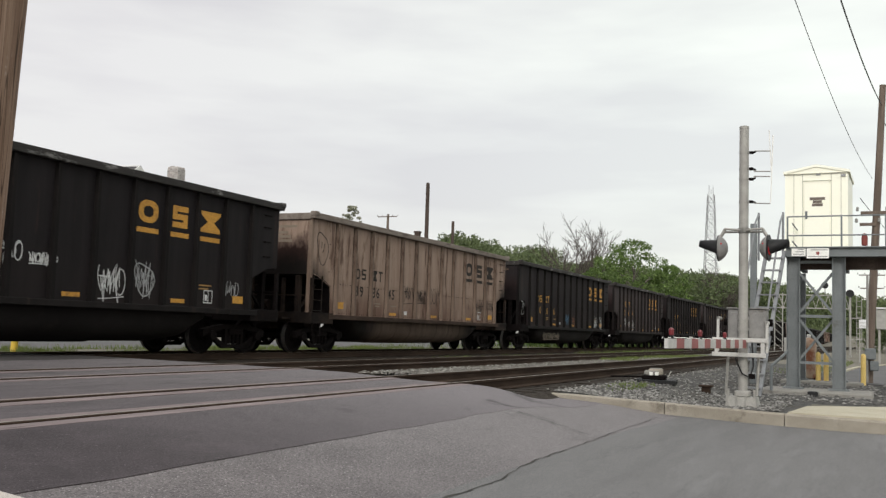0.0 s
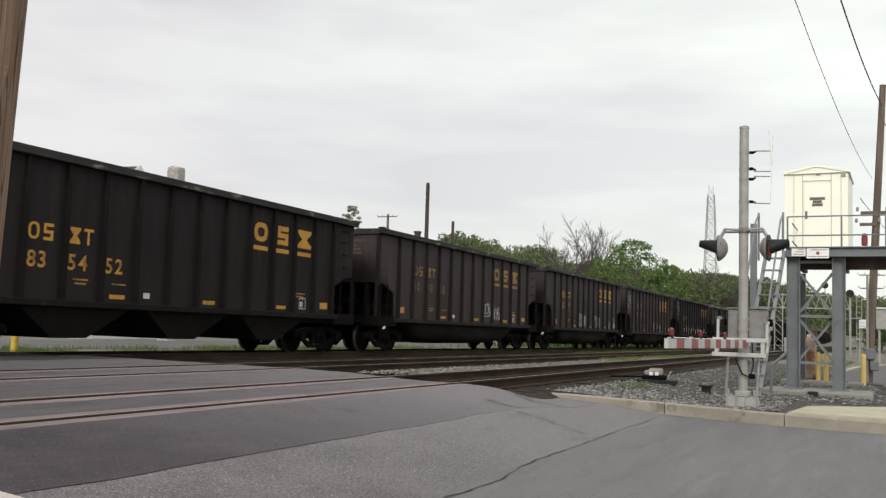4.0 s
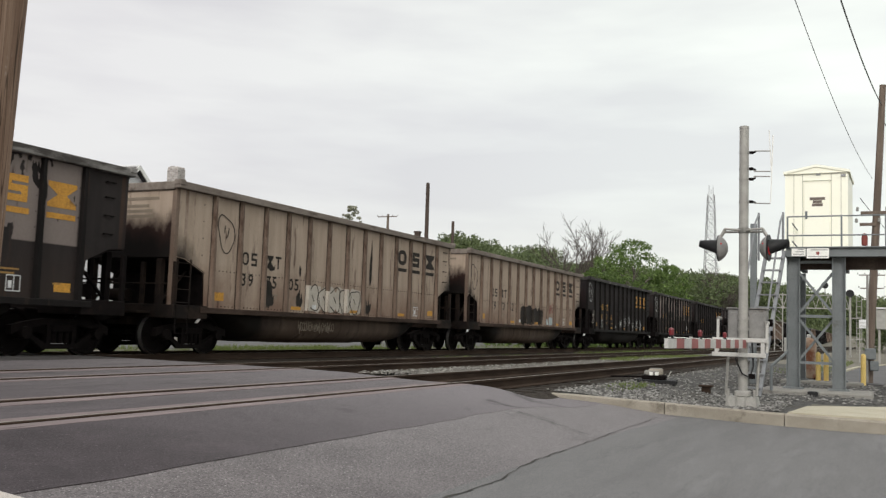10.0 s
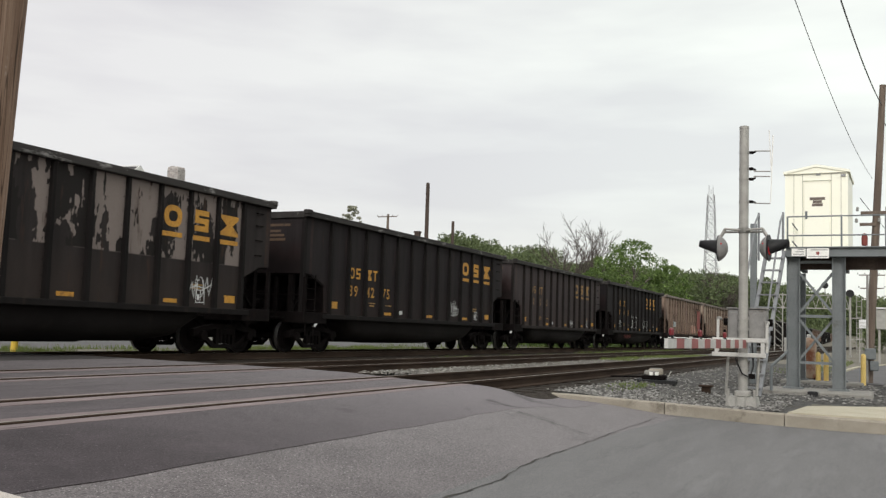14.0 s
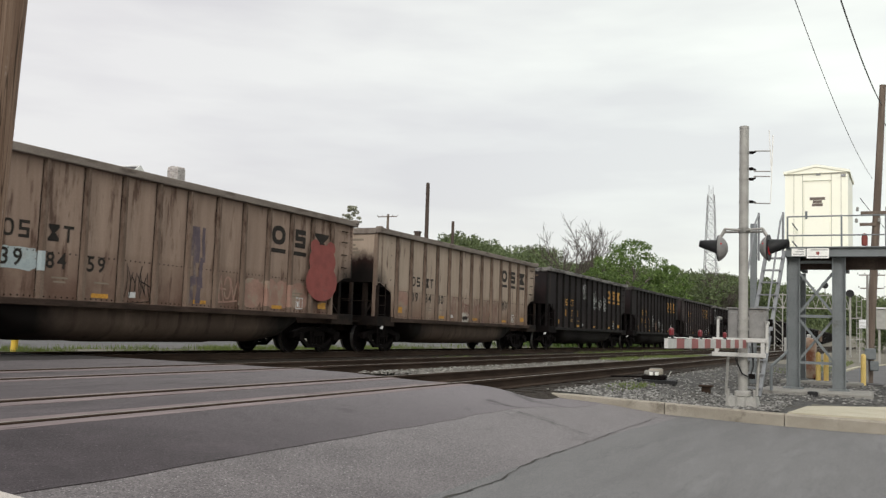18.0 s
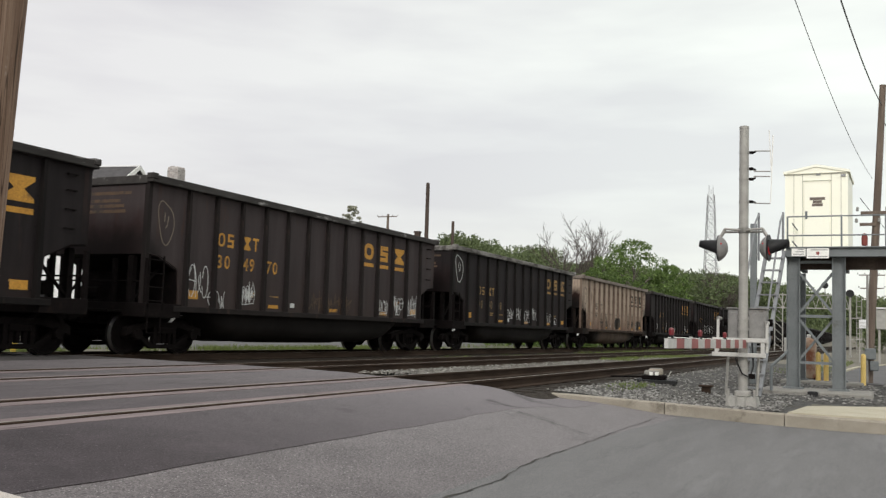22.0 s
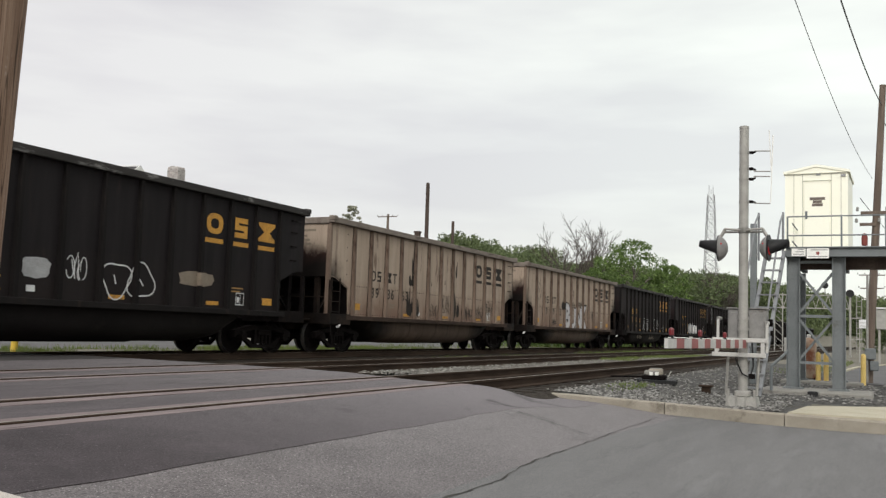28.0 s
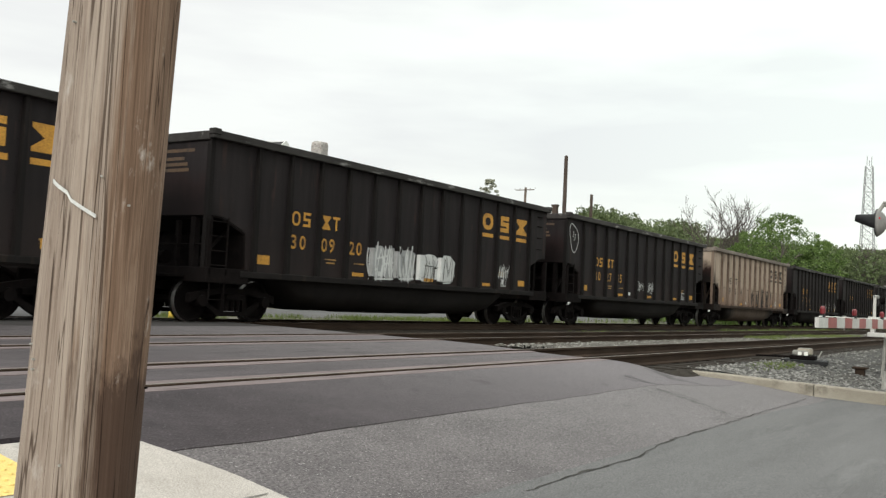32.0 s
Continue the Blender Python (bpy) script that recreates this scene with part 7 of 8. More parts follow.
        part("lettering", m, "mark_grey", s, "unreadable grey lines")
        if y0 < 1.6:
            part("symbol", Mesh().lathe([(0.026, X0 - 0.1085), (0.036, X0 - 0.1085), (0.036, X0 - 0.105), (0.026, X0 - 0.105)], "x", 16, (0, 1.20, 2.648)), "stripe_red", s)
    ext = thing("fire_extinguisher", "red cylinder hung on the platform railing", "fire extinguisher", at=(X0 + 0.06, 0.30, Z1))
    part("bottle", Mesh().lathe([(0.02, 0.04), (0.055, 0.05), (0.06, 0.08), (0.06, 0.24), (0.03, 0.29), (0.015, 0.31)], n=16), "mark_red", ext)
    # cabin
    cb = thing("equipment_cabin", "cream white metal cabin with a closed door on the platform", "cabin", at=(23.3, 1.385, Z1 + 0.025))
    cb.rotation_euler = (0, 0, radians(-1.5))
    w, d, h, peak = 0.70, 1.9, 2.05, 2.205
    part("wall", Mesh().slab([(-w, 0), (w, 0), (w, h), (0, peak - 0.03), (-w, h)], "x", 0, d), "cabin", cb)
    m = Mesh().slab([(-w - 0.04, h - 0.03), (-w - 0.04, h + 0.03), (0, peak + 0.03), (w + 0.04, h + 0.03), (w + 0.04, h - 0.03), (0, peak - 0.029)], "x", -0.025, d + 0.06)
    part("roof", m, "cabin", cb)
    part("fascia", Mesh().box(-0.034, -0.004, -w - 0.02, w + 0.02, h - 0.045, h - 0.030), "cabin_line", cb, "dark line under the eaves")
    dr = part("door", Mesh().box(-0.03, -0.002, -0.30, 0.27, 0.02, 1.82, 0.006), "cabin", cb)
    part("door_head", Mesh().box(-0.05, -0.031, -0.34, 0.31, 1.825, 1.84), "cabin_line", dr)
    part("handle", Mesh().box(-0.07, -0.031, 0.19, 0.24, 0.92, 1.10, 0.008), "grey_paint", dr, "grey lever handle")
    m = Mesh()
    for z, a in ((1.40, 0.17), (1.325, 0.10), (1.25, 0.12)):
        m.box(-0.034, -0.0305, -0.03 - a, -0.03 + a, z - 0.034, z + 0.034)
    part("door_sign", m, "sign_brown", dr, "dark brown sign with unreadable lines")
    for y in (-0.55, -0.335, 0.30, 0.50):
        part("seam", Mesh().box(-0.006, -0.001, y - 0.006, y + 0.006, 0.0, h - 0.03), "cabin_line", cb)
    for y, z in ((-0.05, 2.00), (-0.6, 1.95)):
        part("vent", Mesh().box(-0.03, -0.002, y - 0.05, y + 0.05, z - 0.03, z + 0.02), "mark_grey", cb)


platform()


# ---------------------------------------------------------------- street furniture round the platform
def utility_pole(x, y, z0, x1, y1, z1, r0, r1, label, arms=(), group=""):
    u = thing("utility_pole", label, "utility pole", group, (x, y, z0))
    part("shaft", Mesh().tube((0, 0, 0), (x1 - x, y1 - y, z1 - z0), r0, r1, n=14), "brown_wood", u)
    for h, a, b in arms:
        t = (h - z0) / (z1 - z0)
        cx, cy = (x1 - x) * t, (y1 - y) * t
        arm = part("crossarm", Mesh().bar((cx - 0.1, cy + a, h - z0), (cx - 0.1, cy + b, h - z0), 0.07, 0.08), "brown_wood", u)
        k = max(2, int(abs(b - a) / 0.35))
        for i in range(k):
            q = mix(a + 0.08, b - 0.08, i / (k - 1))
            part("insulator", Mesh().lathe([(0.02, 0.05), (0.045, 0.07), (0.03, 0.12), (0.045, 0.14), (0.02, 0.17)], n=8, centre=(cx - 0.1, cy + q, h - z0)), "grey_box", arm)
    return u


POLE = (27.5, 0.33, -0.36, 27.5, -0.09, 7.95)
rp = utility_pole(*POLE, 0.115, 0.085, "brown wooden utility pole behind the platform", [(4.37, 0.40, -0.9), (4.05, 0.41, 0.0)])
for dy, z0, z1, w in ((-0.06, 0.72, 1.02, 0.28), (-0.16, 0.42, 0.68, 0.22)):
    part("meter_box", Mesh().box(-0.32, -0.17, dy - w / 2, dy + w / 2, z0, z1, 0.02), "grey_paint", rp, "grey metal meter box")
part("conduit", Mesh().tube((-0.2, 0.02, 0.1), (-0.2, 0.0, 3.0), 0.03, n=8), "galv", rp)

for (bx, by) in ((26.0, 1.50), (26.05, 1.31), (25.9, 0.42)):
    m = Mesh().lathe([(0.062, 0), (0.062, 0.80), (0.045, 0.84), (0.01, 0.86)], n=16)
    m.smooth = False
    solid("bollard", m, "yellow_pale", "yellow painted steel bollard near the pole", "bollard", "yellow bollards", at=(bx, by, -0.34))

tk = thing("steel_tank", "rusty pale upright steel tank behind the platform", "tank", at=(28.2, 1.88, -0.34))
m = Mesh().lathe([(0.20, 0.08), (0.21, 0.12), (0.21, 1.05), (0.16, 1.18), (0.05, 1.24)], n=24)
m.smooth = True
part("shell", m, "tank", tk)
part("valve", Mesh().box(-0.05, 0.05, -0.05, 0.05, 1.235, 1.33, 0.01), "white_paint", tk, "white valve cover")
for a in (0, 2.1, 4.2):
    part("foot", Mesh().box(0.18 * math.cos(a) - 0.03, 0.18 * math.cos(a) + 0.03, 0.18 * math.sin(a) - 0.03, 0.18 * math.sin(a) + 0.03, 0, 0.1), "dark_steel", tk)

m = Mesh()
for a, b in (((20.0, 2.05, -0.25), (20.0, 2.05, 0.25)), ((20.0, 2.05, 0.25), (20.05, 1.88, 0.42)), ((20.05, 1.88, 0.42), (20.6, 1.80, 0.55))):
    m.tube(a, b, 0.03, n=8)
solid("bent_pipe", m, "grey_paint", "bent grey pipe rail at the foot of the platform", "pipe")


def switch_machine():
    s = thing("switch_machine", "weathered cream and black switch machine beside the near rail", "switch machine", at=(20.0, 4.40, -0.25))
    s.rotation_euler = (0, 0, radians(8))
    for x in (-0.26, 0.20):
        part("bearer", Mesh().box(x - 0.10, x + 0.10, -0.42, 0.45, 0.0, 0.10, 0.012), "black", s, "black oily timber")
    part("case", Mesh().box(-0.34, 0.26, -0.20, 0.30, 0.101, 0.19, 0.015), "dark_steel", s)
    part("motor_cover", Mesh().box(-0.33, -0.10, -0.05, 0.25, 0.191, 0.29, 0.025), "concrete_grey", s, "worn cream and rust cover")
    part("motor_cover", Mesh().box(-0.05, 0.20, -0.12, 0.18, 0.191, 0.325, 0.025), "concrete", s, "worn cream and rust cover")
    part("lid", Mesh().box(-0.03, 0.18, -0.10, 0.16, 0.326, 0.335, 0.004), "concrete_grey", s)
    for y in (-0.02, 0.10):
        part("end_plate", Mesh().box(-0.345, -0.331, y - 0.035, y + 0.035, 0.195, 0.265), "white_paint", s, "small white plate")
    part("rod", Mesh().tube((0.0, 0.30, 0.14), (0.0, 1.0, 0.12), 0.02, n=8), "dark_steel", s)
    part("lever", Mesh().bar((0.28, -0.22, 0.15), (0.30, -0.28, 0.28), 0.02, 0.02), "galv", s)


switch_machine()
m = Mesh().box(-0.08, 0.08, -0.08, 0.08, 0.0, 0.14, 0.01)
m.box(-0.12, 0.12, -0.13, 0.13, 0.14, 0.18, 0.01)
solid("splice_box", m, ["rail_side"], "small rusty cable box in the gravel", "cable box", at=(18.7, 3.14, -0.33))


def wire(name, a, b, sag, r=0.012):
    m = Mesh()
    pts = [Vector(a).lerp(Vector(b), i / 24) - Vector((0, 0, sag * 4 * (i / 24) * (1 - i / 24))) for i in range(25)]
    m.add([p + Vector((0, math.cos(1.047 * k), math.sin(1.047 * k))) * r for p in pts for k in range(6)],
          [(j * 6 + k, j * 6 + (k + 1) % 6, (j + 1) * 6 + (k + 1) % 6, (j + 1) * 6 + k) for j in range(24) for k in range(6)])
    return solid(name, m, "wire", "thin dark overhead wire between the utility poles", "wire", "overhead wires")


wire("overhead_wire", (1.62, 1.55, 6.3), (27.5, 0.19, 5.33), 0.70, 0.0055)
wire("overhead_wire", (1.64, 1.58, 8.15), (27.5, -0.05, 7.40), 0.90, 0.014)
wire("overhead_wire", (27.5, 0.02, 7.2), (75, -6.0, 7.0), 0.6, 0.012)
wire("overhead_wire", (27.4, 0.5, 4.78), (75, -4.0, 6.0), 0.5, 0.010)


# ---------------------------------------------------------------- signals and sheds down the line
def line_signal(x, y):
    s = thing("line_signal", "pale railway signal mast with ladder and black round head", "railway signal", "signals down the line", (x, y, -0.25))
    s.scale = (1.45, 1.45, 1.45)
    part("mast", Mesh().tube((0, 0, 0), (0, 0, 3.2), 0.06, n=10), "galv", s)
    part("head", Mesh().lathe([(0.20, -0.04), (0.20, 0.03), (0.10, 0.10)], "x", 18, (-0.1, 0, 3.3)), "black", s, "round black head")
    for k in (-1, 1):
        part("ladder_rail", Mesh().tube((0.3, -0.42 + 0.12 * k, 0.2), (0.3, -0.42 + 0.12 * k, 3.2), 0.02, n=6), "galv", s)
    m = Mesh()
    for i in range(10):
        m.tube((0.3, -0.54, 0.4 + 0.28 * i), (0.3, -0.30, 0.4 + 0.28 * i), 0.015, n=5)
    part("rungs", m, "galv", s)
    for z in (0.9, 2.0):
        part("stay", Mesh().box(-0.02, 0.3, -0.55, 0.0, z, z + 0.05), "galv", s)


line_signal(75.0, 2.1)


def signal_bridge():
    b = thing("signal_bridge", "pale steel truss signal bridge over the tracks", "signal bridge", at=(90, 0, -0.3))
    for y in (8.6, 3.6):
        for k in (-0.35, 0.35):
            part("post", Mesh().bar((0, y + k, 0), (0, y + k, 5.6), 0.09, 0.09), "galv", b)
        for i in range(8):
            part("lattice", Mesh().bar((0, y - 0.35, 0.3 + 0.65 * i), (0, y + 0.35, 0.95 + 0.65 * i), 0.05, 0.05), "galv", b)
    for z in (4.2, 5.4):
        part("chord", Mesh().bar((0, 2.5, z), (0, 9.5, z), 0.10, 0.10), "galv", b)
    for i in range(10):
        y = 2.6 + 0.7 * i
        part("lattice", Mesh().bar((0, y, 4.2), (0, y + 0.35, 5.4), 0.05, 0.05), "galv", b)
        part("lattice", Mesh().bar((0, y + 0.35, 5.4), (0, y + 0.7, 4.2), 0.05, 0.05), "galv", b)
    for y in (4.6, 7.4):
        part("signal_head", Mesh().lathe([(0.30, -0.1), (0.30, 0.05)], "x", 16, (-0.3, y, 6.3)), "black", b, "round black signal head")
        part("head_post", Mesh().bar((-0.15, y, 5.4), (-0.15, y, 6.3), 0.07, 0.07), "galv", b)


signal_bridge()
sh = thing("relay_hut", "pale grey metal relay hut raised on posts", "hut", at=(60, -0.2, -0.35))
part("wall", Mesh().box(0, 3, -2.8, 0.46, 2.05, 3.25), "grey_box", sh)
part("roof", Mesh().box(-0.1, 3.1, -2.9, 0.52, 3.25, 3.33), "siding", sh)
for y in (-2.6, -1.2, 0.3):
    part("leg", Mesh().box(0.1, 0.25, y - 0.06, y + 0.06, 0, 2.05), "galv", sh)
cab = thing("relay_cabinet", "pale steel relay cabinet on legs", "cabinet", at=(58, 0.92, -0.32))
part("case", Mesh().box(-0.2, 0.2, -0.24, 0.24, 2.0, 2.5, 0.02), "siding", cab)
for z in (2.12, 2.3):
    part("louvre", Mesh().box(-0.215, -0.201, -0.2, 0.2, z, z + 0.03), "grey_box", cab)
for y in (-0.2, 0.2):
    part("leg", Mesh().box(-0.04, 0.04, y - 0.03, y + 0.03, 0, 2.0), "galv", cab)
utility_pole(76, 0.7, -0.3, 76, 0.6, 6.3, 0.12, 0.09, "far grey wooden utility pole with crossarms", [(6.0, 0.9, -0.9), (5.0, 0.8, -0.8), (4.2, 0.6, -0.6)])
post_a = thing("signal_post", "dark square steel post behind the ladder", "post", at=(23.83, 2.87, -0.3))
part("shaft", Mesh().box(-0.075, 0.075, -0.075, 0.075, 0, 3.98, 0.006), "grey_paint", post_a)
for k, (x, y) in enumerate(((33, 2.85), (70, 12.9))):
    gb = thing("signal_case", "grey steel signal case beside the tracks", "cabinet", "signal cases", (x, y, -0.3))
    part("case", Mesh().box(-0.12, 0.12, -0.12, 0.12, 0.72, 1.2, 0.015), "grey_box", gb)
    part("leg", Mesh().box(-0.04, 0.04, -0.04, 0.04, 0, 0.72), "galv", gb)
LANE = [(26.6, 0.80), (30, 1.08), (36.8, 1.20), (43.6, 0.90), (52, -0.2), (70, -4.0)]
solid("street_by_line", Mesh().slab(LANE + [(70, -12), (26.6, -12)], "z", -0.5, -0.275), "asphalt_far", "grey asphalt lane behind the platform", "road", kind="structure")


lane_edge = thing("kerb_lane", "low pale kerb along the lane behind the platform", "kerb", kind="structure")
for (x0, y0), (x1, y1) in zip(LANE[1:], LANE[2:]):
    for k in range(4):
        a, b = (k + 0.02) / 4, (k + 0.98) / 4
        part("kerb_stone", Mesh().bar((mix(x0, x1, a), mix(y0, y1, a) + 0.08, -0.30), (mix(x0, x1, b), mix(y0, y1, b) + 0.08, -0.30), 0.15, 0.16), "concrete_tan", lane_edge)
solid("cable_box", Mesh().box(-0.06, 0.06, -0.10, 0.10, 0.0, 0.09, 0.008).box(-0.04, 0.04, -0.08, 0.08, 0.09, 0.10), "black", "small black cable box at the platform footing", "cable box", at=(19.95, 1.25, -0.32))


# ---------------------------------------------------------------- beyond the tracks
def lattice_tower(x, y, h):
    t = thing("radio_tower", "tall thin grey lattice tower with an aerial frame", "tower", at=(x, y, 0))
    n, b, a = 18, 3.0, 1.1

    def corner(i, k):
        w = mix(b, a, min(1, i / n)) if i else b
        return Vector(((-w, w, w, -w)[k] / 2, (-w, -w, w, w)[k] / 2, h * i / n))
    for k in range(4):
        part("leg", Mesh().bar(corner(0, k), corner(n, k), 0.10, 0.10), "tower_grey", t)
        m = Mesh()
        for i in range(n):
            m.bar(corner(i, k), corner(i + 1, (k + 1) % 4), 0.055, 0.055)
            m.bar(corner(i, (k + 1) % 4), corner(i + 1, k), 0.055, 0.055)
            m.bar(corner(i, k), corner(i, (k + 1) % 4), 0.055, 0.055)
        tagged(part("bracing", m, "tower_grey", t), kind="stuff")
    for dx, dz in ((-0.36, 1.6), (0.36, 1.8), (0.0, 1.0)):
        part("aerial", Mesh().tube((0, dx, h), (0, dx, h + dz), 0.05, n=6), "tower_grey", t)


lattice_tower(167.7, 27.6, 26.8)

st = thing("old_stack", "tall thin dark brown post behind the train", "post", at=(66.9, 33.9, -0.3))
part("shaft", Mesh().tube((0, 0, 0), (0.0, 0.06, 13.15), 0.20, 0.15, n=14), "stack", st)
part("cap", Mesh().tube((0, 0.06, 13.15), (0, 0.06, 13.22), 0.10, 0.08, n=10), "stack", st)
st = thing("old_stack", "shorter dark brown post behind the train", "post", at=(72.4, 34.1, -0.3))
part("shaft", Mesh().tube((0, 0, 0), (0, 0.03, 10.65), 0.16, 0.13, n=12), "stack", st)
st = thing("vent_stack", "square dark vent top above a roof", "vent", at=(71, 36.9, -0.3))
part("shaft", Mesh().box(-0.18, 0.18, -0.22, 0.22, 0, 9.5), "stack", st)
part("cap", Mesh().box(-0.24, 0.24, -0.28, 0.28, 9.5, 9.65), "stack", st)
utility_pole(74.1, 41.7, -0.3, 74.1, 41.7, 11.4, 0.16, 0.11, "far wooden utility pole with one crossarm", [(11.15, 1.0, -1.0)])


def house():
    h = thing("house", "white sided house with a grey gabled roof behind the train", "house", at=(34.0, 33.9, -0.3))
    h.rotation_euler = (0, 0, radians(100))
    L, w, eave, peak = 10.0, 3.4, 6.3, 8.72
    part("wall", Mesh().slab([(-w, 0), (w, 0), (w, eave), (0, peak - 0.15), (-w, eave)], "x", 0, L), "siding", h, "white horizontal siding")
    for s in (-1, 1):
        m = Mesh()
        a, b = (0, peak), (s * (w + 0.35), eave - 0.27)
        m.add([(-0.3, a[0], a[1]), (L + 0.3, a[0], a[1]), (L + 0.3, b[0], b[1]), (-0.3, b[0], b[1]), (-0.3, a[0], a[1] - 0.14), (L + 0.3, a[0], a[1] - 0.14), (L + 0.3, b[0], b[1] - 0.14), (-0.3, b[0], b[1] - 0.14)],
              [(0, 1, 2, 3), (7, 6, 5, 4), (0, 4, 5, 1), (1, 5, 6, 2), (2, 6, 7, 3), (3, 7, 4, 0)])
        part("roof", m, "shingle", h)
        m = Mesh().bar((-0.33, 0, peak - 0.05), (-0.33, s * (w + 0.35), eave - 0.32), 0.05, 0.2)
        part("bargeboard", m, "white_paint", h)
    part("ridge_cap", Mesh().box(-0.36, L + 0.36, -0.07, 0.07, peak - 0.02, peak + 0.05, 0.01), "siding", h)
    for x, z in ((2.0, 1.2), (5.0, 1.2), (8.0, 1.2), (2.0, 4.0), (5.0, 4.0), (8.0, 4.0)):
        win = part("window", Mesh().box(x - 0.5, x + 0.5, w, w + 0.05, z, z + 1.4), "white_paint", h, "white framed window")
        part("pane", Mesh().box(x - 0.42, x + 0.42, w + 0.051, w + 0.06, z + 0.08, z + 1.32), "black", win, "dark glass pane")
    for y in (-1.5, 1.5):
        win = part("window", Mesh().box(-0.05, 0, y - 0.5, y + 0.5, 3.8, 5.2), "white_paint", h, "white framed window")
        part("pane", Mesh().box(-0.06, -0.051, y - 0.42, y + 0.42, 3.88, 5.12), "black", win, "dark glass pane")
    c = thing("chimney", "square pale weathered brick chimney beside the house", "chimney", at=(33.9, 31.05, -0.3))
    part("stack", Mesh().box(-0.27, 0.27, -0.33, 0.33, 0, 8.45, 0.02), "brick_white", c)
    brick = Mesh().box(-0.006, 0.0, -0.07, 0.07, -0.035, 0.035).data("brick", "brick_white")
    for r in range(13):
        for k in range(4):
            part("brick", brick, "brick_white", c, at=(-0.272, -0.225 + 0.15 * k + (0.03 if r % 2 else 0), 7.35 + 0.085 * r))
            part("brick", brick, "brick_white", c, at=pose(-0.195 + 0.13 * k, -0.332, 7.35 + 0.085 * r, 0, 0, 90))
    part("cap", Mesh().box(-0.26, 0.26, -0.31, 0.31, 8.45, 8.52, 0.02), "brick_white", c)
    part("flue", Mesh().box(-0.15, 0.12, 0.02, 0.28, 8.52, 8.57, 0.01), "concrete_grey", c)
    gar = thing("garage", "long low pale building across the street", "building", at=(24, 38, -0.3))
    part("wall", Mesh().box(-18, 8, 0, 6, 0, 3.0), "siding", gar)
    part("roof", Mesh().slab([(-0.3, 3.0), (6.3, 3.0), (3.0, 4.2)], "x", -18.3, 8.3), "shingle", gar)


house()
shed = thing("shed", "small white-roofed shed below the woods", "shed", at=(90.2, 29.7, -0.3))
shed.rotation_euler = (0, 0, radians(20))
part("wall", Mesh().box(0, 4, -1.3, 1.3, 0, 6.9), "siding", shed)
part("roof", Mesh().slab([(-1.5, 6.95), (1.5, 7.35), (1.5, 7.5), (-1.5, 7.1)], "x", -0.2, 4.2), "white_paint", shed)
sheet("pavement_far", steps(13.9, 120, 30), steps(22.5, 31, 6), lambda x, y: ground_z(x, y) + 0.015, "asphalt_far", "pale worn yard behind the grass strip", "yard")
m = Mesh().lathe([(0.09, 0), (0.09, 0.95), (0.05, 1.02)], n=12)
solid("bollard", m, "yellow", "yellow bollard across the tracks", "bollard", "yellow bollards", at=(16.6, 20.3, -0.25))


# ---------------------------------------------------------------- trees
def leaf_cloud(rs, centre, radius, count, size):
    """Small leaf sprays, each a bent pair of triangles, spread through an uneven ball."""
    def unit(a):
        return a / np.linalg.norm(a, axis=1, keepdims=True)
    d = unit(rs.normal(size=(count, 3)))
    p = np.array(centre) + d * np.array(radius) * rs.uniform(0.35, 1.0, (count, 1)) ** 0.6
    u = unit(rs.normal(size=(count, 3)))
    w = unit(np.cross(u, rs.normal(size=(count, 3))))
    k = size * rs.uniform(0.6, 1.4, (count, 1))
    vs = np.stack([p - u * k, p + w * k * 0.5, p + u * k, p - w * k * 0.5 + d * k * 0.3], 1).reshape(-1, 3)
    b = np.arange(count)[:, None] * 4
    fs = np.concatenate([b + np.array([[0, 1, 2]]), b + np.array([[0, 2, 3]])])
    return vs, fs


class Leaves:
    """Many leaf clouds gathered into one mesh."""

    def __init__(self):
        self.vs, self.fs, self.n = [], [], 0

    def add(self, cloud):
        self.vs.append(cloud[0])
        self.fs.append(cloud[1] + self.n)
        self.n += len(cloud[0])

    def data(self, name, material):
        me = bpy.data.meshes.new(name)
        vs, fs = np.concatenate(self.vs), np.concatenate(self.fs)
        me.vertices.add(len(vs))
        me.vertices.foreach_set("co", vs.ravel())
        me.loops.add(len(fs) * 3)
        me.loops.foreach_set("vertex_index", fs.ravel().astype(np.int32))
        me.polygons.add(len(fs))
        me.polygons.foreach_set("loop_start", np.arange(0, len(fs) * 3, 3, dtype=np.int32))
        me.materials.append(M[material])
        me.update(calc_edges=True)
        return me


def branchy(m, p, d, length, r, depth, rnd, spread=0.55):
    q = p + d * length
    m.tube(p, q, r, r * 0.68, n=6 if depth > 2 else 4, caps=False)
    tips = [q]
    if depth == 0:
        return tips
    for _ in range(rnd.choice((2, 3, 3))):
        e = (d + Vector((rnd.gauss(0, spread), rnd.gauss(0, spread), rnd.gauss(0.12, spread * 0.5)))).normalized()
        tips += branchy(m, p.lerp(q, rnd.uniform(0.65, 1.0)), e, length * rnd.uniform(0.62, 0.85), r * 0.6, depth - 1, rnd, spread)
    return tips


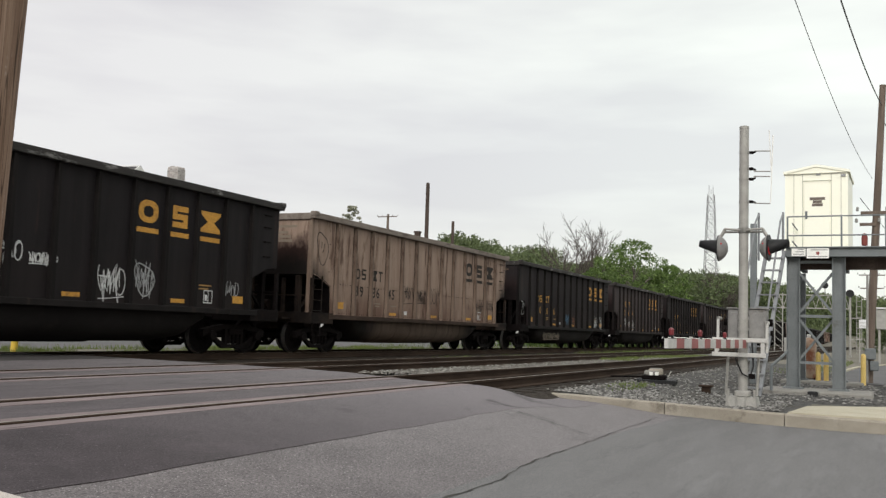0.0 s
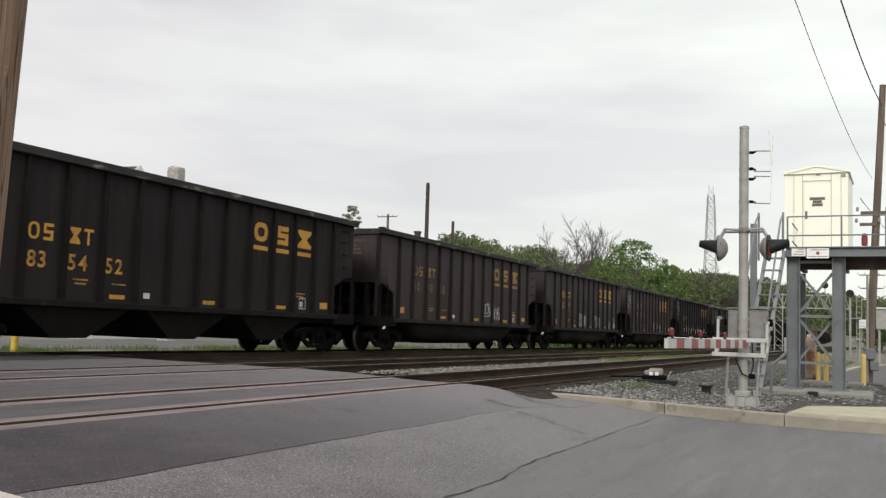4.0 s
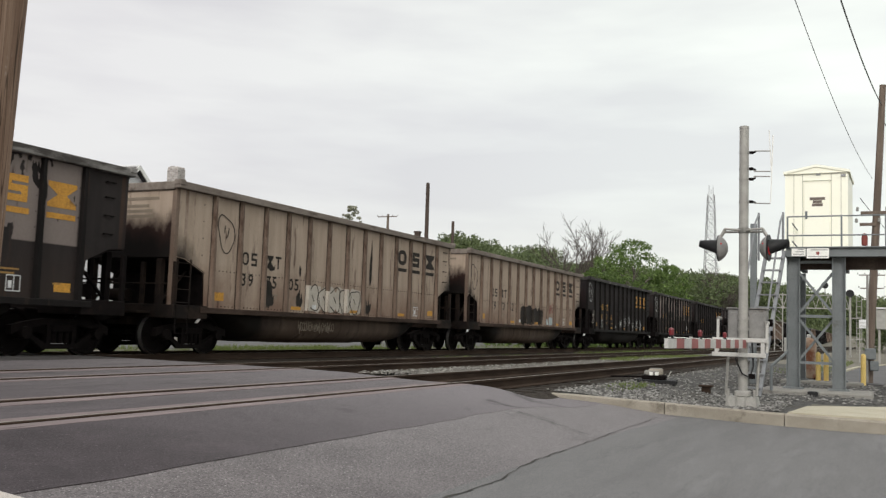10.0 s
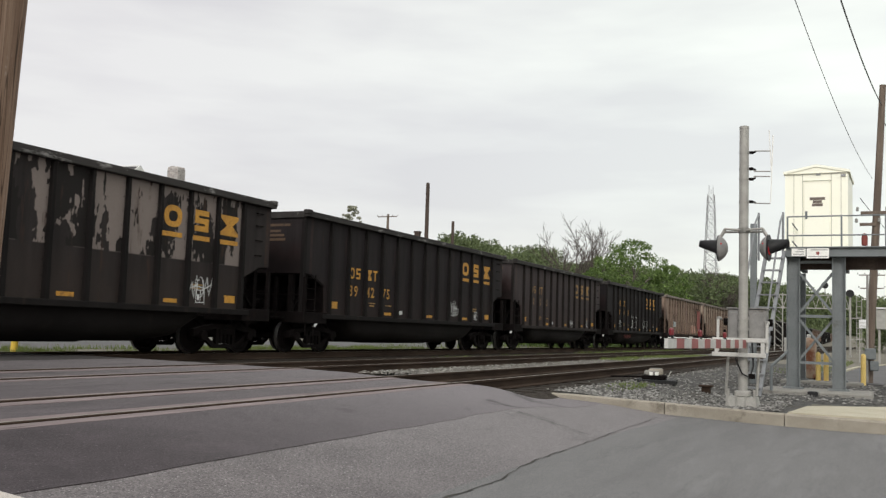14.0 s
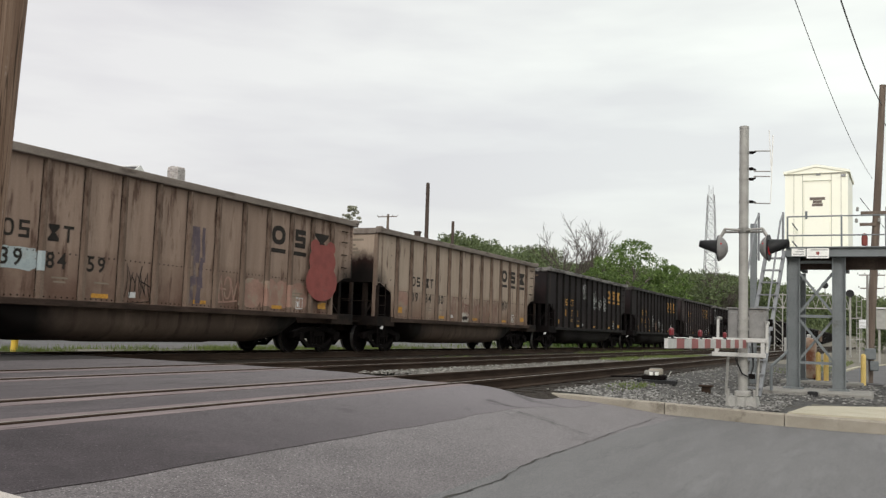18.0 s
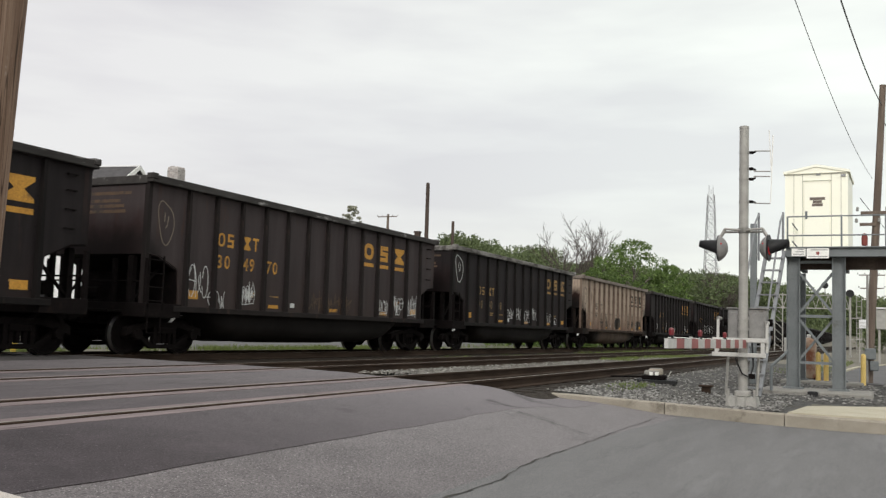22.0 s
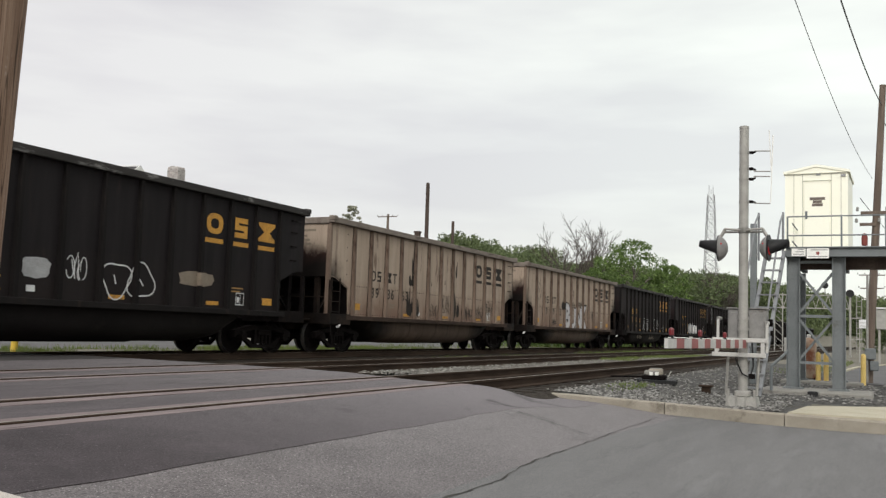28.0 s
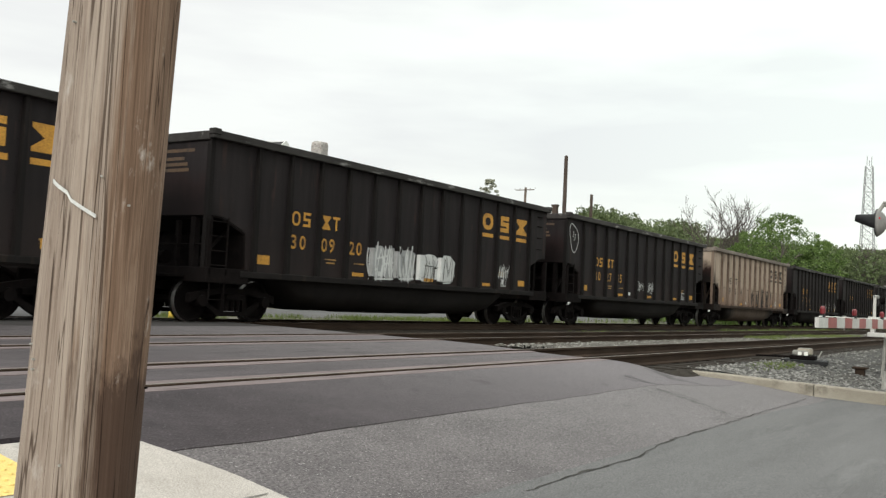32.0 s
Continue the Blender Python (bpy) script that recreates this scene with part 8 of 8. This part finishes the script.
def tree(x, y, z, height, width, seed, label, leaves=5000, leaf=0.22, group="trees beyond the tracks", clump=140, material="leaf"):
    rnd, rs = random.Random(seed), np.random.RandomState(seed)
    t = thing("tree", label, "tree", group, (x, y, z))
    m = Mesh()
    tips = branchy(m, Vector((0, 0, 0)), Vector((0.03, 0.02, 1)).normalized(), height * 0.30, height * 0.022, 3, rnd, 0.5)
    part("trunk", m, "bark", t)
    crown = Leaves()
    clumps = max(10, int(leaves / clump))
    for i in range(clumps):
        a, u = rnd.uniform(0, 6.283), rnd.uniform(0, 1) ** 0.42
        h = rnd.uniform(0.15, 1.0) ** 0.9
        rad = width / 2 * math.sin(math.pi * min(1, (h - 0.08) / 0.95)) ** 0.7
        c = (rad * u * math.cos(a), rad * u * math.sin(a), height * (h * 0.92))
        q = width * rnd.uniform(0.028, 0.070)
        crown.add(leaf_cloud(rs, c, (q, q, q * 0.75), leaves // clumps, leaf))
    tagged(part("crown", crown.data("crown", material), material, t, "fresh green spring leaves"), kind="stuff")
    return t


tree(106.9, 26.6, -0.3, 13.3, 12.0, 3, "broad fresh green leafy tree behind the train", 15000, 0.12, clump=42)
tree(109.5, 22.8, -0.3, 10.4, 7.0, 4, "smaller green leafy tree beside a broad one", 8000, 0.12, clump=45)
tree(107.0, 31.2, -0.3, 9.8, 5.5, 9, "smaller green leafy tree below bare branches", 11000, 0.115, clump=60)
tree(114.9, 70.9, -0.3, 20.4, 5.8, 6, "far tree behind a roof, haze put into its pale green", 14000, 0.10, clump=80, material="hazy_leaf")


def bare_tree(x, y, z, height, seed, lean, spread=0.30):
    t = thing("bare_tree", "leafless dark grey tree with fine branches", "tree", "bare trees", (x, y, z))
    m = Mesh()
    rnd = random.Random(seed)

    def limb(p, d, length, r, depth):
        mid = p + d * length * 0.5 + Vector((rnd.gauss(0, 0.05), rnd.gauss(0, 0.05), 0)) * length
        q = p + d * length
        m.tube(p, mid, r, r * 0.85, n=5, caps=False)
        m.tube(mid, q, r * 0.85, r * 0.7, n=5, caps=False)
        if depth == 0:
            return
        e = (d + Vector((rnd.gauss(0, 0.24), rnd.gauss(0, 0.24), 0.06))).normalized()
        limb(q, e, length * rnd.uniform(0.72, 0.88), max(0.020, r * 0.72), depth - 1)
        for _ in range(rnd.choice((1, 2, 2, 2))):
            a = rnd.uniform(0, 6.283)
            e = (d + Vector((math.cos(a), math.sin(a), 0.25)) * rnd.uniform(0.4, 0.4 + 1.5 * spread)).normalized()
            limb(p.lerp(q, rnd.uniform(0.5, 1.0)), e, length * rnd.uniform(0.55, 0.80), max(0.018, r * 0.56), depth - 1)
    fork = Vector((0.02, lean, 1)).normalized() * height * 0.30
    m.tube((0, 0, 0), fork, height * 0.012, height * 0.009, n=7, caps=False)
    for k in range(4):
        a, lie = 6.283 * (k + rnd.uniform(0, 0.6)) / 4, rnd.uniform(0.12, 0.2 + spread)
        limb(fork * rnd.uniform(0.8, 1.0), Vector((math.cos(a) * lie, math.sin(a) * lie + lean, 1)).normalized(), height * rnd.uniform(0.17, 0.21), height * 0.0066, 5)
    tagged(part("branchwork", m, "twig", t), kind="stuff")


bare_tree(114.8, 33.9, 0, 17.0, 5, 0.0, 0.22)
bare_tree(114.3, 36.6, 0, 15.6, 21, 0.02, 0.26)
bare_tree(141.0, 23.4, 0, 12.5, 14, 0.0)
bare_tree(143.0, 21.6, 0, 11.0, 15, 0.0)


def woods():
    """The wooded rise behind the line: many crowns, each of small leaf sprays."""
    rs = np.random.RandomState(11)
    tops = [(-14, 7.5), (-4, 8.0), (0, 9.2), (4, 11.0), (8, 13.0), (11.3, 13.3), (15, 14.8), (18.1, 15.4), (19.4, 17.8), (21.7, 18.0), (24.2, 20.2), (25.6, 20.3), (26.4, 19.0), (27.4, 14.0), (36, 10.0), (48, 8.0)]
    mass = Leaves()

    def crown(x, y, z, r, h, count, leaf):
        mass.add(leaf_cloud(rs, (x, y, z), (r, r, h), count, leaf))
    for i in range(760):
        az = rs.uniform(-13, 42) if i < 520 else rs.uniform(-6, 12)
        d = rs.uniform(150, 235) if rs.uniform() < 0.8 else rs.uniform(125, 150)
        if az > 0:
            d = max(d, min(430, rs.uniform(22, 30) / math.sin(radians(az))))
        top = (curve_at(tops, az) - 0.76) * d / 200 * rs.uniform(0.88, 1.05) + 2.6
        x, y = d * math.cos(radians(az)), d * math.sin(radians(az))
        if y < 19 and x < 160 and abs(y - 10) < 9:
            continue
        far = max(1, d / 215)
        r = rs.uniform(2.2, 4.2) * far
        for _ in range(5):
            crown(x + rs.normal() * r * 0.5, y + rs.normal() * r * 0.5, top - r * rs.uniform(0.6, 1.4), r * 0.55, r * 0.5, 120, 0.24 * far)
        lower = top - r * 2
        while lower > 0.5:
            crown(x + rs.normal() * r * 0.5, y + rs.normal() * r * 0.5, lower, r * 0.9, r * 0.8, 50, 0.45 * far)
            lower -= r * 1.1
    tagged(new("far_woods", mass.data("far_woods", "woods")), "mixed green spring woods on the rise behind the line", "woods", kind="stuff")


woods()


def hedge():
    """Scrub along the far side of the line."""
    rs = np.random.RandomState(21)
    mass = Leaves()
    for i in range(260):
        x = rs.uniform(60, 190)
        y = 19.5 + rs.uniform(0, 6) + max(0, x - 100) * 0.02
        h = rs.uniform(1.2, 4.2) * (0.6 + 0.4 * min(1, x / 110))
        mass.add(leaf_cloud(rs, (x, y, h * 0.5 - 0.3), (1.4, 1.2, h * 0.55), 110, 0.17))
    for i in range(70):
        x = rs.uniform(70, 180)
        mass.add(leaf_cloud(rs, (x, rs.uniform(-9, -1.5) - (x - 70) * 0.02, rs.uniform(0.5, 2.4)), (1.6, 1.3, 1.4), 130, 0.17))
    tagged(new("scrub", mass.data("scrub", "leaf")), "green scrub along the sides of the line", "bushes", kind="stuff")


hedge()


# ---------------------------------------------------------------- what moves
def motions():
    for car in CARS:
        x, y, z = car.location
        walk(car, [(0.0, pose(x, y, z)), (32.0, pose(x - SPEED * 32.0, y, z))])
    # wheels roll at the train's speed; all axles of one end turn as one
    first = {}
    for w, dx in WHEELS:
        if dx not in first:
            rows = [(i / 30, pose(dx, 0, 0.457) @ Matrix.Rotation(-SPEED * i / 30 / 0.457, 4, "Y")) for i in range(961)]
            walk(w, rows)
            first[dx] = w.animation_data
        else:
            w.rotation_mode = "QUATERNION"
            a = w.animation_data_create()
            a.action = first[dx].action
            a.action_slot = first[dx].action_slot


motions()
